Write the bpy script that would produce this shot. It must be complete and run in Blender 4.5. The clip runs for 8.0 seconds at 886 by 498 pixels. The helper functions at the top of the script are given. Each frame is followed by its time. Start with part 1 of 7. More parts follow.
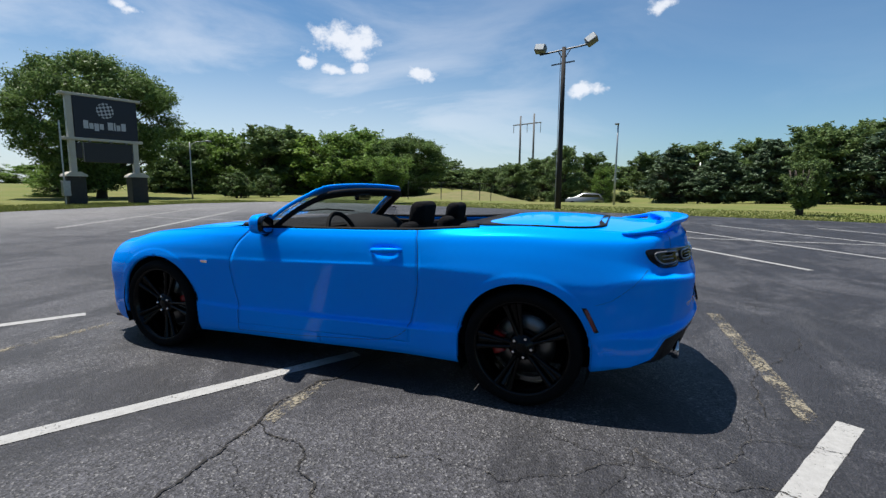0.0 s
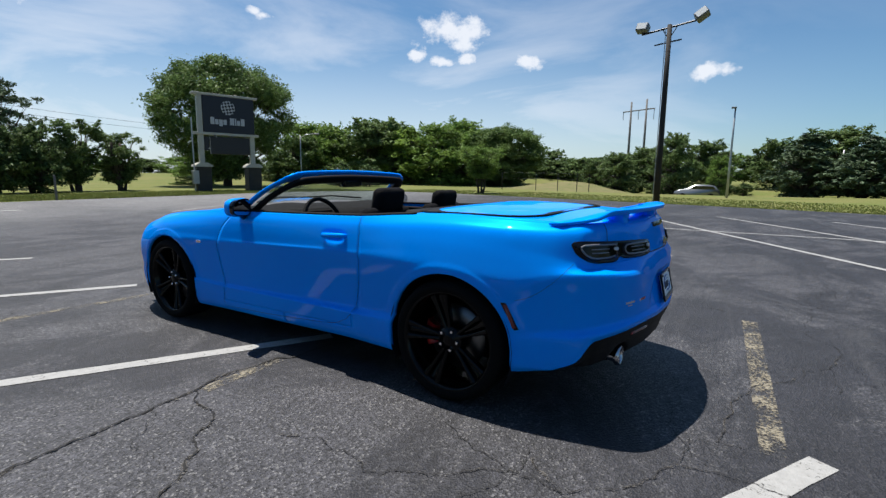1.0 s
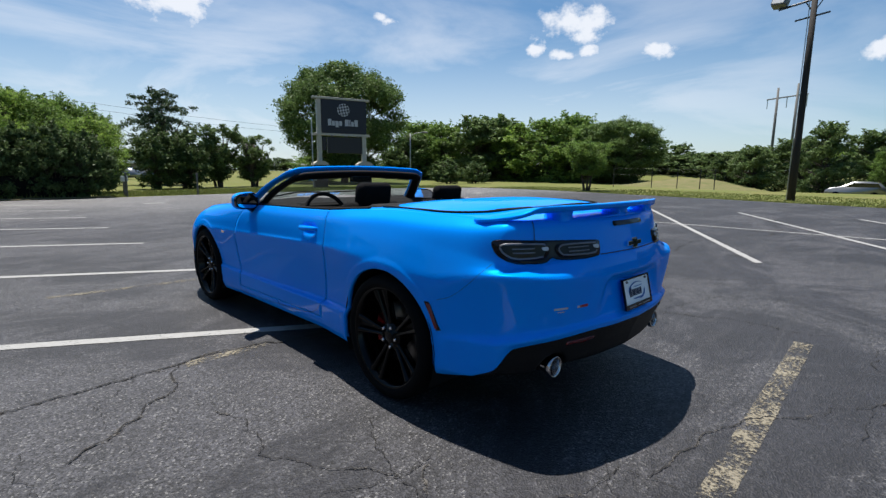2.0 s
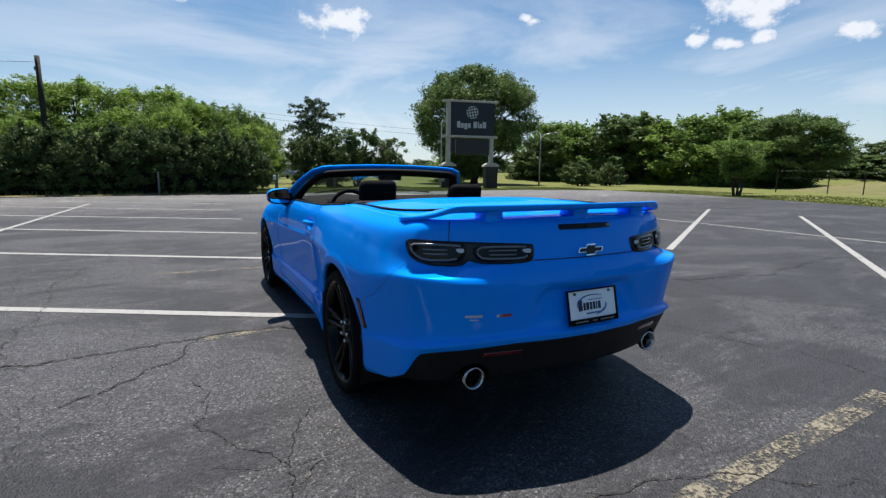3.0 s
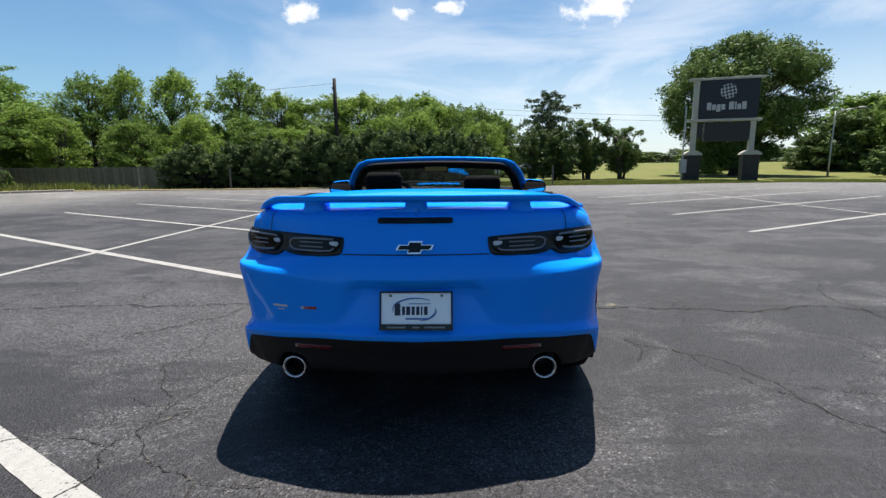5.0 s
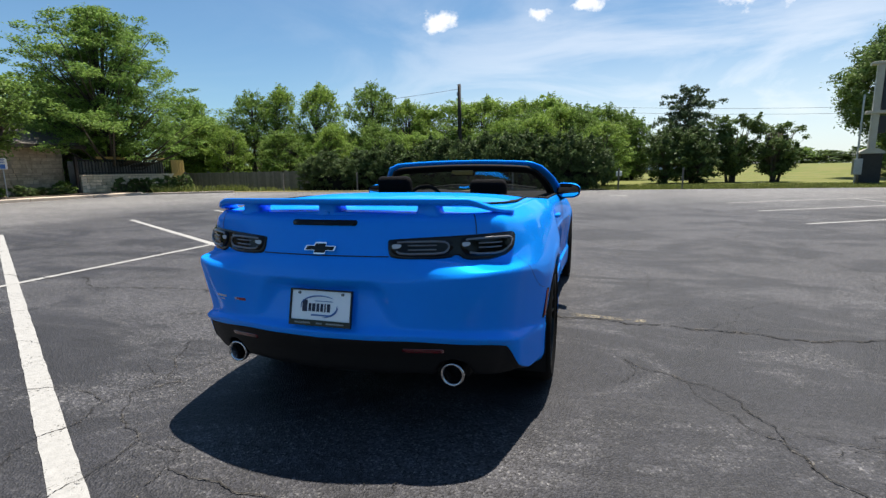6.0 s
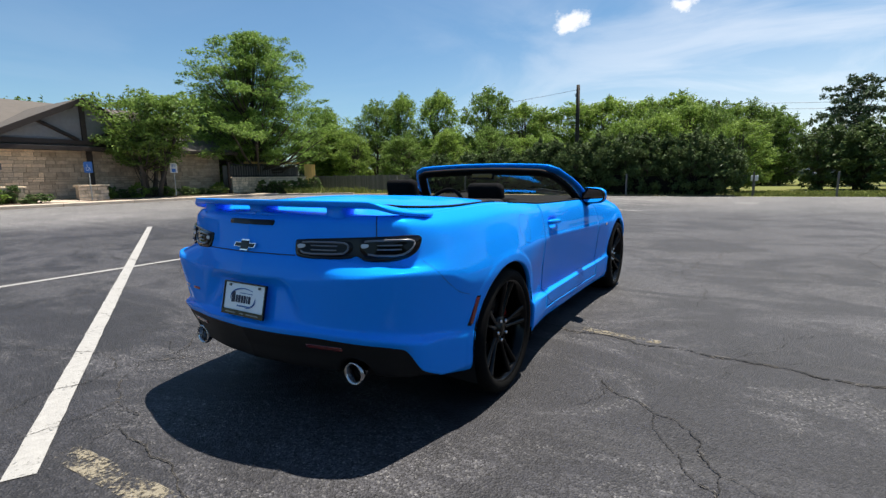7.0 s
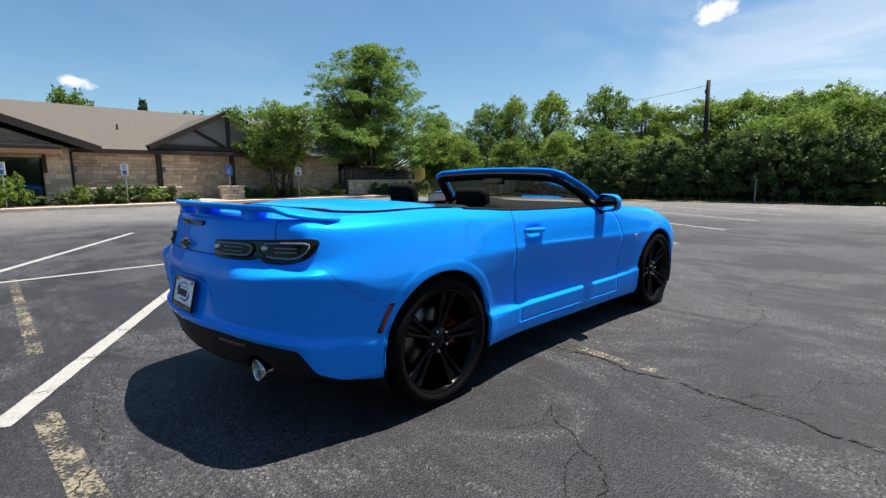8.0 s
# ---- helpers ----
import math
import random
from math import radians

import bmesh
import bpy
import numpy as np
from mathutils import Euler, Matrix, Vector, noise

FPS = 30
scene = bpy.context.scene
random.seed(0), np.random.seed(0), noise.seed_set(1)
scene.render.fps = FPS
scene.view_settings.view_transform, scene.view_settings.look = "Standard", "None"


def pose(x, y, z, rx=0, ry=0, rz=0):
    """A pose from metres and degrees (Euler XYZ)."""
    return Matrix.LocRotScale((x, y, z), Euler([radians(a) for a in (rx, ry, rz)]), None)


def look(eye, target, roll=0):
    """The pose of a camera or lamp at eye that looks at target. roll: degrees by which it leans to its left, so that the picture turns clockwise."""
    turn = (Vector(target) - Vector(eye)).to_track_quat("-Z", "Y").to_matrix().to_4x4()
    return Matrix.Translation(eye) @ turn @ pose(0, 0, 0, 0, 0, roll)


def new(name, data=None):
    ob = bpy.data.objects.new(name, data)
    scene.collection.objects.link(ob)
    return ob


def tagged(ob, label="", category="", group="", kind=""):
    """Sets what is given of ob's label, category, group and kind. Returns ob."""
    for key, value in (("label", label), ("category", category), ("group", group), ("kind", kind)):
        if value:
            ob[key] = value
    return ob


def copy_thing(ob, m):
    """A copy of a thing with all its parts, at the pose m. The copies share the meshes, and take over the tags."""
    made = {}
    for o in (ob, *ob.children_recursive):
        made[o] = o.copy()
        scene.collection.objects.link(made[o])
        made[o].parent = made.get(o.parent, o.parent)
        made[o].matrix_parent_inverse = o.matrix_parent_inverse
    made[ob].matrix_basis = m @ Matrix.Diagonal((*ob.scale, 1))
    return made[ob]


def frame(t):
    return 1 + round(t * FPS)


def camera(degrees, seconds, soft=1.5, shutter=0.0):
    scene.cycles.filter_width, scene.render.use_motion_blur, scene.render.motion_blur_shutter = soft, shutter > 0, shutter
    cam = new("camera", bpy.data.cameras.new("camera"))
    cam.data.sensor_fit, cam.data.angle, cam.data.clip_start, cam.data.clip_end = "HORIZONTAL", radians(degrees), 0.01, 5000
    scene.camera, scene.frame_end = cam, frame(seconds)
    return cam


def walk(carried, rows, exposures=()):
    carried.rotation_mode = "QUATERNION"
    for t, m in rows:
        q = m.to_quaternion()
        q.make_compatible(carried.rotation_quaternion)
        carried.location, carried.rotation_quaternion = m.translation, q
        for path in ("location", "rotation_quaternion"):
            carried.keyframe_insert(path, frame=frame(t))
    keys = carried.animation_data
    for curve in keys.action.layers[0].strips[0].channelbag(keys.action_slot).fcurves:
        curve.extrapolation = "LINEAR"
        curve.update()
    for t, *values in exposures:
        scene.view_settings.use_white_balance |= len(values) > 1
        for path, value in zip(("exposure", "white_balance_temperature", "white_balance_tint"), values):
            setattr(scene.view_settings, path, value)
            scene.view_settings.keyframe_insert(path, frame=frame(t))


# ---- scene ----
cam = camera(85.6, 8.0, 1.4)
PATH = [
    (0, (-3.577, -0.504, 1.273), (-1.718, 0.187, 1.014), 0.4),
    (0.5, (-3.36, -0.916, 1.266), (-1.579, -0.049, 0.984), 0.4),
    (1, (-3.082, -1.35, 1.253), (-1.416, -0.286, 0.952), 0.6),
    (1.2, (-2.939, -1.486, 1.243), (-1.325, -0.346, 0.937), 0.6),
    (2.3, (-2.23, -2.186, 1.245), (-0.973, -0.662, 0.929), 0.4),
    (2.5, (-2.058, -2.273, 1.243), (-0.888, -0.682, 0.929), 0.5),
    (3, (-1.624, -2.539, 1.231), (-0.702, -0.793, 0.915), 0.7),
    (3.5, (-1.221, -2.675, 1.211), (-0.524, -0.828, 0.89), 0.6),
    (4, (-0.742, -2.773, 1.217), (-0.297, -0.852, 0.883), 0.4),
    (4.2, (-0.552, -2.819, 1.223), (-0.204, -0.88, 0.88), 0.4),
    (5.3, (0.409, -2.847, 1.218), (0.21, -0.887, 0.874), -0.7),
    (5.5, (0.599, -2.846, 1.225), (0.295, -0.899, 0.881), -0.7),
    (6, (1.07, -2.729, 1.215), (0.501, -0.84, 0.887), -0.9),
    (6.5, (1.501, -2.599, 1.215), (0.706, -0.791, 0.898), -0.9),
    (7, (1.92, -2.355, 1.2), (0.895, -0.665, 0.894), -0.8),
    (7.5, (2.269, -2.073, 1.199), (1.057, -0.511, 0.899), -0.7),
    (8, (2.631, -1.724, 1.199), (1.229, -0.328, 0.912), -0.5),
]
SKY_STRENGTH, SUN_STRENGTH = 0.060, 5.0
CLOUD = (9.9, 10.2, 10.8)
ASPHALT_DARK, ASPHALT_LIGHT = (0.0150, 0.0152, 0.0186), (0.0328, 0.0325, 0.0364)
PUFFS = [(58.7, 15.8, 5.0), (54.0, 13.3, 1.6), (57.1, 12.8, 1.7), (59.9, 12.8, 1.8), (66.6, 12.5, 2.3), (85.2, 10.7, 2.6), (92.9, 18.2, 1.9),
         (36.9, 16.5, 1.2), (16.1, 16.0, 4.1), (37.6, 16.3, 1.5), (-16.8, 15.9, 2.8), (-5.8, 16.2, 1.8), (-0.5, 16.9, 2.2), (-81.8, 9.2, 1.6)]
walk(cam, [(t, look(e, g, r)) for t, e, g, r in PATH], [(0, 0.65, 6450, 10), (1.2, 0.65, 6470, 10), (2.5, 0.68, 6550, 10), (4.0, 0.78, 6680, 10), (5.5, 0.96, 6800, 10), (7.0, 0.95, 6850, 10), (8.0, 0.97, 6850, 10)])

# ---- world and sun ----
SUN = Vector((0.075, 0.287, 0.955)).normalized()
world = bpy.data.worlds.new("sky")
scene.world = world
world.use_nodes = True
wn, wl = world.node_tree.nodes, world.node_tree.links
wn.clear()
sky = wn.new("ShaderNodeTexSky")
sky.sky_type = "NISHITA"
sky.sun_disc = False
sky.sun_elevation = math.asin(SUN.z)
sky.sun_rotation = math.atan2(SUN.x, SUN.y)
sky.air_density, sky.dust_density, sky.ozone_density = 1.0, 0.6, 2.5
coord = wn.new("ShaderNodeTexCoord")


def wmath(op, a, b=None, clamp=False):
    n = wn.new("ShaderNodeMath")
    n.operation, n.use_clamp = op, clamp
    for k, v in enumerate((a, b)):
        if v is None:
            continue
        if isinstance(v, (int, float)):
            n.inputs[k].default_value = v
        else:
            wl.new(v, n.inputs[k])
    return n.outputs[0]


def wrange(v, a, b):
    n = wn.new("ShaderNodeMapRange")
    n.interpolation_type = "SMOOTHSTEP"
    wl.new(v, n.inputs[0])
    n.inputs[1].default_value, n.inputs[2].default_value = a, b
    return n.outputs[0]


def wnoise(scale, stretch, detail=6.0, rough=0.6, dist=0.0):
    m = wn.new("ShaderNodeMapping")
    m.inputs["Scale"].default_value = stretch
    wl.new(coord.outputs["Generated"], m.inputs[0])
    n = wn.new("ShaderNodeTexNoise")
    n.inputs["Scale"].default_value = scale
    n.inputs["Detail"].default_value = detail
    n.inputs["Roughness"].default_value = rough
    n.inputs["Distortion"].default_value = dist
    wl.new(m.outputs[0], n.inputs[0])
    return n.outputs[0]


sep = wn.new("ShaderNodeSeparateXYZ")
wl.new(coord.outputs["Generated"], sep.inputs[0])
thin = wmath("MULTIPLY", wrange(wnoise(2.1, (1.0, 1.0, 3.6), 8.0, 0.58, 0.7), 0.33, 0.68), 0.60)
low = wrange(sep.outputs[2], 0.56, 0.08)
side = wmath("ADD", wmath("MULTIPLY", sep.outputs[0], 0.52), wmath("MULTIPLY", sep.outputs[1], 0.85))
north = wmath("MULTIPLY_ADD", wrange(side, 0.30, 0.95), 0.90)
north.node.inputs[2].default_value = 0.10
thin = wmath("MULTIPLY", wmath("MULTIPLY", thin, low), north)
puff_noise = wnoise(26.0, (1.0, 1.0, 1.3), 6.0, 0.6)
puffs = None
# small fair-weather clouds: azimuth and height in degrees, half width in degrees
for az, el, wid in PUFFS:
    d = Vector((math.sin(radians(az)) * math.cos(radians(el)), math.cos(radians(az)) * math.cos(radians(el)), math.sin(radians(el))))
    sub = wn.new("ShaderNodeVectorMath")
    sub.operation = "SUBTRACT"
    wl.new(coord.outputs["Generated"], sub.inputs[0])
    sub.inputs[1].default_value = d
    mul = wn.new("ShaderNodeVectorMath")
    mul.operation = "MULTIPLY"
    wl.new(sub.outputs[0], mul.inputs[0])
    mul.inputs[1].default_value = (1.0, 1.0, 2.1)
    ln = wn.new("ShaderNodeVectorMath")
    ln.operation = "LENGTH"
    wl.new(mul.outputs[0], ln.inputs[0])
    r = math.tan(radians(wid))
    body = wmath("SUBTRACT", 1.0, wmath("DIVIDE", ln.outputs["Value"], r))
    body = wmath("ADD", body, wmath("MULTIPLY", wmath("SUBTRACT", puff_noise, 0.5), 2.3))
    body = wrange(body, 0.05, 0.75)
    puffs = body if puffs is None else wmath("MAXIMUM", puffs, body)
haze = wmath("MULTIPLY", wrange(sep.outputs[2], 0.30, 0.0), wmath("MULTIPLY", north, 0.52))
thin = wmath("MAXIMUM", thin, haze)
cover = wmath("MAXIMUM", thin, wmath("MULTIPLY", puffs, 0.88), True)
mixc = wn.new("ShaderNodeMix")
mixc.data_type = "RGBA"
wl.new(cover, mixc.inputs["Factor"])
tint = wn.new("ShaderNodeMix")
tint.data_type, tint.blend_type = "RGBA", "MULTIPLY"
tint.inputs["Factor"].default_value = 1.0
tint.inputs["B"].default_value = (0.75, 1.02, 1.15, 1)
wl.new(sky.outputs[0], tint.inputs["A"])
wl.new(tint.outputs["Result"], mixc.inputs["A"])
mixc.inputs["B"].default_value = (*CLOUD, 1)
bg = wn.new("ShaderNodeBackground")
bg.inputs[1].default_value = SKY_STRENGTH
wl.new(mixc.outputs["Result"], bg.inputs[0])
wl.new(bg.outputs[0], wn.new("ShaderNodeOutputWorld").inputs[0])

sun = new("sun", bpy.data.lights.new("sun", "SUN"))
sun.data.energy, sun.data.angle, sun.data.color = SUN_STRENGTH, radians(0.53), (1.0, 0.955, 0.89)
sun.matrix_world = look(SUN * 50, (0, 0, 0))


# ---- materials ----
def mat(name, base, rough=0.6, metal=0.0, coat=0.0, vary=0.0, scale=8.0, bump=0.0, bump_scale=60.0, second=None, island=0.0, each=0.0, spec=0.5, detail=5.0):
    m = bpy.data.materials.new(name)
    m.use_nodes = True
    n, l = m.node_tree.nodes, m.node_tree.links
    b = n["Principled BSDF"]
    b.inputs["Roughness"].default_value, b.inputs["Metallic"].default_value = rough, metal
    b.inputs["Coat Weight"].default_value = coat
    b.inputs["Coat Roughness"].default_value = 0.03
    b.inputs["Specular IOR Level"].default_value = spec
    b.inputs["Base Color"].default_value = (*base, 1)
    tc = n.new("ShaderNodeTexCoord")
    out = None
    if second is None:
        second = tuple(c * 0.55 for c in base)
    if vary:
        tex = n.new("ShaderNodeTexNoise")
        tex.inputs["Scale"].default_value, tex.inputs["Detail"].default_value = scale, detail
        tex.inputs["Roughness"].default_value = 0.65
        l.new(tc.outputs["Object"], tex.inputs[0])
        rng = n.new("ShaderNodeMapRange")
        rng.inputs[1].default_value, rng.inputs[2].default_value, rng.inputs[4].default_value = 0.35, 0.7, vary
        l.new(tex.outputs[0], rng.inputs[0])
        mx = n.new("ShaderNodeMix")
        mx.data_type = "RGBA"
        mx.inputs["A"].default_value, mx.inputs["B"].default_value = (*base, 1), (*second, 1)
        l.new(rng.outputs[0], mx.inputs["Factor"])
        out = mx.outputs["Result"]
    for amount, node, sock in ((island, "ShaderNodeNewGeometry", "Random Per Island"), (each, "ShaderNodeObjectInfo", "Random")):
        if amount:
            src = n.new(node)
            rng = n.new("ShaderNodeMapRange")
            rng.inputs[3].default_value, rng.inputs[4].default_value = 1 - amount, 1 + amount
            l.new(src.outputs[sock], rng.inputs[0])
            mx = n.new("ShaderNodeMix")
            mx.data_type, mx.blend_type = "RGBA", "MULTIPLY"
            mx.inputs["Factor"].default_value = 1
            if out is None:
                mx.inputs["A"].default_value = (*base, 1)
            else:
                l.new(out, mx.inputs["A"])
            l.new(rng.outputs[0], mx.inputs["B"])
            out = mx.outputs["Result"]
    if out is not None:
        l.new(out, b.inputs["Base Color"])
    if bump:
        tex = n.new("ShaderNodeTexNoise")
        tex.inputs["Scale"].default_value, tex.inputs["Detail"].default_value = bump_scale, 4.0
        l.new(tc.outputs["Object"], tex.inputs[0])
        bp = n.new("ShaderNodeBump")
        bp.inputs["Strength"].default_value, bp.inputs["Distance"].default_value = bump, 0.02
        l.new(tex.outputs[0], bp.inputs["Height"])
        l.new(bp.outputs[0], b.inputs["Normal"])
    return m


def leaf_mat(name, base, second, translucent=0.42):
    m = mat(name, base, 0.5, vary=0.8, scale=0.9, second=second, island=0.45, spec=0.12)
    n, l = m.node_tree.nodes, m.node_tree.links
    b, o = n["Principled BSDF"], n["Material Output"]
    src = b.inputs["Base Color"].links[0].from_socket
    tr = n.new("ShaderNodeBsdfTranslucent")
    l.new(src, tr.inputs[0])
    mx = n.new("ShaderNodeMixShader")
    mx.inputs[0].default_value = translucent
    l.new(b.outputs[0], mx.inputs[1])
    l.new(tr.outputs[0], mx.inputs[2])
    l.new(mx.outputs[0], o.inputs[0])
    return m


def glass_mat(name, tint):
    m = bpy.data.materials.new(name)
    m.use_nodes = True
    n, l = m.node_tree.nodes, m.node_tree.links
    n.remove(n["Principled BSDF"])
    lw, pw, fr = n.new("ShaderNodeLayerWeight"), n.new("ShaderNodeMath"), n.new("ShaderNodeMath")
    pw.operation, fr.operation = "POWER", "MULTIPLY_ADD"
    l.new(lw.outputs["Facing"], pw.inputs[0])
    pw.inputs[1].default_value, fr.inputs[1].default_value, fr.inputs[2].default_value = 4.0, 0.4, 0.03
    l.new(pw.outputs[0], fr.inputs[0])
    tr, gl, mx = n.new("ShaderNodeBsdfTransparent"), n.new("ShaderNodeBsdfGlossy"), n.new("ShaderNodeMixShader")
    tr.inputs[0].default_value = (*tint, 1)
    gl.inputs["Roughness"].default_value = 0.02
    l.new(fr.outputs[0], mx.inputs[0])
    l.new(tr.outputs[0], mx.inputs[1])
    l.new(gl.outputs[0], mx.inputs[2])
    l.new(mx.outputs[0], n["Material Output"].inputs[0])
    return m


def asphalt_mat():
    m = bpy.data.materials.new("asphalt")
    m.use_nodes = True
    n, l = m.node_tree.nodes, m.node_tree.links
    b = n["Principled BSDF"]
    b.inputs["Roughness"].default_value = 0.63
    b.inputs["Specular IOR Level"].default_value = 0.35
    tc = n.new("ShaderNodeTexCoord")

    def noise_tex(scale, detail, rough=0.6):
        t = n.new("ShaderNodeTexNoise")
        t.inputs["Scale"].default_value, t.inputs["Detail"].default_value, t.inputs["Roughness"].default_value = scale, detail, rough
        l.new(tc.outputs["Object"], t.inputs[0])
        return t.outputs[0]

    def ramp(v, a, b_, lo=0.0, hi=1.0):
        r = n.new("ShaderNodeMapRange")
        r.inputs[1].default_value, r.inputs[2].default_value, r.inputs[3].default_value, r.inputs[4].default_value = a, b_, lo, hi
        l.new(v, r.inputs[0])
        return r.outputs[0]

    def mixed(f, a, c, blend="MIX"):
        x = n.new("ShaderNodeMix")
        x.data_type, x.blend_type = "RGBA", blend
        for s, v in (("Factor", f), ("A", a), ("B", c)):
            if isinstance(v, (int, float)):
                x.inputs[s].default_value = v
            elif isinstance(v, tuple):
                x.inputs[s].default_value = (*v, 1)
            else:
                l.new(v, x.inputs[s])
        return x.outputs["Result"]

    # sealer mask: smooth dark where it holds, gravelly and pale where it has worn off
    mp = n.new("ShaderNodeMapping")
    mp.inputs["Scale"].default_value = (0.62, 1.0, 1)
    mp.inputs["Rotation"].default_value = (0, 0, 0.15)
    l.new(tc.outputs["Object"], mp.inputs[0])
    st = n.new("ShaderNodeTexNoise")
    st.inputs["Scale"].default_value, st.inputs["Detail"].default_value, st.inputs["Roughness"].default_value = 0.85, 10.0, 0.70
    st.inputs["Distortion"].default_value = 0.8
    l.new(mp.outputs[0], st.inputs[0])
    # the sealer lies thicker behind and to the right of the parked car
    place = n.new("ShaderNodeVectorMath")
    place.operation = "DOT_PRODUCT"
    l.new(tc.outputs["Object"], place.inputs[0])
    place.inputs[1].default_value = (-0.5, 0.6, 0)
    shift = n.new("ShaderNodeMath")
    shift.operation = "ADD"
    l.new(st.outputs[0], shift.inputs[0])
    l.new(ramp(place.outputs["Value"], -1.2, 0.8, -0.032, 0.012), shift.inputs[1])
    worn = ramp(shift.outputs[0], 0.46, 0.54)
    col = mixed(worn, ASPHALT_DARK, ASPHALT_LIGHT)
    # the older, paler surface towards the building and the far end
    sp = n.new("ShaderNodeSeparateXYZ")
    l.new(tc.outputs["Object"], sp.inputs[0])
    wob = noise_tex(0.18, 5)
    wx, wy, mxm = n.new("ShaderNodeMath"), n.new("ShaderNodeMath"), n.new("ShaderNodeMath")
    wx.operation = wy.operation = "MULTIPLY_ADD"
    for node, sock in ((wx, "X"), (wy, "Y")):
        l.new(wob, node.inputs[0])
        node.inputs[1].default_value = 9.0
        l.new(sp.outputs[sock], node.inputs[2])
    mxm.operation = "MAXIMUM"
    l.new(ramp(wx.outputs[0], -6.0, -12.0), mxm.inputs[0])
    l.new(ramp(wy.outputs[0], 16.0, 25.0, 0.0, 0.8), mxm.inputs[1])
    col = mixed(mxm.outputs[0], col, (0.130, 0.126, 0.124))
    # broad tone, long drag streaks and scuffs
    col = mixed(1.0, col, ramp(noise_tex(0.33, 5, 0.6), 0.34, 0.66, 0.80, 1.22), "MULTIPLY")
    col = mixed(1.0, col, ramp(noise_tex(2.6, 8, 0.72), 0.32, 0.68, 0.72, 1.28), "MULTIPLY")
    mp2 = n.new("ShaderNodeMapping")
    mp2.inputs["Scale"].default_value = (0.22, 2.6, 1)
    mp2.inputs["Rotation"].default_value = (0, 0, -0.12)
    l.new(tc.outputs["Object"], mp2.inputs[0])
    sc = n.new("ShaderNodeTexNoise")
    sc.inputs["Scale"].default_value, sc.inputs["Detail"].default_value, sc.inputs["Roughness"].default_value = 1.0, 9.0, 0.7
    sc.inputs["Distortion"].default_value = 0.9
    l.new(mp2.outputs[0], sc.inputs[0])
    col = mixed(ramp(sc.outputs[0], 0.55, 0.72, 0, 0.32), col, (0.082, 0.080, 0.080))
    col = mixed(ramp(sc.outputs[0], 0.43, 0.30, 0, 0.22), col, (0.015, 0.015, 0.0165))
    # stone grains, strong where the sealer is gone
    vo = n.new("ShaderNodeTexVoronoi")
    vo.inputs["Scale"].default_value = 115.0
    l.new(tc.outputs["Object"], vo.inputs[0])
    grain = n.new("ShaderNodeSeparateColor")
    l.new(vo.outputs["Color"], grain.inputs[0])
    col = mixed(1.0, col, mixed(worn, ramp(grain.outputs[0], 0.0, 1.0, 0.55, 1.45), ramp(grain.outputs[0], 0.0, 1.0, 0.18, 1.82)), "MULTIPLY")
    pm = n.new("ShaderNodeMath")
    pm.operation = "MULTIPLY"
    l.new(ramp(grain.outputs[1], 0.86, 0.98, 0.0, 0.6), pm.inputs[0])
    l.new(ramp(worn, 0.0, 1.0, 0.18, 1.0), pm.inputs[1])
    col = mixed(pm.outputs[0], col, (0.20, 0.195, 0.190))
    col = mixed(1.0, col, ramp(noise_tex(34.0, 8, 0.85), 0.34, 0.66, 0.42, 1.60), "MULTIPLY")
    l.new(col, b.inputs["Base Color"])
    bp = n.new("ShaderNodeBump")
    bp.inputs["Strength"].default_value, bp.inputs["Distance"].default_value = 0.6, 0.008
    l.new(vo.outputs["Distance"], bp.inputs["Height"])
    l.new(bp.outputs[0], b.inputs["Normal"])
    return m


def worn_paint(name, base, lo, hi, patch=0.0):
    """Road paint, gone where it has flaked away so that the asphalt below shows."""
    m = mat(name, base, 0.8, vary=0.7, scale=22, second=tuple(c * 0.72 for c in base), bump=0.3, bump_scale=120, spec=0.2, detail=9)
    n, l = m.node_tree.nodes, m.node_tree.links
    tc, r = n.new("ShaderNodeTexCoord"), n.new("ShaderNodeMapRange")
    fine, broad, mix = n.new("ShaderNodeTexNoise"), n.new("ShaderNodeTexNoise"), n.new("ShaderNodeMath")
    for t, sc in ((fine, 55.0), (broad, 4.0)):
        t.inputs["Scale"].default_value, t.inputs["Detail"].default_value, t.inputs["Roughness"].default_value = sc, 8.0, 0.7
        l.new(tc.outputs["Object"], t.inputs[0])
    mix.operation = "MULTIPLY_ADD"
    l.new(broad.outputs[0], mix.inputs[0])
    mix.inputs[1].default_value = patch
    l.new(fine.outputs[0], mix.inputs[2])
    r.inputs[1].default_value, r.inputs[2].default_value = lo, hi
    l.new(mix.outputs[0], r.inputs[0])
    tr, mx = n.new("ShaderNodeBsdfTransparent"), n.new("ShaderNodeMixShader")
    l.new(r.outputs[0], mx.inputs[0])
    l.new(n["Principled BSDF"].outputs[0], mx.inputs[1])
    l.new(tr.outputs[0], mx.inputs[2])
    l.new(mx.outputs[0], n["Material Output"].inputs[0])
    return m


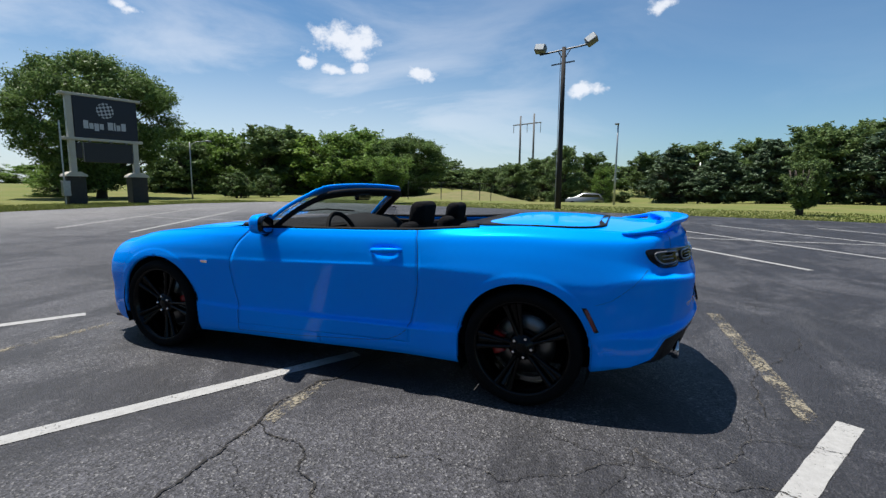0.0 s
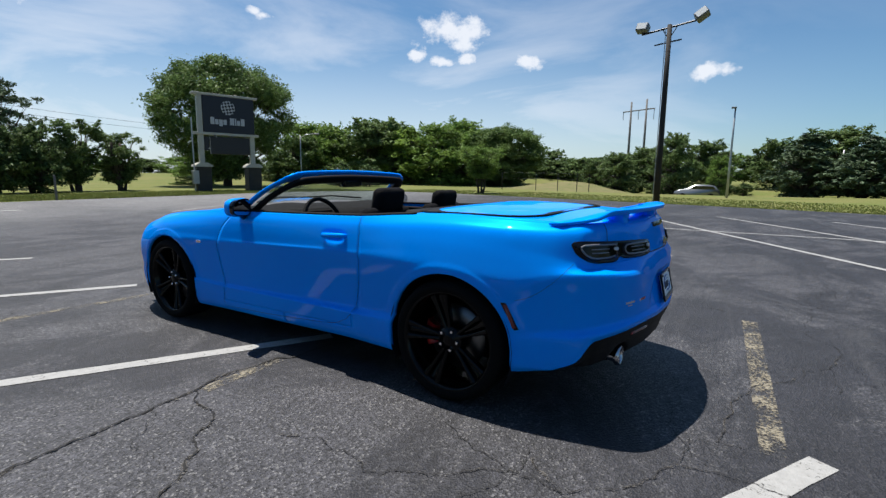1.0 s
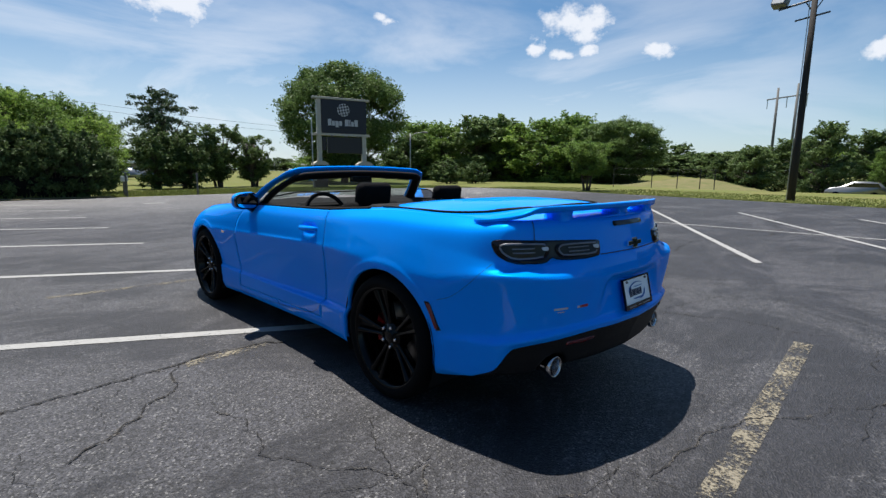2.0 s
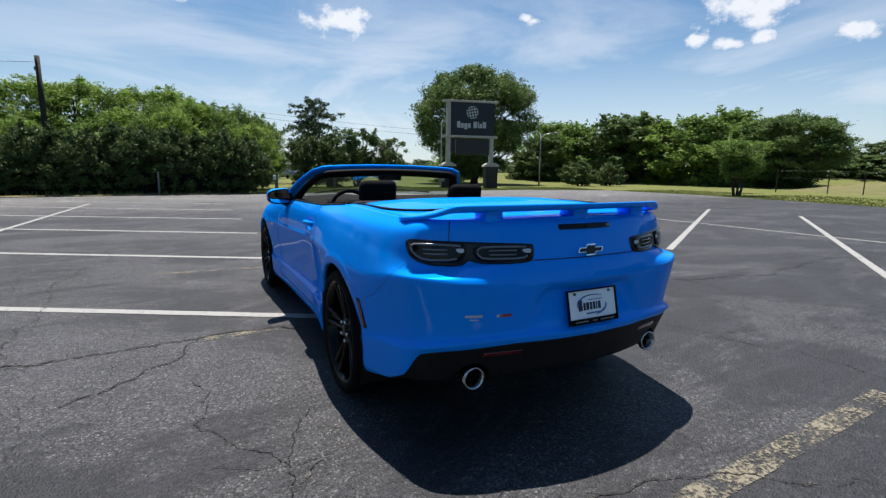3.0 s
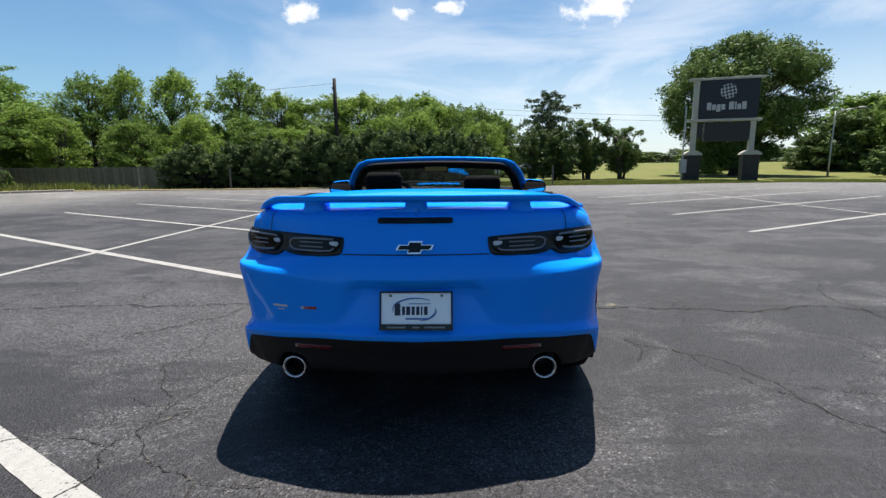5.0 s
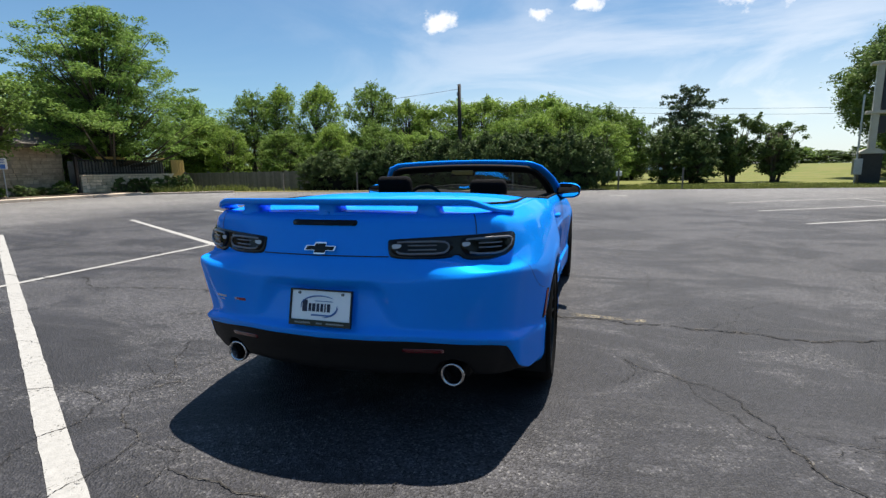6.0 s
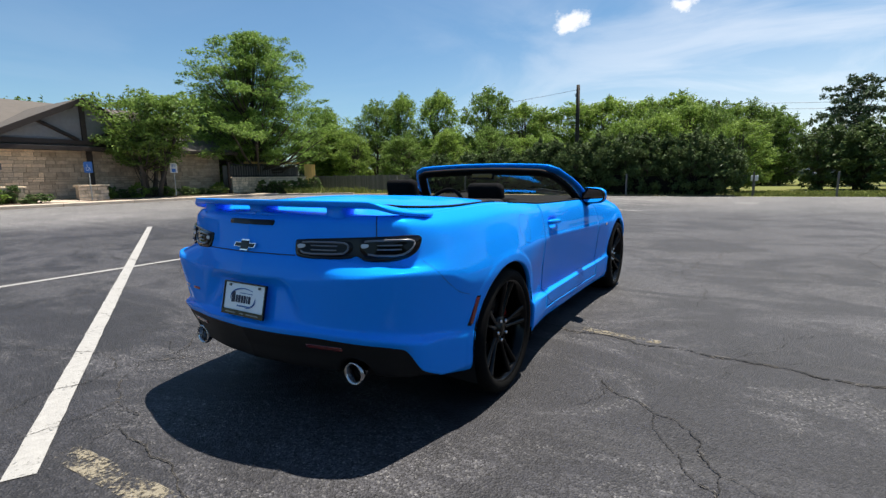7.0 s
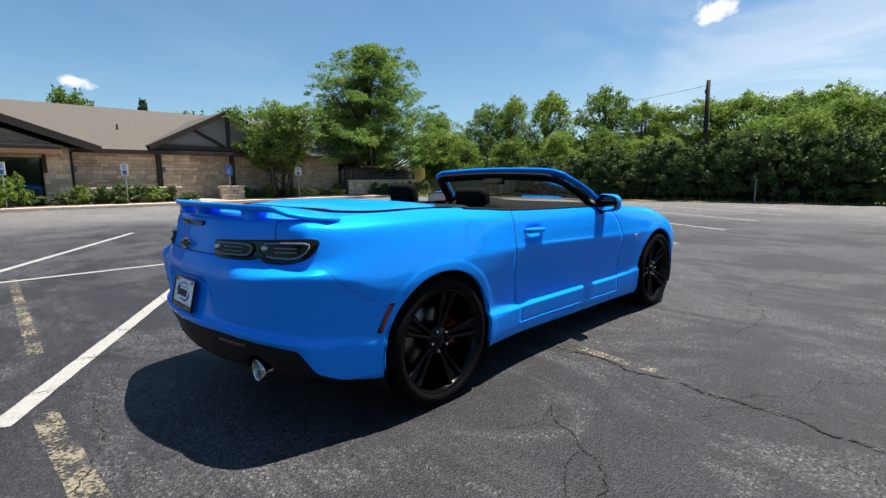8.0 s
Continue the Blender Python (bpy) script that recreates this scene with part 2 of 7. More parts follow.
M = dict(
    paint=mat("blue_paint", (0.0, 0.252, 0.88), 0.34, 0.08, 0.40, vary=0.12, scale=900, second=(0.0, 0.270, 0.92), spec=0.0),
    gloss_black=mat("gloss_black", (0.004, 0.004, 0.005), 0.14, 0, 0.0, spec=0.3),
    black_plastic=mat("black_plastic", (0.006, 0.006, 0.0065), 0.6, spec=0.25, bump=0.1, bump_scale=400, vary=0.4, scale=30),
    seam=mat("panel_gap", (0.004, 0.012, 0.03), 0.8),
    rubber=mat("tyre_rubber", (0.0028, 0.0028, 0.0028), 0.8, spec=0.1, vary=0.5, scale=20, second=(0.005, 0.0048, 0.0047), bump=0.2, bump_scale=150),
    wheel=mat("black_alloy", (0.0016, 0.0016, 0.0018), 0.22, 0.0, 0.14, spec=0.12),
    chrome=mat("chrome", (0.86, 0.86, 0.87), 0.18, 1.0),
    tip=mat("exhaust_steel", (0.52, 0.52, 0.53), 0.22, 1.0, vary=0.4, scale=30),
    steel=mat("brake_steel", (0.17, 0.167, 0.163), 0.35, 1.0, vary=0.3, scale=40),
    red=mat("red_caliper", (0.30, 0.008, 0.008), 0.35, 0, 0.4),
    red_lens=mat("red_lens", (0.11, 0.003, 0.006), 0.15, 0, 1.0),
    lens=mat("smoked_lens", (0.004, 0.004, 0.005), 0.08, 0, 0.0, spec=0.22),
    lens_bar=mat("light_guide", (0.15, 0.15, 0.16), 0.25, 0, 0.3),
    lens_clear=mat("reverse_lens", (0.50, 0.50, 0.52), 0.25, 0, 0.5),
    trim=mat("soft_black_trim", (0.004, 0.004, 0.0045), 0.75, spec=0.2, vary=0.4, scale=60),
    cloth=mat("black_cloth", (0.007, 0.007, 0.008), 0.9, spec=0.1, vary=0.5, scale=120, bump=0.4, bump_scale=600),
    dash=mat("black_dash", (0.011, 0.0115, 0.012), 0.8, spec=0.08, bump=0.2, bump_scale=500, vary=0.3, scale=50),
    plate=mat("plate_white", (0.92, 0.92, 0.92), 0.35, vary=0.2, scale=20, second=(0.86, 0.86, 0.87)),
    ink=mat("plate_ink", (0.012, 0.018, 0.05), 0.5),
    ink_blue=mat("plate_blue", (0.05, 0.14, 0.36), 0.5),
    glass=glass_mat("windscreen_glass", (0.80, 0.86, 0.84)),
    mirror=mat("mirror_glass", (0.8, 0.8, 0.82), 0.02, 1.0),
    asphalt=asphalt_mat(),
    white_line=worn_paint("white_line", (0.325, 0.322, 0.310), 0.84, 0.96, 0.5),
    yellow_line=worn_paint("faded_yellow_line", (0.220, 0.196, 0.148), 0.80, 0.93, 0.8),
    crumbs=worn_paint("crumbled_asphalt", (0.115, 0.107, 0.097), 0.44, 0.52),
    crack=mat("crack", (0.012, 0.011, 0.010), 0.95),
    dry=mat("dry_verge", (0.26, 0.212, 0.130), 0.95, vary=0.9, scale=1.6, second=(0.15, 0.150, 0.060), bump=0.8, bump_scale=30, spec=0.1, detail=9),
    # black of the sheets added to darken the foot of the hedge
    foot_dark=mat("foot_black", (0.010, 0.011, 0.010), 0.95, vary=0.6, scale=5, bump=0.5, bump_scale=200, spec=0.1),
    bank=mat("dry_bank", (0.17, 0.150, 0.075), 0.95, vary=0.9, scale=0.8, second=(0.10, 0.118, 0.042), bump=0.8, bump_scale=20, spec=0.1, detail=9),
    grass=mat("grass", (0.102, 0.128, 0.033), 0.9, vary=0.9, scale=0.25, second=(0.172, 0.154, 0.062), bump=0.8, bump_scale=25, spec=0.1, detail=9),
    blades=leaf_mat("grass_blades", (0.125, 0.165, 0.038), (0.21, 0.20, 0.075), 0.25),
    leaf=leaf_mat("leaf_mid", (0.118, 0.2, 0.046), (0.205, 0.29, 0.066), 0.36),
    leaf_bright=leaf_mat("leaf_bright", (0.155, 0.250, 0.050), (0.275, 0.372, 0.078), 0.40),
    leaf_cypress=leaf_mat("leaf_cypress", (0.135, 0.23, 0.052), (0.215, 0.315, 0.072), 0.4),
    leaf_hedge=leaf_mat("leaf_hedge", (0.060, 0.098, 0.036), (0.108, 0.152, 0.050), 0.28),
    leaf_oak=leaf_mat("leaf_oak", (0.092, 0.15, 0.046), (0.15, 0.212, 0.066), 0.3),
    leaf_dark=leaf_mat("leaf_dark", (0.088, 0.138, 0.05), (0.15, 0.205, 0.066), 0.32),
    leaf_cedar=leaf_mat("leaf_cedar", (0.062, 0.098, 0.056), (0.1, 0.138, 0.066), 0.1),
    bark=mat("bark", (0.075, 0.06, 0.048), 0.9, vary=0.8, scale=12, bump=0.8, bump_scale=30),
    pole_wood=mat("creosoted_pole", (0.022, 0.018, 0.016), 0.85, vary=0.6, scale=9, bump=0.5, bump_scale=40),
    galv=mat("galvanised_steel", (0.42, 0.43, 0.43), 0.45, 0.7, vary=0.4, scale=6),
    dark_steel=mat("dark_steel", (0.03, 0.03, 0.032), 0.5, 0.4, vary=0.3, scale=12),
    sign_face=mat("sign_navy", (0.0072, 0.0084, 0.0168), 0.5, vary=0.3, scale=2),
    sign_frame=mat("sign_cream_metal", (0.42, 0.40, 0.34), 0.55, vary=0.5, scale=3, second=(0.3, 0.28, 0.23)),
    sign_base=mat("sign_pedestal", (0.035, 0.033, 0.03), 0.8, vary=0.6, scale=4),
    sign_ink=mat("sign_lettering", (0.46, 0.46, 0.48), 0.6, vary=0.4, scale=6),
    stone=mat("limestone", (0.66, 0.52, 0.375), 0.9, vary=0.9, scale=4, second=(0.38, 0.30, 0.22), bump=1.0, bump_scale=14, each=0.30, island=0.22, detail=8),
    mortar=mat("mortar", (0.30, 0.255, 0.20), 0.95, vary=0.5, scale=6),
    roof=mat("brown_shingle", (0.092, 0.080, 0.069), 0.9, vary=0.7, scale=2.5, second=(0.070, 0.062, 0.055), bump=0.8, bump_scale=30, each=0.10),
    timber=mat("dark_timber", (0.030, 0.020, 0.016), 0.7, vary=0.6, scale=5),
    stucco=mat("grey_stucco", (0.20, 0.20, 0.21), 0.9, vary=0.3, scale=6, bump=0.3, bump_scale=60),
    copper=mat("copper_awning", (0.55, 0.26, 0.15), 0.5, 0.2, vary=0.5, scale=3),
    dark_glass=mat("dark_window", (0.01, 0.012, 0.014), 0.05, 0, 0.5),
    concrete=mat("concrete", (0.52, 0.43, 0.34), 0.85, vary=0.6, scale=1.2, second=(0.30, 0.25, 0.20), bump=0.4, bump_scale=50),
    soil=mat("planting_bed", (0.09, 0.065, 0.045), 0.95, vary=0.7, scale=3),
    yellow_wood=mat("new_pine_boards", (0.50, 0.32, 0.10), 0.7, vary=0.6, scale=6, second=(0.38, 0.24, 0.08), each=0.15),
    grey_wood=mat("weathered_boards", (0.145, 0.138, 0.130), 0.85, vary=0.6, scale=5, each=0.2),
    blue_sign=mat("blue_sign", (0.03, 0.13, 0.42), 0.5, vary=0.2, scale=8),
    white_sign=mat("white_sign", (0.70, 0.71, 0.72), 0.5, vary=0.2, scale=8),
    silver=mat("silver_paint", (0.19, 0.20, 0.21), 0.25, 0.5, 0.8),
    lamp_head=mat("lamp_head", (0.16, 0.16, 0.165), 0.5, 0.4, vary=0.3, scale=8),
    lamp_lens=mat("lamp_lens", (0.55, 0.56, 0.55), 0.2),
)


paint_shader = M["paint"].node_tree.nodes["Principled BSDF"]
paint_shader.inputs["Coat IOR"].default_value = 1.5
paint_shader.inputs["Coat Roughness"].default_value = 0.015


# ---- mesh helpers ----
def part(name, bm, material, parent=None, label="", smooth=False):
    me = bpy.data.meshes.new(name)
    bm.normal_update()
    bm.to_mesh(me)
    bm.free()
    me.materials.append(material)
    if smooth:
        me.polygons.foreach_set("use_smooth", [True] * len(me.polygons))
    ob = new(name, me)
    ob.parent = parent
    if label:
        ob["label"] = label
    return ob


def raw(name, verts, faces, material, parent=None, label="", smooth=False):
    me = bpy.data.meshes.new(name)
    me.from_pydata([tuple(map(float, v)) for v in verts], [], [tuple(map(int, f)) for f in faces])
    me.materials.append(material)
    if smooth:
        me.polygons.foreach_set("use_smooth", [True] * len(me.polygons))
    me.update()
    ob = new(name, me)
    ob.parent = parent
    if label:
        ob["label"] = label
    return ob


def thing(name, label, category, m=Matrix(), group="", kind=""):
    ob = new(name)
    ob.matrix_world = m
    ob.empty_display_size = 0.1
    return tagged(ob, label, category, group, kind)


def box(bm, x0, x1, y0, y1, z0, z1, bevel=0.0):
    vs = [bm.verts.new((x, y, z)) for x in (x0, x1) for y in (y0, y1) for z in (z0, z1)]
    fs = [bm.faces.new([vs[i] for i in q]) for q in ((0, 1, 3, 2), (4, 6, 7, 5), (0, 4, 5, 1), (2, 3, 7, 6), (0, 2, 6, 4), (1, 5, 7, 3))]
    if bevel:
        es = list({e for f in fs for e in f.edges})
        bmesh.ops.bevel(bm, geom=es, offset=bevel, segments=2, affect="EDGES", profile=0.5)
    return bm


def boxed(x0, x1, y0, y1, z0, z1, bevel=0.0):
    return box(bmesh.new(), x0, x1, y0, y1, z0, z1, bevel)


def tube(bm, pts, radii, sides=8, cap=True):
    pts = [Vector(p) for p in pts]
    if isinstance(radii, (int, float)):
        radii = [radii] * len(pts)
    rings = []
    up = Vector((0.31, 0.17, 0.93))
    for i, p in enumerate(pts):
        d = (pts[min(i + 1, len(pts) - 1)] - pts[max(i - 1, 0)]).normalized()
        a = d.cross(up)
        if a.length < 0.1:
            a = d.cross(Vector((1, 0, 0)))
        a.normalize()
        b = d.cross(a)
        rings.append([bm.verts.new(p + radii[i] * (a * math.cos(k * math.tau / sides) + b * math.sin(k * math.tau / sides))) for k in range(sides)])
    for r0, r1 in zip(rings, rings[1:]):
        for k in range(sides):
            bm.faces.new((r0[k], r0[(k + 1) % sides], r1[(k + 1) % sides], r1[k]))
    if cap:
        bm.faces.new(rings[0][::-1])
        bm.faces.new(rings[-1])
    return bm


def revolve(bm, profile, sides=48, axis="x", centre=(0, 0, 0)):
    """Turns (along, radius) pairs round an axis through centre."""
    rings = []
    for a, r in profile:
        ring = []
        for k in range(sides):
            c, s = r * math.cos(k * math.tau / sides), r * math.sin(k * math.tau / sides)
            p = (a, c, s) if axis == "x" else ((c, a, s) if axis == "y" else (c, s, a))
            ring.append(bm.verts.new(Vector(p) + Vector(centre)))
        rings.append(ring)
    for r0, r1 in zip(rings, rings[1:]):
        for k in range(sides):
            bm.faces.new((r0[k], r0[(k + 1) % sides], r1[(k + 1) % sides], r1[k]))
    return bm


def prism(bm, outline, depth, m=Matrix()):
    """A closed outline in x, z pushed back along +y by depth, placed by m."""
    n = len(outline)
    a = [bm.verts.new(m @ Vector((x, 0, z))) for x, z in outline]
    b = [bm.verts.new(m @ Vector((x, depth, z))) for x, z in outline]
    bm.faces.new(a)
    bm.faces.new(b[::-1])
    for i in range(n):
        bm.faces.new((a[(i + 1) % n], a[i], b[i], b[(i + 1) % n]))
    return bm


def herm(xk, yk, x):
    """A smooth curve through key points."""
    xk, yk, x = np.asarray(xk, float), np.asarray(yk, float), np.asarray(x, float)
    d = np.diff(yk) / np.diff(xk)
    m = np.empty_like(yk)
    m[0], m[-1] = d[0], d[-1]
    w0, w1 = np.diff(xk)[1:], np.diff(xk)[:-1]
    m[1:-1] = (d[:-1] * w0 + d[1:] * w1) / (w0 + w1)
    i = np.clip(np.searchsorted(xk, x, side="right") - 1, 0, len(xk) - 2)
    h = xk[i + 1] - xk[i]
    t = np.clip((x - xk[i]) / h, 0, 1)
    return yk[i] * (2 * t**3 - 3 * t**2 + 1) + m[i] * h * (t**3 - 2 * t**2 + t) + yk[i + 1] * (3 * t**2 - 2 * t**3) + m[i + 1] * h * (t**3 - t**2)


def mono(xk, yk, x):
    """Like herm, without overshoot between key points."""
    xk, yk, x = np.asarray(xk, float), np.asarray(yk, float), np.asarray(x, float)
    h = np.diff(xk)
    d = np.diff(yk) / h
    m = np.zeros_like(yk)
    m[0], m[-1] = d[0], d[-1]
    for k in range(1, len(xk) - 1):
        if d[k - 1] * d[k] > 0:
            w1, w2 = 2 * h[k] + h[k - 1], h[k] + 2 * h[k - 1]
            m[k] = (w1 + w2) / (w1 / d[k - 1] + w2 / d[k])
    i = np.clip(np.searchsorted(xk, x, side="right") - 1, 0, len(xk) - 2)
    t = np.clip((x - xk[i]) / h[i], 0, 1)
    return yk[i] * (2 * t**3 - 3 * t**2 + 1) + m[i] * h[i] * (t**3 - 2 * t**2 + t) + yk[i + 1] * (3 * t**2 - 2 * t**3) + m[i + 1] * h[i] * (t**3 - t**2)


# ---- the blue convertible ----
REAR_AXLE, FRONT_AXLE, HUB_Z, ARCH = 0.0, 2.83, 0.348, 0.385
car = thing("convertible_car", "bright blue convertible sports car parked with its roof folded down", "car", pose(-0.017, 0, 0))

# plan of the widest line of the body, from the middle of the tail round to the middle of the nose
plan_x = [0, 0.30, 0.55, 0.70, 0.777, 0.818, 0.849, 0.914, 0.938, 0.937, 0.915, 0.896, 0.887, 0.893, 0.914, 0.932, 0.912, 0.82, 0.61, 0.30, 0]
plan_y = [-1.020, -0.992, -0.926, -0.859, -0.801, -0.735, -0.638, -0.36, -0.05, 0.30, 0.54, 0.74, 1.3, 1.9, 2.4, 2.85, 3.22, 3.48, 3.66, 3.74, 3.76]
# height profiles: inward offset and height, from the sill up to the top edge. In the tail the keys are the underside, two of the
# valance, its top, the lower band's lip and root, the face, the crest and its upper round, the ledge, the lamp panel's foot and top, the deck edge
prof_tail = [(0.22, 0.34), (0.10, 0.335), (0.058, 0.43), (0.026, 0.508), (0.021, 0.532), (0.040, 0.562), (0.044, 0.680), (0.042, 0.742), (0.050, 0.790), (0.070, 0.848), (0.078, 0.862), (0.119, 1.005), (0.140, 1.028)]
prof_turn = [(0.22, 0.335), (0.10, 0.332), (0.060, 0.41), (0.026, 0.490), (0.016, 0.518), (0.036, 0.550), (0.014, 0.690), (0.004, 0.772), (0.010, 0.788), (0.064, 0.834), (0.090, 0.850), (0.119, 1.000), (0.140, 1.028)]
prof_notch = [(0.22, 0.318), (0.09, 0.312), (0.052, 0.38), (0.022, 0.462), (0.006, 0.492), (0.038, 0.534), (0.012, 0.70), (0.0, 0.776), (0.004, 0.797), (0.072, 0.816), (0.084, 0.832), (0.104, 0.990), (0.134, 1.027)]
prof_corner = [(0.20, 0.320), (0.05, 0.316), (0.030, 0.327), (0.012, 0.345), (0.0, 0.466), (0.034, 0.512), (0.014, 0.69), (0.0, 0.770), (0.003, 0.792), (0.034, 0.814), (0.048, 0.836), (0.082, 0.985), (0.128, 1.026)]
prof_quarter = [(0.20, 0.283), (0.05, 0.279), (0.026, 0.286), (0.010, 0.297), (0.004, 0.455), (0.022, 0.500), (0.012, 0.66), (0.002, 0.752), (0.005, 0.775), (0.024, 0.828), (0.038, 0.868), (0.072, 0.975), (0.136, 1.027)]
prof_arch = [(0.22, 0.25), (0.04, 0.252), (0.014, 0.275), (0.003, 0.32), (0.002, 0.43), (0.006, 0.48), (0.004, 0.62), (0.0, 0.69), (0.003, 0.735), (0.022, 0.815), (0.042, 0.885), (0.073, 0.976), (0.145, 1.034)]
prof_haunch = [(0.25, 0.22), (0.03, 0.235), (0.003, 0.30), (0.0, 0.38), (0.001, 0.43), (0.003, 0.48), (0.001, 0.62), (0.0, 0.70), (0.003, 0.755), (0.024, 0.85), (0.045, 0.92), (0.076, 0.990), (0.155, 1.042)]
prof_swell = [(0.25, 0.20), (0.04, 0.21), (0.006, 0.28), (0.003, 0.37), (0.006, 0.40), (0.030, 0.45), (0.016, 0.60), (0.006, 0.69), (0.002, 0.765), (0.015, 0.835), (0.033, 0.905), (0.057, 0.970), (0.115, 1.022)]
prof_door_rear = [(0.25, 0.195), (0.05, 0.20), (0.008, 0.27), (0.003, 0.36), (0.002, 0.385), (0.042, 0.422), (0.028, 0.56), (0.012, 0.67), (0.002, 0.768), (0.008, 0.803), (0.020, 0.87), (0.038, 0.945), (0.070, 1.000)]
prof_door_front = [(0.25, 0.175), (0.05, 0.18), (0.010, 0.25), (0.006, 0.335), (0.005, 0.374), (0.026, 0.404), (0.018, 0.53), (0.009, 0.64), (0.001, 0.730), (0.007, 0.768), (0.018, 0.84), (0.036, 0.915), (0.065, 0.968)]
prof_wing = [(0.25, 0.17), (0.04, 0.18), (0.008, 0.27), (0.001, 0.36), (0.001, 0.40), (0.005, 0.46), (0.003, 0.55), (0.0, 0.62), (0.002, 0.70), (0.016, 0.77), (0.032, 0.82), (0.075, 0.880), (0.13, 0.912)]
prof_front = [(0.25, 0.15), (0.06, 0.16), (0.020, 0.24), (0.008, 0.32), (0.006, 0.36), (0.010, 0.42), (0.004, 0.50), (0.0, 0.56), (0.004, 0.63), (0.020, 0.695), (0.040, 0.740), (0.090, 0.800), (0.15, 0.832)]
prof_nose = [(0.25, 0.14), (0.08, 0.15), (0.03, 0.21), (0.02, 0.28), (0.02, 0.33), (0.02, 0.38), (0.008, 0.45), (0.0, 0.50), (0.006, 0.57), (0.03, 0.63), (0.06, 0.67), (0.11, 0.715), (0.17, 0.75)]
profiles = np.array([prof_tail, prof_tail, prof_turn, prof_notch, prof_corner, prof_quarter, prof_arch, prof_haunch, prof_swell, prof_door_rear, prof_door_front, prof_wing, prof_front, prof_nose])
NK = profiles.shape[1]
TOP = float(NK - 1)

# resample the plan by arc length
seg = np.hypot(np.diff(plan_x), np.diff(plan_y))
arc = np.concatenate([[0], np.cumsum(seg)])
fine = np.linspace(0, arc[-1], 3000)
fx, fy = herm(arc, plan_x, fine), herm(arc, plan_y, fine)
length = np.concatenate([[0], np.cumsum(np.hypot(np.diff(fx), np.diff(fy)))])
TOTAL = length[-1]


def side_s(y):
    """Arc position of a point of the flank at that y."""
    k = np.where((fy[:-1] <= y) & (fy[1:] > y))[0][0]
    return length[k] / TOTAL


def tail_s(x):
    """Arc position of a point of the tail at that x."""
    return float(length[np.argmax(fx > x)] / TOTAL)


station = [0.0, tail_s(0.36), tail_s(0.60), side_s(-0.785), side_s(-0.69), side_s(-0.55), side_s(-0.37), side_s(0.02), side_s(0.42), side_s(0.72), side_s(2.0), side_s(2.85), side_s(3.32), 1.0]
DOOR0, DOOR1 = 0.665, 2.055
cols = np.concatenate([np.linspace(0, side_s(-0.46), 96)[:-1], np.linspace(side_s(-0.46), side_s(0.46), 84)[:-1], np.linspace(side_s(0.46), side_s(DOOR0), 10)[:-1],
                       np.linspace(side_s(DOOR0), side_s(DOOR1), 56)[:-1], np.linspace(side_s(DOOR1), side_s(2.38), 16)[:-1],
                       np.linspace(side_s(2.38), side_s(3.28), 76)[:-1], np.linspace(side_s(3.28), 1, 44)])
LEVELS = np.linspace(0, TOP, 12 * 8 + 1)


def body_surface(s, lev):
    """Points of the left or right shell on a grid of arc positions and levels, for the x > 0 half."""
    s = np.asarray(s, float)
    px, py = np.interp(s * TOTAL, length, fx), np.interp(s * TOTAL, length, fy)
    e = 1e-3
    tx = np.interp((s + e) * TOTAL, length, fx) - np.interp((s - e) * TOTAL, length, fx)
    ty = np.interp((s + e) * TOTAL, length, fy) - np.interp((s - e) * TOTAL, length, fy)
    h = np.hypot(tx, ty)
    nx, ny = -ty / h, tx / h
    nx = np.where((s <= 1e-6) | (s >= 1 - 1e-6), 0.0, nx)
    off = np.array([mono(range(NK), col, lev) for col in np.array([mono(station, profiles[:, k, 0], s) for k in range(NK)]).T])
    z = np.array([mono(range(NK), col, lev) for col in np.array([mono(station, profiles[:, k, 1], s) for k in range(NK)]).T])
    x = px[:, None] + nx[:, None] * off
    y = py[:, None] + ny[:, None] * off
    # plate recess in the tail, wider at its foot, deepest under its top edge
    half = 0.275 + 0.50 * np.clip(0.745 - z, 0, 0.25)
    k = np.clip((half + 0.02 - np.abs(x)) / 0.09, 0, 1)
    k = k * k * (3 - 2 * k) * np.clip((0.760 - z) / 0.045, 0, 1) * np.clip((z - 0.535) / 0.16, 0, 1) ** 0.8 * (y < -0.5)
    y = y + 0.034 * k
    # the valance is cut round over each exhaust
    d = np.abs(np.abs(x) - 0.556)
    cut = 0.335 + np.sqrt(np.maximum(0.076**2 - d * d, 0))
    z = np.where((y < -0.6) & (d < 0.076) & (z < cut), cut, z)
    # raised lip round each wheel arch, stepping up at its outer edge
    for yc in (REAR_AXLE, FRONT_AXLE):
        r = np.hypot(y - yc, z - HUB_Z)
        g = np.clip((ARCH + 0.058 - r) / 0.012, 0, 1)
        x = x + 0.0030 * g * g * (3 - 2 * g) * (z < 0.95) * (z > 0.15)
    # finger cup behind each door handle
    x = x - 0.020 * np.exp(-(((y - 0.885) / 0.078) ** 4) - ((z - 0.862) / 0.032) ** 4) * (x > 0.5)
    return np.maximum(x, 0), y, z


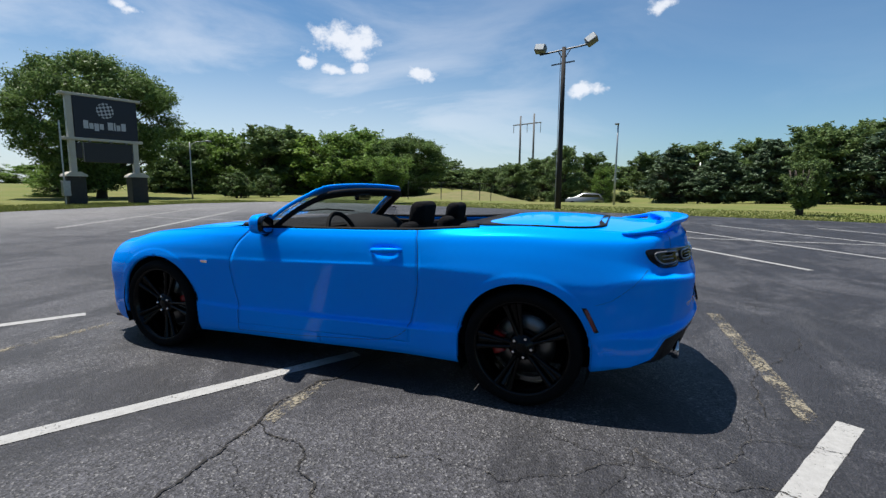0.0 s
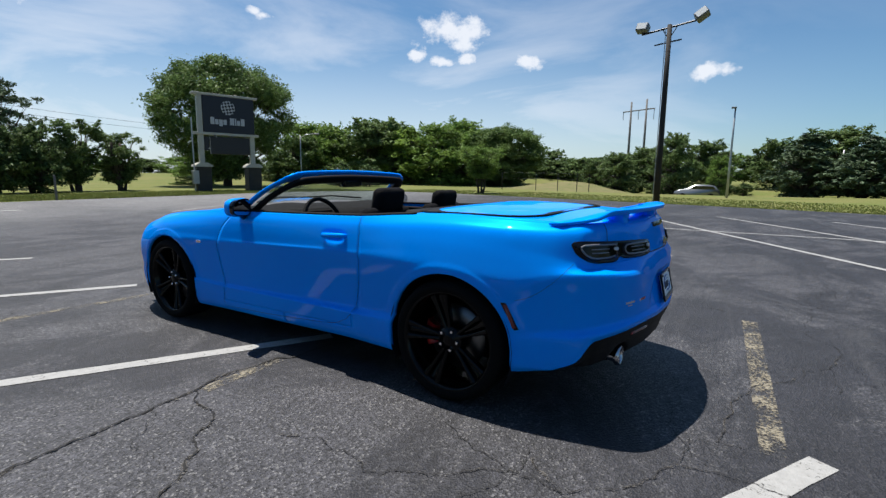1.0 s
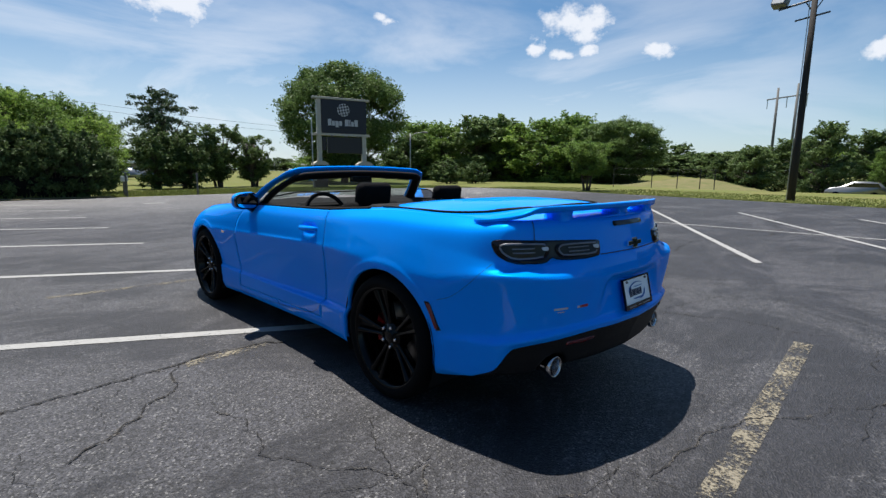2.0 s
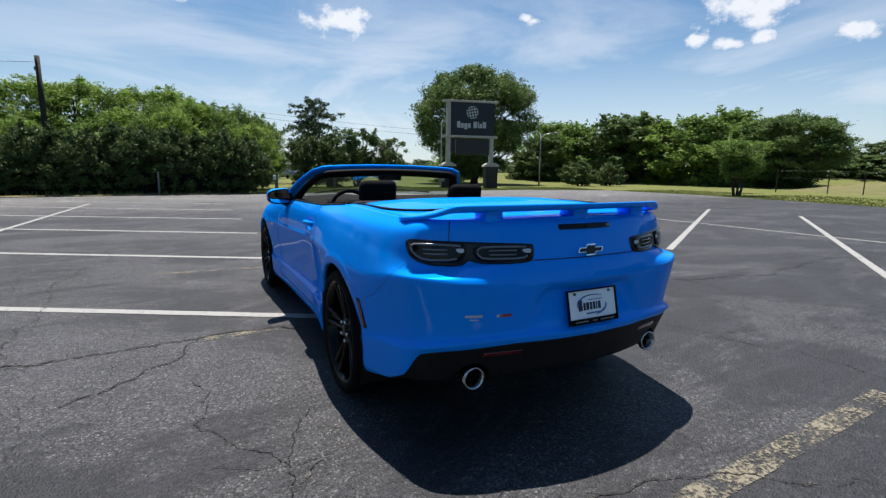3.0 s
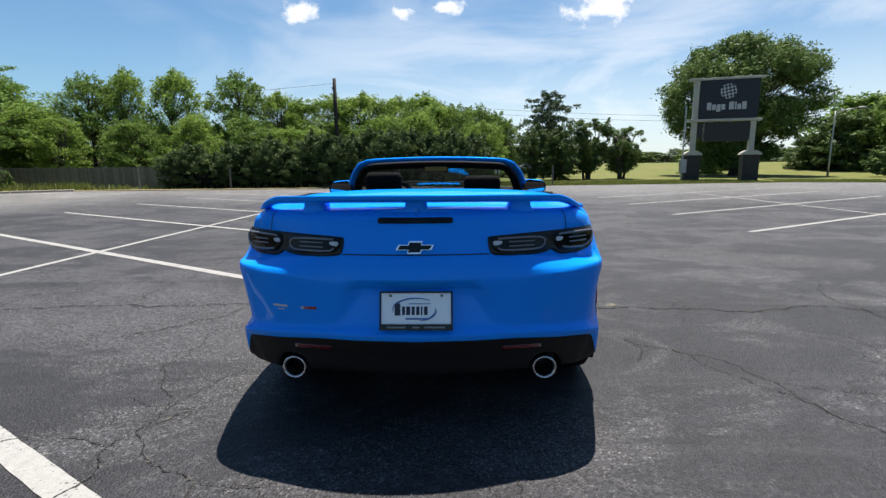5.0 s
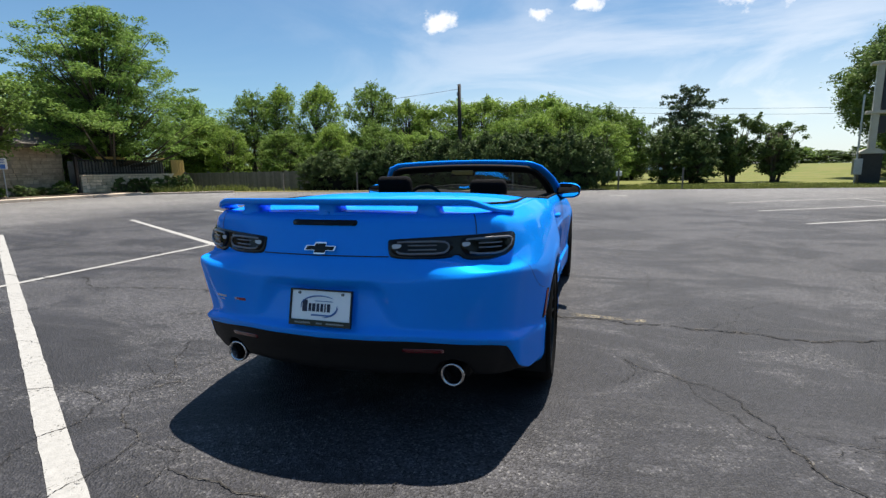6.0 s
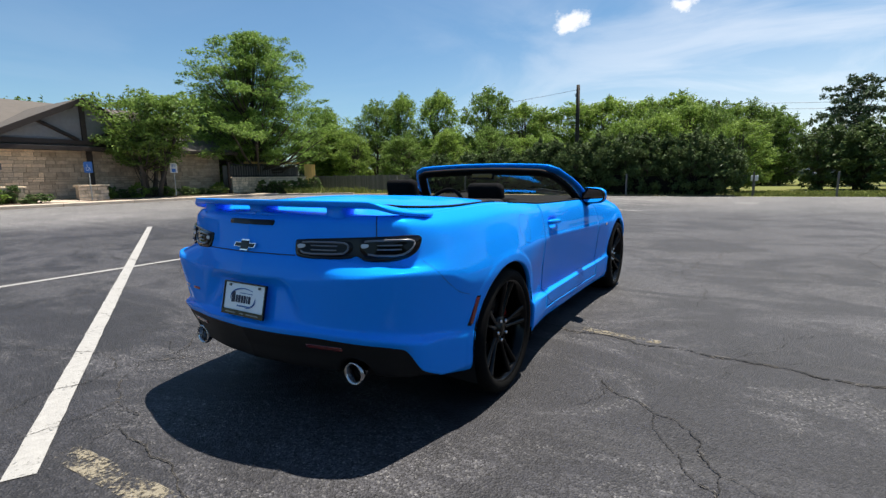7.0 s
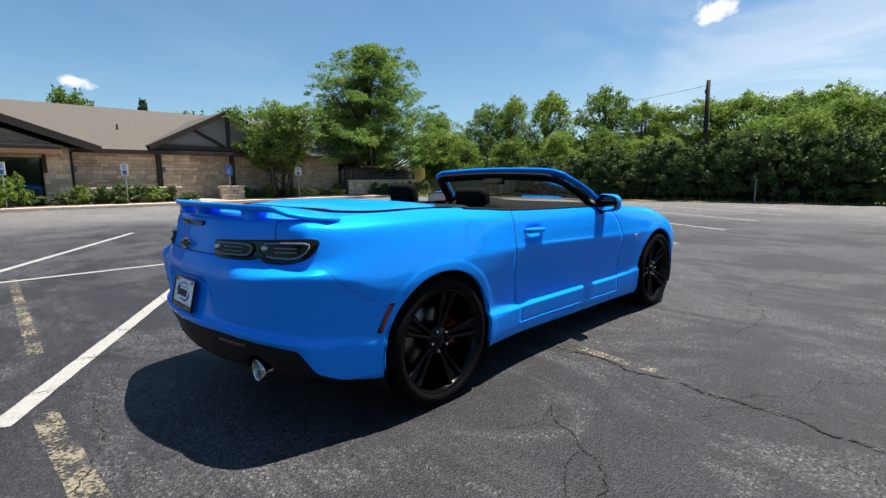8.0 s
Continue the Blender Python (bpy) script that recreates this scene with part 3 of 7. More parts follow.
# outline of a door on the flank in y and z: up the bowed front edge from the sill, and down the rear edge to its cut-back foot
door_front = np.stack([herm([0.223, 0.385, 0.516, 0.726, 0.85, 0.914, 0.968], [2.086, 2.082, 2.107, 2.127, 2.075, 2.015, 1.96], np.linspace(0.223, 0.968, 36)), np.linspace(0.223, 0.968, 36)], -1)
door_rear = np.stack([herm([0.394, 0.545, 0.68, 0.81, 0.97, 1.003], [0.728, 0.686, 0.656, 0.654, 0.680, 0.688], np.linspace(1.003, 0.394, 30)), np.linspace(1.003, 0.394, 30)], -1)
door_foot = np.stack([np.linspace(0.735, 2.05, 40), mono([0.735, 0.78, 0.90, 1.25, 1.63, 2.05], [0.376, 0.338, 0.290, 0.258, 0.234, 0.223], np.linspace(0.735, 2.05, 40))], -1)
door_line = np.concatenate([door_rear, door_foot, door_front])

# the grid of the shell, its columns bent so that two of them run along the door's front and rear edges
gx, gy, gz = body_surface(cols, LEVELS)
NC, NL = gx.shape
door_c0, door_c1 = (int(np.argmin(np.abs(cols - side_s(y)))) for y in (DOOR0, DOOR1))
for l in range(NL):
    bend = np.zeros(NC)
    for c, y0, line, back, ahead in ((door_c0, DOOR0, door_rear[::-1], 0.18, 0.30), (door_c1, DOOR1, door_front, 0.40, 0.30)):
        shift = side_s(float(np.interp(gz[c, l], line[:, 1], line[:, 0]))) - cols[c]
        d = (cols - cols[c]) * TOTAL
        bend += shift * np.clip(1 - np.where(d < 0, -d / back, d / ahead), 0, 1)
    at = body_surface(cols + bend, LEVELS[l:l + 1])
    gx[:, l], gy[:, l], gz[:, l] = at[0][:, 0], at[1][:, 0], at[2][:, 0]


def shell(sign, keep):
    """Verts and faces of one half of the shell, where keep(column, level) holds, with the wheel arches opened."""
    x, y, z = gx.copy(), gy.copy(), gz.copy()
    inside = np.zeros_like(x, bool)
    for yc in (REAR_AXLE, FRONT_AXLE):
        r = np.hypot(gy - yc, gz - HUB_Z)
        upper = gz >= HUB_Z
        ins = np.where(upper, r < ARCH + 0.005, np.abs(gy - yc) < ARCH + 0.005)
        inside |= ins
        k = ARCH / np.maximum(r, 1e-6)
        z = np.where(ins & upper, HUB_Z + (gz - HUB_Z) * k, z)
        y = np.where(ins & upper, yc + (gy - yc) * k, np.where(ins, yc + np.sign(gy - yc) * ARCH, y))
    verts, idx, faces = [], {}, []

    def vid(c, l):
        if (c, l) not in idx:
            idx[c, l] = len(verts)
            verts.append((sign * x[c, l], y[c, l], z[c, l]))
        return idx[c, l]

    for c in range(NC - 1):
        for l in range(NL - 1):
            if inside[c, l] and inside[c + 1, l] and inside[c, l + 1] and inside[c + 1, l + 1]:
                continue
            if keep(0.5 * (gy[c, l] + gy[c + 1, l]), c, l):
                q = (vid(c, l), vid(c, l + 1), vid(c + 1, l + 1), vid(c + 1, l))
                faces.append(q if sign < 0 else q[::-1])
    return verts, faces


def is_door(y, c, l):
    return door_c0 <= c < door_c1 and LEVELS[l] >= 2.25


def is_valance(y, c, l):
    return fy_c[c] < -0.60 and LEVELS[l] < 3.0


fy_mid = np.interp(0.5 * (cols[:-1] + cols[1:]) * TOTAL, length, fy)
fy_c = list(fy_mid)


def both(keep):
    v0, f0 = shell(-1, keep)
    v1, f1 = shell(1, keep)
    return v0 + v1, f0 + [tuple(i + len(v0) for i in f) for f in f1]


def solidify(ob, t):
    md = ob.modifiers.new("thickness", "SOLIDIFY")
    md.thickness, md.offset = t, -1
    return ob


def welded(ob):
    md = ob.modifiers.new("weld", "WELD")
    md.merge_threshold = 0.0008
    return ob


for nm, keep, mt, lb in (("rear_body", lambda y, c, l: not is_door(y, c, l) and not is_valance(y, c, l) and y < 1.4, "paint", ""),
                         ("front_wing", lambda y, c, l: not is_door(y, c, l) and 1.4 <= y, "paint", ""),
                         ("rear_valance", is_valance, "black_plastic", "matt black lower rear valance")):
    solidify(welded(raw(nm, *both(keep), M[mt], car, lb, True)), 0.025)
for sgn in (-1, 1):
    door = solidify(raw("door", *shell(sgn, is_door), M["paint"], car, "", True), 0.03)
    # handle with its finger cup
    hb = bmesh.new()
    xs = sgn * 0.872
    tube(hb, [(xs - sgn * 0.004, 0.990, 0.864), (xs + sgn * 0.016, 0.965, 0.868), (xs + sgn * 0.021, 0.88, 0.872), (xs + sgn * 0.015, 0.80, 0.874), (xs - sgn * 0.006, 0.772, 0.874)], [0.010, 0.016, 0.0175, 0.016, 0.010], 12)
    part("door_handle", hb, M["paint"], door, "", True)


# lids: hood and rear deck laid between the top edges of the two halves
edge_x, edge_y, edge_z = gx[:, -1], gy[:, -1], gz[:, -1]


def lid(y0, y1, crown, nx=28, hump=None):
    sel = [c for c in range(NC) if y0 <= edge_y[c] <= y1]
    ts = np.linspace(-1, 1, nx + 1)
    verts, faces = [], []
    for c in sel:
        for t in ts:
            z = edge_z[c] + crown(edge_y[c]) * (1 - t * t)
            if hump:
                z += hump(t * edge_x[c], edge_y[c])
            verts.append((t * edge_x[c], edge_y[c], z))
    for i in range(len(sel) - 1):
        for k in range(nx):
            a = i * (nx + 1) + k
            faces.append((a, a + 1, a + nx + 2, a + nx + 1))
    return verts, faces


def step(a, b, v):
    t = min(max((v - a) / (b - a), 0), 1)
    return t * t * (3 - 2 * t)


hood = solidify(welded(raw("hood", *lid(2.0, 3.7, lambda y: 0.012 + 0.03 * step(2.6, 3.5, y), 36,
             lambda x, y: 0.010 * step(0.46, 0.40, abs(x)) * step(3.3, 2.6, y) + 0.008 * step(0.6, 0.75, abs(x)) * step(3.4, 2.5, y)), M["paint"], car, "", True)), 0.02)
deck = solidify(welded(raw("trunk_lid", *lid(-0.96, 0.42, lambda y: 0.014 + 0.006 * step(-0.9, -0.3, y), 28), M["paint"], car, "", True)), 0.02)

# tonneau panel over the folded roof, with its dark edge seal
def rounded(hx, y0, y1, r, n=8):
    out = []
    for cx, cy, a0 in ((hx - r, y1 - r, 0), (-hx + r, y1 - r, 90), (-hx + r, y0 + r, 180), (hx - r, y0 + r, 270)):
        for k in range(n + 1):
            a = radians(a0 + 90 * k / n)
            out.append((cx + r * math.cos(a), cy + r * math.sin(a)))
    return out


def deck_z(x, y):
    n = int(np.sum(edge_y < 0.6))
    t = min(abs(x) / max(np.interp(y, edge_y[:n], edge_x[:n]), 1e-3), 1)
    return np.interp(y, edge_y[:n], edge_z[:n]) + (0.014 + 0.006 * step(-0.9, -0.3, y)) * (1 - t * t)


def tonneau(hx, y0, y1, r, lift, rows=8):
    ring = rounded(hx, y0, y1, r)
    cy = 0.5 * (y0 + y1)
    verts, faces, n = [], [], len(ring)
    for k in range(rows + 1):
        f = 1 - k / rows
        h = lift * (1 - f**5)
        for x, y in ring:
            X, Y = x * f, cy + (y - cy) * f
            verts.append((X, Y, deck_z(X, Y) + 0.003 + h))
    for k in range(rows):
        for i in range(n):
            faces.append((k * n + i, k * n + (i + 1) % n, (k + 1) * n + (i + 1) % n, (k + 1) * n + i))
    return verts, faces


bead = bmesh.new()
ring = rounded(0.738, -0.42, 0.40, 0.25)
tube(bead, [(x, y, deck_z(x, y) + 0.006) for x, y in ring + ring[:1]], 0.006, 8, False)
part("tonneau_bead", bead, M["trim"], car, "black rubber bead", True)
raw("tonneau_seal", *tonneau(0.742, -0.425, 0.40, 0.25, 0.008), M["trim"], car, "black rubber seal round the tonneau panel", True)
raw("tonneau_panel", *tonneau(0.722, -0.405, 0.34, 0.235, 0.014), M["paint"], car, "", True)


def ribbon(pts, width, normals):
    """A narrow strip along pts, 2 mm proud, lying across the given normals."""
    verts, faces = [], []
    for i, p in enumerate(pts):
        d = np.array(pts[min(i + 1, len(pts) - 1)]) - np.array(pts[max(i - 1, 0)])
        n = np.array(normals[i])
        s = np.cross(d, n)
        s = s / (np.linalg.norm(s) + 1e-9) * width / 2
        verts += [np.array(p) + s + n * 0.0015, np.array(p) - s + n * 0.0015]
        if i:
            faces.append((2 * i - 2, 2 * i - 1, 2 * i + 1, 2 * i))
    return verts, faces


def on_shell(s, lev, sign=1, lift=0.0):
    x, y, z = body_surface([s], np.array([lev]))
    x1, y1, z1 = body_surface([s + 1e-3], np.array([lev]))
    x2, y2, z2 = body_surface([s], np.array([lev + 0.05 if lev < TOP - 0.1 else lev - 0.05]))
    p = np.array([x[0, 0], y[0, 0], z[0, 0]])
    u, v = np.array([x1[0, 0], y1[0, 0], z1[0, 0]]) - p, np.array([x2[0, 0], y2[0, 0], z2[0, 0]]) - p
    n = np.cross(u, v)
    n = n / (np.linalg.norm(n) + 1e-12)
    out = np.array([1.0 if p[1] > -0.6 else 0.4, -1.0 if p[1] < -0.6 else 0.0, 0.1])
    if n @ out < 0:
        n = -n
    p = p + n * lift
    p[0], n[0] = p[0] * sign, n[0] * sign
    return p, n


def lev_at(s, z):
    """The level of the shell at a height, above the sill."""
    lv = np.linspace(1.5, TOP, 120)
    return float(np.interp(z, body_surface([s], lv)[2][0], lv))


def gap(name, path, sign, width=0.0024, material="seam", parent=None, lift=0.0):
    pn = [on_shell(s, l, sign, lift) for s, l in path]
    return raw(name, *ribbon([p for p, _ in pn], width, [n for _, n in pn]), M[material], parent or car)


for sgn in (-1, 1):
    gap("door_gap", [(side_s(y), lev_at(side_s(y), z)) for y, z in door_line], sgn)
    gap("bumper_gap", [(side_s(y), lev_at(side_s(y), z)) for y, z in zip(np.linspace(-0.665, -0.40, 24), mono([0, 0.35, 0.75, 1], [0.836, 0.742, 0.662, 0.640], np.linspace(0, 1, 24)))], sgn, 0.0017)
    # dark belt moulding along the top of the door and quarter
    bm = bmesh.new()
    line = [on_shell(side_s(y), TOP, sgn)[0] for y in np.linspace(0.30, 1.93, 40)]
    tube(bm, [(p[0] - sgn * 0.014, p[1], p[2] + 0.004) for p in line], 0.011, 8)
    part("belt_moulding", bm, M["trim"], car, "", True)
trunk_s = tail_s(0.70)
for sgn in (-1, 1):
    gap("trunk_gap", [(s, 9.85) for s in np.linspace(0, tail_s(0.315), 30)], sgn, 0.005)
    gap("trunk_gap", [(trunk_s, lev_at(trunk_s, z)) for z in np.linspace(0.93, 1.026, 14)], sgn, 0.004)

# fuel filler flap on the right haunch
ring = []
for k in range(33):
    a = math.tau * k / 32
    y = 0.27 + 0.080 * math.cos(a)
    ring.append((side_s(y), lev_at(side_s(y), 0.885 + 0.082 * math.sin(a))))
gap("filler_flap_gap", ring, 1, 0.0016)

# dense sheet of the tail for lamps and badges to sit on
ts = np.linspace(0, side_s(-0.30), 160)
tail = np.stack(body_surface(ts, np.linspace(2.0, TOP, 200)), -1).reshape(-1, 3)


def tail_y(x, z):
    d = (tail[:, 0] - abs(x)) ** 2 + (tail[:, 2] - z) ** 2
    i = np.argpartition(d, 5)[:5]
    w = 1 / (d[i] + 1e-6)
    return float((tail[i, 1] * w).sum() / w.sum())


def tail_patch(name, outline, lift, thick, material, parent, label="", sign=1, smooth=True):
    """A plate with the given x, z outline laid on the tail, lift metres proud."""
    cx, cz = np.mean([p[0] for p in outline]), np.mean([p[1] for p in outline])
    verts, faces, n, rows = [], [], len(outline), 5
    for k in range(rows + 1):
        f = 1 - k / (rows + 0.15)
        for x, z in outline:
            X, Z = cx + (x - cx) * f, cz + (z - cz) * f
            verts.append((sign * X, tail_y(X, Z) - lift, Z))
    for k in range(rows):
        for i in range(n):
            faces.append((k * n + i, k * n + (i + 1) % n, (k + 1) * n + (i + 1) % n, (k + 1) * n + i))
    base = len(verts)
    for x, z in outline:
        verts.append((sign * x, tail_y(x, z) - lift + thick, z))
    for i in range(n):
        faces.append((i, base + i, base + (i + 1) % n, (i + 1) % n))
    if sign < 0:
        faces = [f[::-1] for f in faces]
    return raw(name, verts, faces, M[material], parent, label, smooth)


def subdivided(pts, n=5):
    out = []
    for (x0, z0), (x1, z1) in zip(pts, pts[1:] + pts[:1]):
        out += [(x0 + (x1 - x0) * k / n, z0 + (z1 - z0) * k / n) for k in range(n)]
    return out


def octagon(x0, x1, z0, z1, cut, skew=0.0):
    zs = lambda x, z: z + skew * (x - x0)
    p = [(x0 + cut, z0), (x1 - cut, z0), (x1, z0 + cut), (x1, z1 - cut), (x1 - cut, z1), (x0 + cut, z1), (x0, z1 - cut), (x0, z0 + cut)]
    return [(x, zs(x, z)) for x, z in p]


def skin(u, z, lift=0.0):
    """A point of the tail by distance round the plan from its middle and by height, lift metres proud."""
    p, n = on_shell(u / TOTAL, lev_at(u / TOTAL, z), 1, lift)
    return p


def skin_plate(name, outline, lift, thick, material, parent, sign, label=""):
    """A plate with the given outline, in distance round the tail and height, with a rounded rim."""
    cu, cz = np.mean([p[0] for p in outline]), np.mean([p[1] for p in outline])
    verts, faces, n = [], [], len(outline)
    for f, h in ((1.0, lift - thick), (1.0, lift - 0.003), (0.985, lift), (0.8, lift), (0.55, lift), (0.3, lift), (0.06, lift)):
        for u, z in outline:
            p = skin(cu + (u - cu) * f, cz + (z - cz) * f, h)
            verts.append((sign * p[0], p[1], p[2]))
    for k in range(6):
        for i in range(n):
            q = (k * n + i, k * n + (i + 1) % n, (k + 1) * n + (i + 1) % n, (k + 1) * n + i)
            faces.append(q if sign > 0 else q[::-1])
    q = tuple(6 * n + i for i in range(n))
    faces.append(q if sign > 0 else q[::-1])
    return raw(name, verts, faces, M[material], parent, label, True)


def softened(pts, n=3):
    """A closed outline with its corners cut twice."""
    for _ in range(n):
        pts = [(a[0] + (b[0] - a[0]) * f, a[1] + (b[1] - a[1]) * f) for a, b in zip(pts, pts[1:] + pts[:1]) for f in (0.22, 0.78)]
    return pts


LAMP0, LAMP1 = tail_s(0.312) * TOTAL, side_s(-0.650) * TOTAL
LAMP_MID = LAMP0 + 0.46 * (LAMP1 - LAMP0)
for sgn in (-1, 1):
    rim = [(LAMP0, 0.920), (LAMP0 + 0.004, 0.872), (LAMP0 + 0.02, 0.850), (LAMP_MID - 0.045, 0.846), (LAMP_MID - 0.002, 0.864), (LAMP_MID + 0.035, 0.836), (LAMP1 - 0.12, 0.836),
           (LAMP1 - 0.03, 0.876), (LAMP1, 0.925), (LAMP1 - 0.008, 0.942), (LAMP1 - 0.06, 0.948), (LAMP_MID, 0.940), (LAMP0 + 0.01, 0.930)]
    lamp = skin_plate("tail_light", softened(rim, 2), 0.008, 0.04, "gloss_black", car, sgn, "smoked two-part tail light")
    pods = ([(LAMP0 + 0.012, 0.915), (LAMP0 + 0.016, 0.880), (LAMP0 + 0.045, 0.859), (LAMP_MID - 0.052, 0.858), (LAMP_MID - 0.022, 0.882), (LAMP_MID - 0.020, 0.910), (LAMP_MID - 0.048, 0.926), (LAMP0 + 0.03, 0.924)],
            [(LAMP_MID + 0.014, 0.924), (LAMP_MID + 0.012, 0.884), (LAMP_MID + 0.045, 0.852), (LAMP1 - 0.105, 0.850), (LAMP1 - 0.045, 0.880), (LAMP1 - 0.020, 0.922), (LAMP1 - 0.05, 0.938), (LAMP_MID + 0.035, 0.934)])
    for pod in pods:
        cu, cz = np.mean([p[0] for p in pod]), np.mean([p[1] for p in pod])
        u0, u1 = min(p[0] for p in pod), max(p[0] for p in pod)
        lens = skin_plate("lens", softened(pod, 1), 0.014, 0.012, "lens", lamp, sgn)
        # bright guide round the outer end of the pod, open towards the middle of the car
        loop = softened([(cu + (u - cu) * 0.86, cz + (z - cz) * 0.76) for u, z in pod], 1)
        k0 = min(range(len(loop)), key=lambda k: loop[k][0])
        loop = (loop[k0:] + loop[:k0])[2:-1]
        gb = bmesh.new()
        tube(gb, [(sgn * q[0], q[1], q[2]) for q in (skin(u, z, 0.0145) for u, z in loop)], 0.0050, 6)
        part("light_ring", gb, M["lens_bar"], lamp, "grey light guide ring", True)
        for q, (za, e) in enumerate(((0.008, 0.0), (-0.010, 0.012))):
            gb = bmesh.new()
            tube(gb, [(sgn * p[0], p[1], p[2]) for p in (skin(u0 + (u1 - u0) * f, cz + za, 0.0145) for f in np.linspace(0.28, 0.74 - e, 8))], 0.0034, 6)
            part("light_guide", gb, M["lens_bar"], lamp, "", True)
        skin_plate("reverse_lens", softened([(u0 + 0.008, cz + 0.015), (u0 + 0.010, cz - 0.006), (u0 + 0.044, cz - 0.002), (u0 + 0.054, cz + 0.013)], 2), 0.0165, 0.004, "lens_clear", lamp, sgn, "clear reversing lens")
    tail_patch("reflector", subdivided(octagon(0.36, 0.53, 0.452, 0.472, 0.004, -0.03)), 0.004, 0.02, "red_lens", car, "narrow red reflector", sgn)
    # side marker beside the wheel arch: dark bezel with a red lens set in it
    corners = [(-0.328, 0.622), (-0.354, 0.622), (-0.422, 0.490), (-0.400, 0.485)]
    bezel = None
    for shrink, lift, mt, nm in ((1.0, 0.003, "gloss_black", "side_marker"), (0.72, 0.006, "red_lens", "marker_lens")):
        cy, cz = sum(c[0] for c in corners) / 4, sum(c[1] for c in corners) / 4
        out = subdivided([(cy + (y - cy) * shrink, cz + (z - cz) * (0.86 + 0.14 * (shrink == 1.0))) for y, z in corners], 4)
        top_ = [on_shell(side_s(y), lev_at(side_s(y), z), sgn, lift)[0] for y, z in out]
        low_ = [on_shell(side_s(y), lev_at(side_s(y), z), sgn, -0.01)[0] for y, z in out]
        m_ = len(out)
        fs = [tuple(range(m_))] + [(k, m_ + k, m_ + (k + 1) % m_, (k + 1) % m_) for k in range(m_)]
        ob = raw(nm, top_ + low_, fs if sgn > 0 else [f[::-1] for f in fs], M[mt], bezel or car, "narrow dark side marker" if bezel is None else "red marker lens")
        bezel = bezel or ob

tail_patch("high_brake_light", subdivided(octagon(-0.155, 0.155, 0.985, 1.008, 0.006)), 0.005, 0.02, "lens", car, "dark strip brake light")

# bow-shaped badge
def cross_badge(w, h):
    return [(-w, -h * 0.42), (-w * 0.36, -h * 0.42), (-w * 0.40, -h), (w * 0.30, -h), (w * 0.36, -h * 0.42), (w * 0.86, -h * 0.42), (w, h * 0.42), (w * 0.36, h * 0.42), (w * 0.40, h), (-w * 0.30, h), (-w * 0.36, h * 0.42), (-w * 0.86, h * 0.42)]


by = tail_y(0, 0.895)
badge = part("badge", prism(bmesh.new(), cross_badge(0.078, 0.026), 0.012, pose(0, by - 0.012, 0.892, -14, 0, 0)), M["chrome"], car, "chrome and black cross-shaped badge")
part("badge_inlay", prism(bmesh.new(), cross_badge(0.069, 0.020), 0.004, pose(0, by - 0.0145, 0.892, -14, 0, 0)), M["gloss_black"], badge)

# number plate with frame
plate_m = pose(0.003, -0.968, 0.636, -13, 0, 0) @ Matrix.Scale(0.95, 4)
fr = bmesh.new()
for x0, x1, z0, z1 in ((-0.157, 0.157, 0.074, 0.081), (-0.157, 0.157, -0.085, -0.060), (-0.157, -0.151, -0.060, 0.074), (0.151, 0.157, -0.060, 0.074)):
    box(fr, x0, x1, -0.012, 0.0, z0, z1)
fr.transform(plate_m)
holder = part("plate_frame", fr, M["gloss_black"], car, "black dealer plate frame")
pb = boxed(-0.150, 0.150, -0.006, 0.004, -0.06, 0.074, 0.002)
pb.transform(plate_m)
plate = part("number_plate", pb, M["plate"], car, "white dealer plate")
letters = [(-0.092, -0.068, -0.022, 0.030)] + [(x, x + w, -0.020, 0.016) for x, w in ((-0.060, 0.012), (-0.042, 0.016), (-0.019, 0.013), (0.001, 0.013), (0.021, 0.006), (0.034, 0.015))]
for x0, x1, z0, z1, mt in [q + ("ink",) for q in letters] + [(-0.045, 0.050, -0.040, -0.033, "ink_blue"), (-0.030, 0.062, 0.026, 0.029, "ink_blue")]:
    tb = boxed(x0, x1, -0.0085, -0.006, z0, z1)
    tb.transform(plate_m)
    part("plate_bar", tb, M[mt], plate)
sw = bmesh.new()
tube(sw, [(0.10 * math.cos(a), -0.0085, 0.005 + 0.046 * math.sin(a)) for a in np.linspace(0.9, 3.4, 16)], [0.001 + 0.0025 * math.sin(math.pi * k / 15) for k in range(16)], 6)
tube(sw, [(0.085 * math.cos(a), -0.0085, 0.0 + 0.046 * math.sin(a)) for a in np.linspace(-1.4, 0.2, 12)], [0.001 + 0.0035 * math.sin(math.pi * k / 11) for k in range(12)], 6)
sw.transform(plate_m)
part("plate_swoosh", sw, M["ink_blue"], plate)
for sx in (-0.11, 0.11):
    bb = revolve(bmesh.new(), [(-0.014, 0.0), (-0.014, 0.006), (-0.006, 0.007)], 10, "y", (sx, 0, 0.062))
    bb.transform(plate_m)
    part("plate_screw", bb, M["steel"], plate)
for x0, x1, mt in ((-0.125, -0.045, "lens_bar"), (-0.015, 0.015, "lens_bar"), (0.035, 0.125, "lens_bar")):
    tb = boxed(x0, x1, -0.0135, -0.012, -0.076, -0.069)
    tb.transform(plate_m)
    part("frame_bar", tb, M[mt], holder)
# small dealer sticker and trim badge on the left of the bumper
for x0, x1, z0, z1, mt in ((-0.62, -0.55, 0.630, 0.640, "lens_clear"), (-0.60, -0.565, 0.617, 0.621, "lens_clear"), (-0.475, -0.42, 0.627, 0.638, "red"), (-0.488, -0.463, 0.627, 0.638, "lens_clear")):
    tail_patch("bumper_badge", subdivided([(-x1, z0), (-x0, z0), (-x0, z1), (-x1, z1)], 3), 0.003, 0.004, mt, car, "small badge", -1)

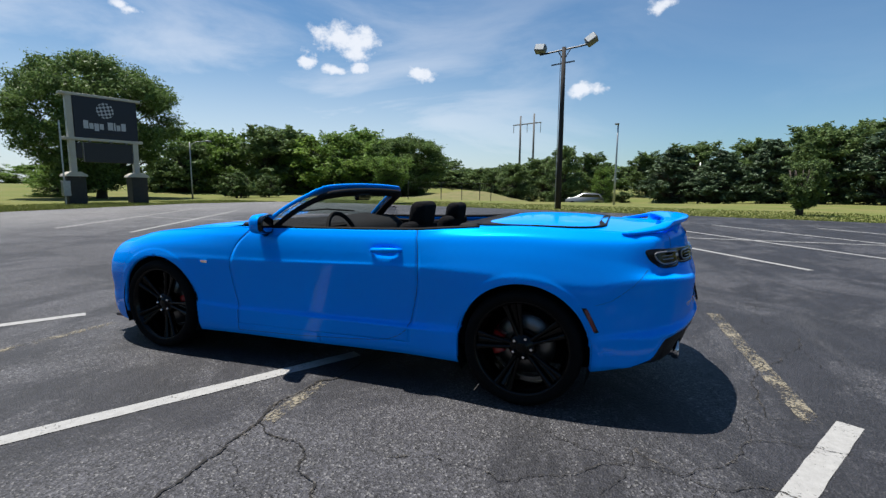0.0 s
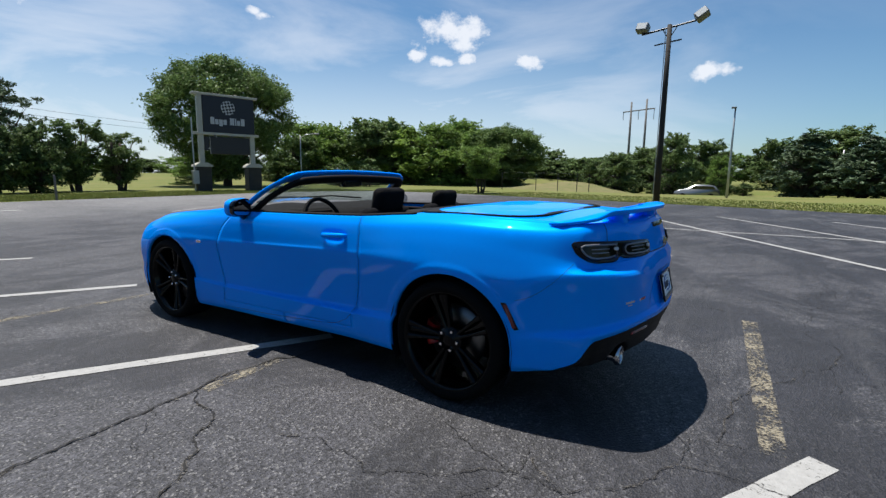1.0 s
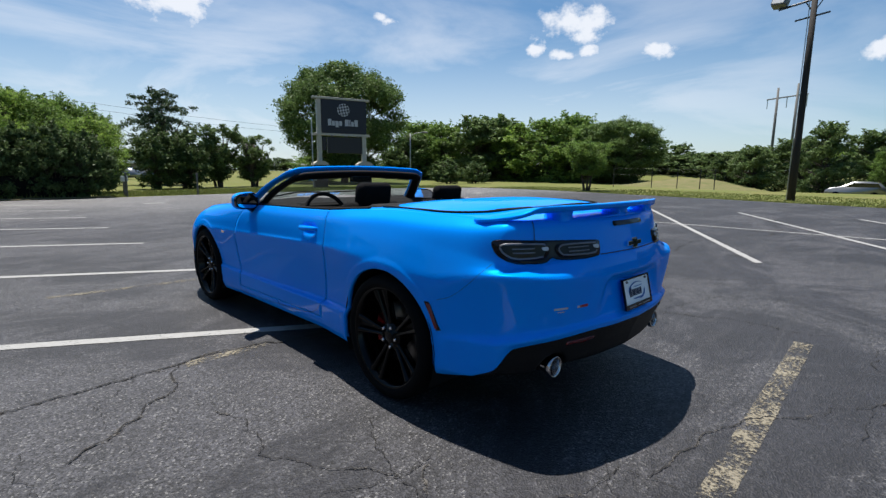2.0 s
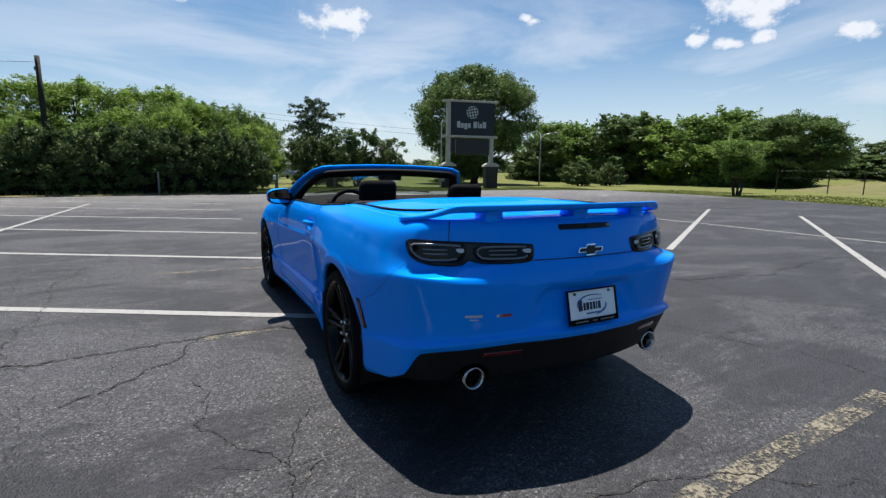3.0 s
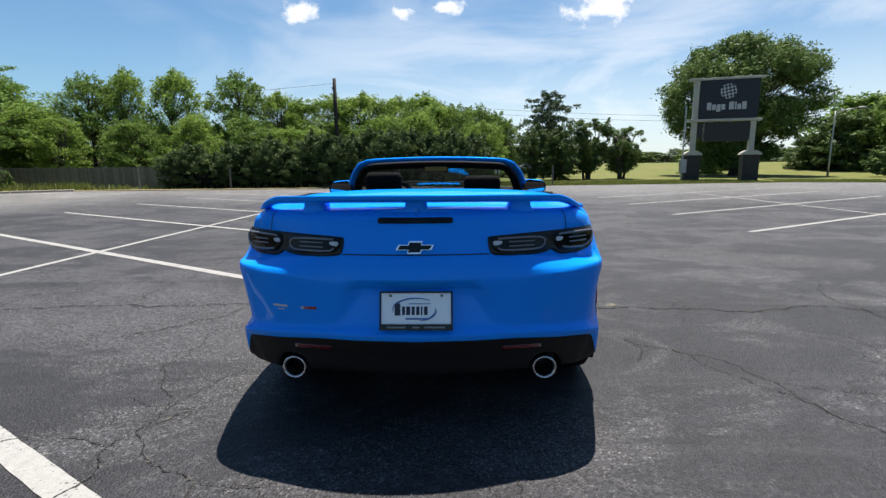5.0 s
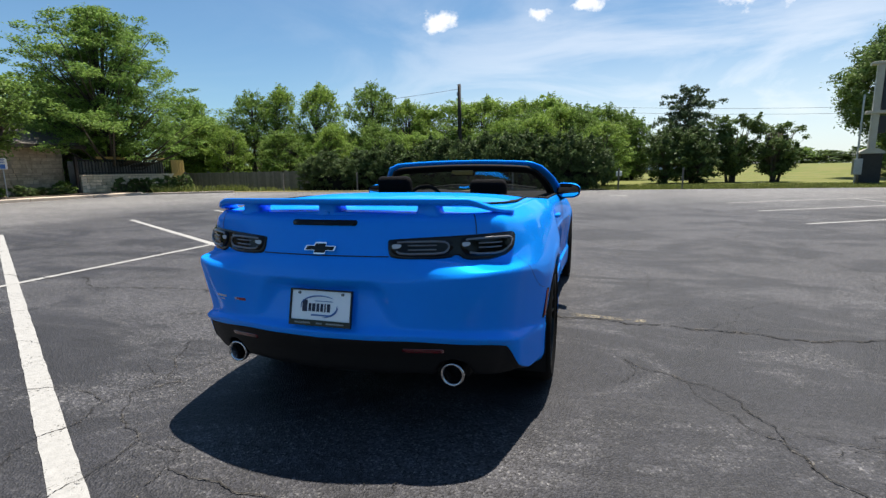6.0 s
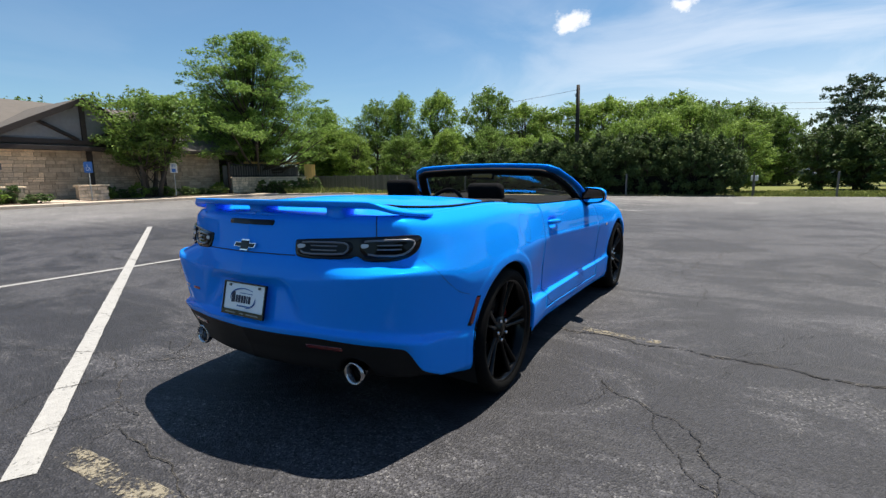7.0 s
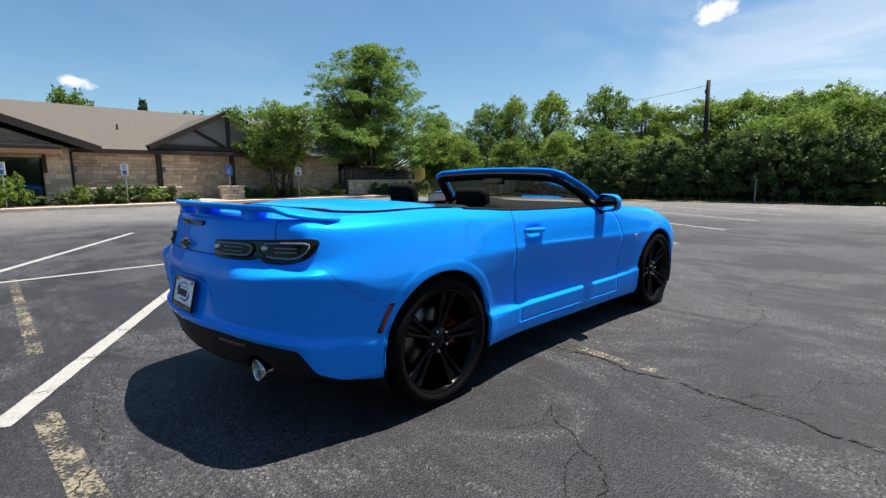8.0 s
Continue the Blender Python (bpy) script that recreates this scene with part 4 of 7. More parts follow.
# exhaust tips
for sgn in (-1, 1):
    ex = revolve(bmesh.new(), [(-0.790, 0.036), (-0.846, 0.041), (-0.856, 0.046), (-0.853, 0.053), (-0.836, 0.054), (-0.822, 0.046)], 32, "y", (sgn * 0.554, 0, 0.338))
    tip = part("exhaust_tip", ex, M["tip"], car, "polished round exhaust tip", True)
    part("exhaust_bore", revolve(bmesh.new(), [(-0.792, 0.037), (-0.74, 0.036), (-0.72, 0.0)], 32, "y", (sgn * 0.554, 0, 0.338)), M["black_plastic"], tip, "", True)

for sgn in (-1, 1):
    ep = bmesh.new()
    tube(ep, [(sgn * 0.554, -0.78, 0.338), (sgn * 0.55, -0.62, 0.34), (sgn * 0.45, -0.45, 0.30)], 0.042, 14)
    part("exhaust_pipe", ep, M["black_plastic"], car, "", True)

# spoiler blade on three feet
def blade(n=61):
    verts, faces = [], []
    xs = np.linspace(-0.768, 0.768, n)
    for x in xs:
        a = abs(x)
        k = step(0.60, 0.768, a)
        kt = step(0.66, 0.768, a)
        lead = -0.765 + 0.06 * (a / 0.65) ** 2 + 0.17 * k**1.2
        trail = -0.916 + 0.150 * (a / 0.65) ** 2 + 0.13 * kt**1.5
        zt, zl = 1.096 - 0.010 * (a / 0.65) ** 2 - 0.056 * k, 1.080 - 0.006 * (a / 0.65) ** 2 - 0.046 * k
        th = 0.021 * (1 - 0.5 * k)
        for f, dz in ((0, 0), (0.03, 0.006), (0.3, 0.006), (0.7, 0.008), (0.97, 0.004), (1, -0.004), (0.97, -0.8), (0.6, -1.1), (0.2, -1.0), (0.02, -0.7)):
            y = trail + (lead - trail) * f
            z = zt + (zl - zt) * f + (dz if dz >= -0.1 else dz * th)
            verts.append((x, y, z))
    m = 10
    for i in range(n - 1):
        for j in range(m):
            faces.append((i * m + j, i * m + (j + 1) % m, (i + 1) * m + (j + 1) % m, (i + 1) * m + j))
    faces += [tuple(range(m))[::-1], tuple((n - 1) * m + j for j in range(m))]
    return verts, faces


spoiler = raw("spoiler", *blade(), M["paint"], car, "raised blue rear spoiler", True)
for x in (-0.44, 0.0, 0.44):
    bm = bmesh.new()
    sec = []
    dy = 0.02 + 0.13 * (abs(x) / 0.65) ** 2
    for z, hw, y0, y1 in ((1.020, 0.060, -0.90 + dy, -0.77 + dy), (1.045, 0.046, -0.895 + dy, -0.775 + dy), (1.065, 0.042, -0.90 + dy, -0.78 + dy), (1.080, 0.060, -0.91 + dy, -0.785 + dy)):
        sec.append([bm.verts.new((x + sx * hw, y, z)) for sx, y in ((-1, y0 + 0.015), (-0.7, y0), (0.7, y0), (1, y0 + 0.015), (1, y1 - 0.02), (0.5, y1), (-0.5, y1), (-1, y1 - 0.02))])
    for r0, r1 in zip(sec, sec[1:]):
        for k in range(8):
            bm.faces.new((r0[k], r0[(k + 1) % 8], r1[(k + 1) % 8], r1[k]))
    part("foot", bm, M["paint"], spoiler, "", True)


# wheels
def build_wheel():
    """A right-hand wheel round the origin, its face towards +x."""
    w = new("wheel")
    tyre = [(0.135, 0.275), (0.142, 0.283), (0.150, 0.298), (0.149, 0.318), (0.135, 0.336), (0.105, 0.346), (0.0, 0.349), (-0.085, 0.346), (-0.12, 0.335), (-0.135, 0.30), (-0.12, 0.270), (0.0, 0.262), (0.135, 0.275)]
    part("tyre", revolve(bmesh.new(), tyre, 72), M["rubber"], w, "black low-profile tyre", True)
    rim = [(-0.11, 0.264), (-0.10, 0.252), (0.05, 0.246), (0.105, 0.259), (0.128, 0.268), (0.140, 0.279), (0.136, 0.283), (0.12, 0.273)]
    part("rim", revolve(bmesh.new(), rim, 72), M["wheel"], w, "gloss black alloy rim", True)
    hub = [(0.03, 0.085), (0.085, 0.080), (0.098, 0.072), (0.100, 0.040), (0.106, 0.036), (0.109, 0.028), (0.110, 0.0)]
    part("hub", revolve(bmesh.new(), hub, 40), M["wheel"], w, "", True)
    for i in range(5):
        for side in (-1, 1):
            a = math.tau * i / 5 + math.pi / 2 + side * 0.16
            b = math.tau * i / 5 + math.pi / 2 + side * 0.150
            bm = bmesh.new()
            rows = []
            for k in range(7):
                f = k / 6
                r = 0.060 + (0.264 - 0.060) * f
                ang = a + (b - a) * f**1.3
                wd = 0.014 - 0.004 * math.sin(math.pi * f) + 0.006 * f**2
                xf = 0.098 + 0.030 * f**1.5
                c, s = math.cos(ang), math.sin(ang)
                ring = []
                for u, x in ((-1, xf - 0.004 - 0.010 * (side > 0)), (-0.35, xf), (0.35, xf), (1, xf - 0.004 - 0.010 * (side < 0)), (0.8, xf - 0.045), (-0.8, xf - 0.045)):
                    ring.append(bm.verts.new((x, r * c - u * wd * s, r * s + u * wd * c)))
                rows.append(ring)
            for r0, r1 in zip(rows, rows[1:]):
                for k in range(6):
                    bm.faces.new((r0[k], r0[(k + 1) % 6], r1[(k + 1) % 6], r1[k]))
            part("spoke", bm, M["wheel"], w, "", True)
        # recessed web between the two blades of a spoke
        bm, rows = bmesh.new(), []
        for k in range(5):
            f = k / 4
            r, ang = 0.06 + 0.202 * f, 0.155
            xw = 0.078 + 0.030 * f**1.5
            rows.append([bm.verts.new((x, r * math.cos(math.tau * i / 5 + math.pi / 2 + q * ang), r * math.sin(math.tau * i / 5 + math.pi / 2 + q * ang))) for q, x in ((-1, xw), (1, xw), (1, xw - 0.02), (-1, xw - 0.02))])
        for r0, r1 in zip(rows, rows[1:]):
            for k in range(4):
                bm.faces.new((r0[k], r0[(k + 1) % 4], r1[(k + 1) % 4], r1[k]))
        part("spoke_web", bm, M["wheel"], w, "", True)
        a = math.tau * (i + 0.5) / 5 + math.pi / 2
        bm = revolve(bmesh.new(), [(0.09, 0.0105), (0.107, 0.0105), (0.112, 0.008), (0.112, 0.0)], 6, "x", (0, 0.057 * math.cos(a), 0.057 * math.sin(a)))
        part("lug_nut", bm, M["chrome"], w, "steel lug nut")
    disc = [(0.01, 0.09), (0.012, 0.182), (0.0, 0.185), (-0.018, 0.182), (-0.02, 0.06)]
    part("brake_disc", revolve(bmesh.new(), disc, 60), M["steel"], w, "", True)
    return w


def add_wheel(base, sgn, y, turn, first=False):
    m = pose(sgn * 0.782, y, HUB_Z, 0, 0, 180 if sgn < 0 else 0) @ pose(0, 0, 0, turn)
    if first:
        base.matrix_world = m
        w = base
    else:
        w = copy_thing(base, m)
    w.parent = car
    # red brake caliper on the forward side of the rear wheels and the rear of the front ones
    bm = bmesh.new()
    c0 = 0.0 if y < 1 else math.pi
    ring = []
    for k in range(9):
        a = c0 - 0.42 + 0.84 * k / 8
        ring.append([bm.verts.new((sgn * (0.782 + x), y + r * math.cos(a), HUB_Z + r * math.sin(a))) for x, r in ((0.045, 0.118), (0.055, 0.135), (0.055, 0.175), (0.04, 0.195), (-0.05, 0.195), (-0.05, 0.118))])
    for r0, r1 in zip(ring, ring[1:]):
        for k in range(6):
            bm.faces.new((r0[k], r0[(k + 1) % 6], r1[(k + 1) % 6], r1[k]))
    bm.faces.new(ring[0])
    bm.faces.new(ring[-1][::-1])
    part("brake_caliper", bm, M["red"], car, "red brake caliper", True)


proto = build_wheel()
add_wheel(proto, 1, REAR_AXLE, -13, True)
add_wheel(proto, -1, REAR_AXLE, 13)
add_wheel(proto, 1, FRONT_AXLE, 20)
add_wheel(proto, -1, FRONT_AXLE, 50)
# dark wheel housings and floor pan
for yc in (REAR_AXLE, FRONT_AXLE):
    for sgn in (-1, 1):
        verts, faces = [], []
        for k in range(25):
            a = -0.45 + (math.pi + 0.9) * k / 24
            for x in (0.915, 0.60):
                verts.append((sgn * x, yc + 0.395 * math.cos(a), HUB_Z + 0.395 * math.sin(a)))
            if k:
                faces.append((2 * k - 2, 2 * k - 1, 2 * k + 1, 2 * k))
        b = len(verts)
        faces.append(tuple(range(1, b, 2)))
        raw("wheel_housing", verts, faces, M["black_plastic"], car, "", True)
part("floor_pan", boxed(-0.80, 0.80, 0.42, 2.40, 0.185, 0.25, 0.02), M["black_plastic"], car)
part("floor_pan", boxed(-0.60, 0.60, -0.70, 0.42, 0.26, 0.34, 0.02), M["black_plastic"], car)
part("floor_pan", boxed(-0.60, 0.60, 2.40, 3.60, 0.17, 0.24, 0.02), M["black_plastic"], car)

# windscreen frame
def ws_base(x):
    return Vector((x, 2.24 - 0.40 * (abs(x) / 0.80) ** 2, 0.985 + 0.028 * (1 - (x / 0.8) ** 2)))


def ws_top(x):
    return Vector((x, 1.575 - 0.040 * (abs(x) / 0.645) ** 2, 1.242 - 0.022 * (x / 0.645) ** 2))


def sweep(name, pts, half_w, half_h, material, parent, outward, label=""):
    """A bar of rectangular section along pts; outward(i) is the direction its broad face looks."""
    bm, rings = bmesh.new(), []
    for i, p in enumerate(pts):
        d = (pts[min(i + 1, len(pts) - 1)] - pts[max(i - 1, 0)]).normalized()
        o = Vector(outward(i))
        o = (o - d * o.dot(d)).normalized()
        s = d.cross(o)
        rings.append([bm.verts.new(p + s * half_w * u + o * half_h * v) for u, v in ((-1, -0.6), (-0.7, -1), (0.7, -1), (1, -0.6), (1, 0.5), (0.55, 1), (-0.55, 1), (-1, 0.5))])
    for r0, r1 in zip(rings, rings[1:]):
        for k in range(8):
            bm.faces.new((r0[k], r0[(k + 1) % 8], r1[(k + 1) % 8], r1[k]))
    bm.faces.new(rings[0][::-1])
    bm.faces.new(rings[-1])
    bmesh.ops.recalc_face_normals(bm, faces=bm.faces)
    return part(name, bm, M[material], parent, label, True)


sides = {}
for sgn in (-1, 1):
    b, t = Vector((sgn * 0.825, 1.90, 0.955)), ws_top(sgn * 0.645)
    mid = [b.lerp(t, f) + Vector((sgn * 0.018, 0.0, 0.022)) * math.sin(math.pi * f) for f in np.linspace(0, 0.92, 12)]
    sides[sgn] = mid
arch = sides[-1] + [ws_top(x) for x in np.linspace(-0.60, 0.60, 21)] + sides[1][::-1]
outw = [Vector((p.x * 0.6, 0.75, 0.9)) for p in arch]
frame_bar = sweep("windscreen_frame", [p + Vector((p.x * 0.012, 0.0, 0.014)) for p in arch], 0.052, 0.013, "paint", car, lambda i: outw[i])
sweep("frame_lining", [p - Vector((p.x * 0.045, 0.040, 0.018)) for p in arch], 0.038, 0.018, "trim", frame_bar, lambda i: outw[i], "black inner windscreen lining")
verts, faces = [], []
for i, u in enumerate(np.linspace(-1, 1, 25)):
    for j, v in enumerate(np.linspace(0, 1, 9)):
        p = ws_base(0.79 * u).lerp(ws_top(0.635 * u), v) + Vector((0, 0.012, 0.018)) * math.sin(math.pi * v)
        verts.append(p)
        if i and j:
            a = i * 9 + j
            faces.append((a - 10, a - 1, a, a - 9))
ws = solidify(raw("windscreen", verts, faces, M["glass"], car, "clear laminated windscreen", True), 0.005)
ws.visible_shadow = False
part("rear_view_mirror", boxed(-0.11, 0.11, 1.53, 1.56, 1.155, 1.212, 0.012), M["gloss_black"], car, "", True)
part("mirror_face", boxed(-0.10, 0.10, 1.522, 1.528, 1.162, 1.206, 0.002), M["dark_glass"], car, "rear view mirror glass")
cowl = bmesh.new()
box(cowl, -0.60, 0.60, 1.88, 2.28, 0.88, 0.985, 0.02)
part("cowl", cowl, M["black_plastic"], car, "", True)

for x0, x1 in ((-0.55, 0.0), (0.05, 0.62)):
    wp = bmesh.new()
    a, b2 = ws_base(x0) + Vector((0, 0.03, 0.025)), ws_base(x1) + Vector((0, 0.0, 0.03))
    tube(wp, [a, a.lerp(b2, 0.5) + Vector((0, 0, 0.02)), b2], 0.008, 6)
    part("wiper", wp, M["black_plastic"], car)

# door mirrors
for sgn in (-1, 1):
    bm = bmesh.new()
    bmesh.ops.create_uvsphere(bm, u_segments=20, v_segments=14, radius=1.0)
    for v in bm.verts:
        x, y, z = v.co
        q = lambda a: math.copysign(abs(a) ** 0.6, a)
        y2 = q(y) * 0.075
        v.co = (sgn * (0.925 + 0.105 * q(x)), 1.80 + (y2 if y > 0 else y2 * 0.45) - 0.035 * x, 1.010 + 0.068 * q(z) * (1 - 0.15 * x))
    mir = part("door_mirror", bm, M["paint"], car, "blue door mirror with black base", True)
    rimv = [(math.copysign(abs(math.cos(a)) ** 0.6, math.cos(a)), math.copysign(abs(math.sin(a)) ** 0.6, math.sin(a))) for a in np.linspace(0, math.tau, 29)[:-1]]
    for nm, fx_, fz_, dy, mt, lb in (("mirror_surround", 0.97, 0.93, -0.012, "gloss_black", ""), ("mirror_glass", 0.86, 0.78, -0.016, "mirror", "mirror glass")):
        gv_ = [(sgn * (0.925 + 0.105 * fx_ * u), 1.766 - 0.035 * u + dy, 1.010 + 0.068 * fz_ * v * (1 - 0.15 * u)) for u, v in rimv]
        gv_ += [(x, y + 0.03, z) for x, y, z in gv_]
        m_ = len(rimv)
        gf_ = [tuple(range(m_))] + [(k, m_ + k, m_ + (k + 1) % m_, (k + 1) % m_) for k in range(m_)]
        raw(nm, gv_, gf_ if sgn > 0 else [f[::-1] for f in gf_], M[mt], mir, lb)
    st = bmesh.new()
    tube(st, [(sgn * 0.84, 1.84, 0.945), (sgn * 0.89, 1.82, 0.965), (sgn * 0.93, 1.81, 0.985)], [0.035, 0.028, 0.026], 10)
    part("mirror_arm", st, M["gloss_black"], mir, "", True)

# cabin
tub = bmesh.new()
for b in ((-0.82, -0.77, 0.36, 2.0, 0.3, 0.95), (0.77, 0.82, 0.36, 2.0, 0.3, 0.95), (-0.80, 0.80, 0.36, 0.40, 0.3, 1.02), (-0.80, 0.80, 0.40, 2.0, 0.25, 0.30)):
    box(tub, *b, 0.01)
part("cabin_lining", tub, M["trim"], car, "black cabin lining")
dash = bmesh.new()
sec = [(1.55, 0.60), (1.50, 0.78), (1.53, 0.92), (1.62, 0.97), (1.95, 1.002), (2.2, 0.97), (2.2, 0.5)]
xs = np.linspace(-0.80, 0.80, 17)
rings = [[dash.verts.new((x, y, z + 0.018 * math.exp(-((x + 0.37) / 0.18) ** 2) * (z > 0.9))) for y, z in sec] for x in xs]
for r0, r1 in zip(rings, rings[1:]):
    for k in range(len(sec) - 1):
        dash.faces.new((r0[k], r0[k + 1], r1[k + 1], r1[k]))
part("dashboard", dash, M["dash"], car, "black moulded dashboard", True)
part("instrument_hood", boxed(-0.56, -0.19, 1.57, 1.82, 0.94, 0.99, 0.03), M["dash"], car, "", True)
sw = bmesh.new()
c, ax = Vector((-0.37, 1.50, 0.895)), Vector((0, -0.92, 0.39))
up = Vector((0, 0.39, 0.92))
loop = [c + 0.18 * (Vector((math.cos(a), 0, 0)) + up * math.sin(a)) for a in np.linspace(0, math.tau, 37)]
tube(sw, loop, 0.017, 10, False)
for a in (0.0, math.pi, -math.pi / 2):
    tube(sw, [c, c + 0.17 * (Vector((math.cos(a), 0, 0)) + up * math.sin(a))], 0.016, 8)
tube(sw, [c, c - ax * 0.25], 0.05, 12)
part("steering_wheel", sw, M["dash"], car, "black three-spoke steering wheel", True)
part("centre_console", boxed(-0.11, 0.11, 0.60, 1.60, 0.30, 0.62, 0.03), M["dash"], car, "", True)


def pad(x0, x1, y0, y1, z0, z1, b, lean=0.0):
    bm = boxed(x0, x1, y0, y1, z0, z1, 0)
    bmesh.ops.bevel(bm, geom=bm.edges[:], offset=b, segments=4, affect="EDGES", profile=0.5)
    for v in bm.verts:
        v.co.y -= lean * (v.co.z - z0)
    return bm


for x in (-0.375, 0.375):
    seat = part("seat", pad(x - 0.25, x + 0.25, 0.95, 1.45, 0.35, 0.52, 0.06), M["cloth"], car, "black sports seat", True)
    part("backrest", pad(x - 0.25, x + 0.25, 0.93, 1.06, 0.45, 1.03, 0.055, 0.24), M["cloth"], seat, "", True)
    part("headrest", pad(x - 0.138, x + 0.138, 0.795, 0.91, 0.985, 1.168 if x < 0 else 1.138, 0.045, 0.16), M["cloth"], seat, "", True)
    for dx in (-0.05, 0.05):
        pt = bmesh.new()
        tube(pt, [(x + dx, 0.85, 0.94), (x + dx, 0.85, 1.02)], 0.007, 8)
        part("headrest_post", pt, M["chrome"], seat, "", True)
part("rear_seat", pad(-0.62, 0.62, 0.40, 0.62, 0.45, 0.97, 0.05, 0.10), M["cloth"], car, "black rear bench", True)
part("roof_well_cover", pad(-0.70, 0.70, 0.33, 0.46, 0.96, 1.045, 0.03), M["trim"], car, "folded black roof edge", True)
for sgn in (-1, 1):
    part("door_sill_top", boxed(min(sgn * 0.76, sgn * 0.828), max(sgn * 0.76, sgn * 0.828), 0.55, 1.95, 0.925, 0.952, 0.008), M["trim"], car, "", True)
    # wing badge
    px, nn = on_shell(side_s(2.36), lev_at(side_s(2.36), 0.715), sgn, 0.002)
    part("wing_badge", boxed(px[0] - 0.004, px[0] + 0.004, px[1] - 0.03, px[1] + 0.03, px[2] - 0.010, px[2] + 0.010, 0.002), M["chrome"], car, "small chrome badge")
    # front lip and headlamp
part("front_splitter", boxed(-0.72, 0.72, 3.30, 3.62, 0.13, 0.155, 0.01), M["black_plastic"], car)


# ---- ground, lot, kerbs ----
def ground_z(x, y):
    """Gentle dip towards the road in the east and rises to the north-east and far east."""
    dip = -1.0 * math.exp(-(((x - 60) / 11) ** 2) - ((y - 5) / 16) ** 2)
    rise = 1.3 * step(52, 75, math.hypot(x - 10, y)) * step(10, 30, y) * step(15, 40, x)
    return -0.03 + dip + rise


gv, gf = [], []
axis = sorted(set([-1500, -900, -500, -300, -200, -150] + list(range(-120, 151, 4)) + [200, 300, 500, 900, 1500]))
for i, x in enumerate(axis):
    for j, y in enumerate(axis):
        gv.append((x, y, ground_z(x, y)))
        if i and j:
            a = i * len(axis) + j
            gf.append((a - len(axis) - 1, a - 1, a, a - len(axis)))
tagged(raw("ground", gv, gf, M["grass"], None, "", True), "mown grass with dry patches", "grass", kind="structure")

LOT = [(-24.3, -45), (-24.3, 19.5), (-20, 22.3), (-8, 23.1), (2, 24.3), (10, 25.6), (21, 27.2), (27.5, 25.0), (27.3, 17.4), (23.2, 2.5), (21.2, -4), (19.4, -10), (15, -28), (12, -45)]
bm = bmesh.new()
top = [bm.verts.new((x, y, 0)) for x, y in LOT]
bot = [bm.verts.new((x, y, -0.12)) for x, y in LOT]
bm.faces.new(top[::-1])
for i in range(len(LOT)):
    k = (i + 1) % len(LOT)
    bm.faces.new((top[i], top[k], bot[k], bot[i]))
bmesh.ops.recalc_face_normals(bm, faces=bm.faces)
tagged(part("road", bm, M["asphalt"]), "worn grey asphalt parking lot", "parking lot", kind="structure")


def stripe(name, x0, y0, x1, y1, width, material, label, z=0.004, seed=1, group=""):
    """A painted line with slightly uneven edges."""
    rng = random.Random(seed)
    d = Vector((x1 - x0, y1 - y0, 0))
    n = max(2, int(d.length / 0.12))
    s = Vector((-d.y, d.x, 0)).normalized() * width / 2
    verts, faces = [], []
    for i in range(n + 1):
        p = Vector((x0, y0, z)) + d * (i / n)
        a, b = 1 + rng.uniform(-0.05, 0.05), 1 + rng.uniform(-0.05, 0.05)
        verts += [p + s * a, p - s * b]
        if i:
            faces.append((2 * i - 2, 2 * i - 1, 2 * i + 1, 2 * i))
    return tagged(raw(name, verts, faces, M[material]), label, "road marking", group, "structure")


for k in range(-5, 8):
    y = -1.70 + 3.06 * k
    stripe("parking_line", -0.50, y - 0.03, -10.7, y - 0.03 + 0.575 * 10.2, 0.115, "white_line", "white angled parking bay line", seed=k + 20, group="parking lines")
stripe("parking_line", -5.52, -14.0, -4.75, 17.9, 0.10, "white_line", "long white line between parking rows", z=0.005, seed=90, group="parking lines")
for k in range(-9, 6):
    y = -0.33 + 3.02 * k
    stripe("parking_line", 5.42, y, 15.4, y + 0.59 * 9.98, 0.11, "white_line", "white angled parking bay line", seed=k + 50, group="parking lines")
stripe("parking_line", 10.3, -26.0, 10.0, 17.5, 0.10, "white_line", "long white line between parking rows", z=0.005, seed=91, group="parking lines")
stripe("old_yellow_line", -0.56, -1.548, 1.86, -1.439, 0.115, "yellow_line", "faded flaking yellow line", seed=3, group="yellow lines")
for x0, x1, y0, y1, sd in ((-1.62, -1.05, 1.24, 1.27, 6), (0.98, 1.55, 1.27, 1.22, 7), (-5.4, -1.7, -1.40, -1.48, 8), (-2.1, -0.6, 3.94, 3.84, 9)):
    stripe("old_yellow_line", x0, y0, x1, y1, 0.09, "yellow_line", "faded flaking yellow line", seed=sd, group="yellow lines")


for x0, y0, x1, y1, w, sd in ((1.95, 18.85, 2.70, 18.90, 0.34, 31), (19.0, 17.5, 20.0, 17.8, 0.38, 32)):
    stripe("painted_patch", x0, y0, x1, y1, w, "white_line", "small white painted patch on the asphalt", seed=sd, group="painted patches")


def wander(pts, amp, seed, rounds=4):
    rng = random.Random(seed)
    pts = [Vector((x, y, 0)) for x, y in pts]
    for r in range(rounds):
        out = [pts[0]]
        for a, b in zip(pts, pts[1:]):
            d = b - a
            m = (a + b) / 2 + Vector((-d.y, d.x, 0)) * rng.uniform(-amp, amp)
            out += [m, b]
        pts = out
    return pts


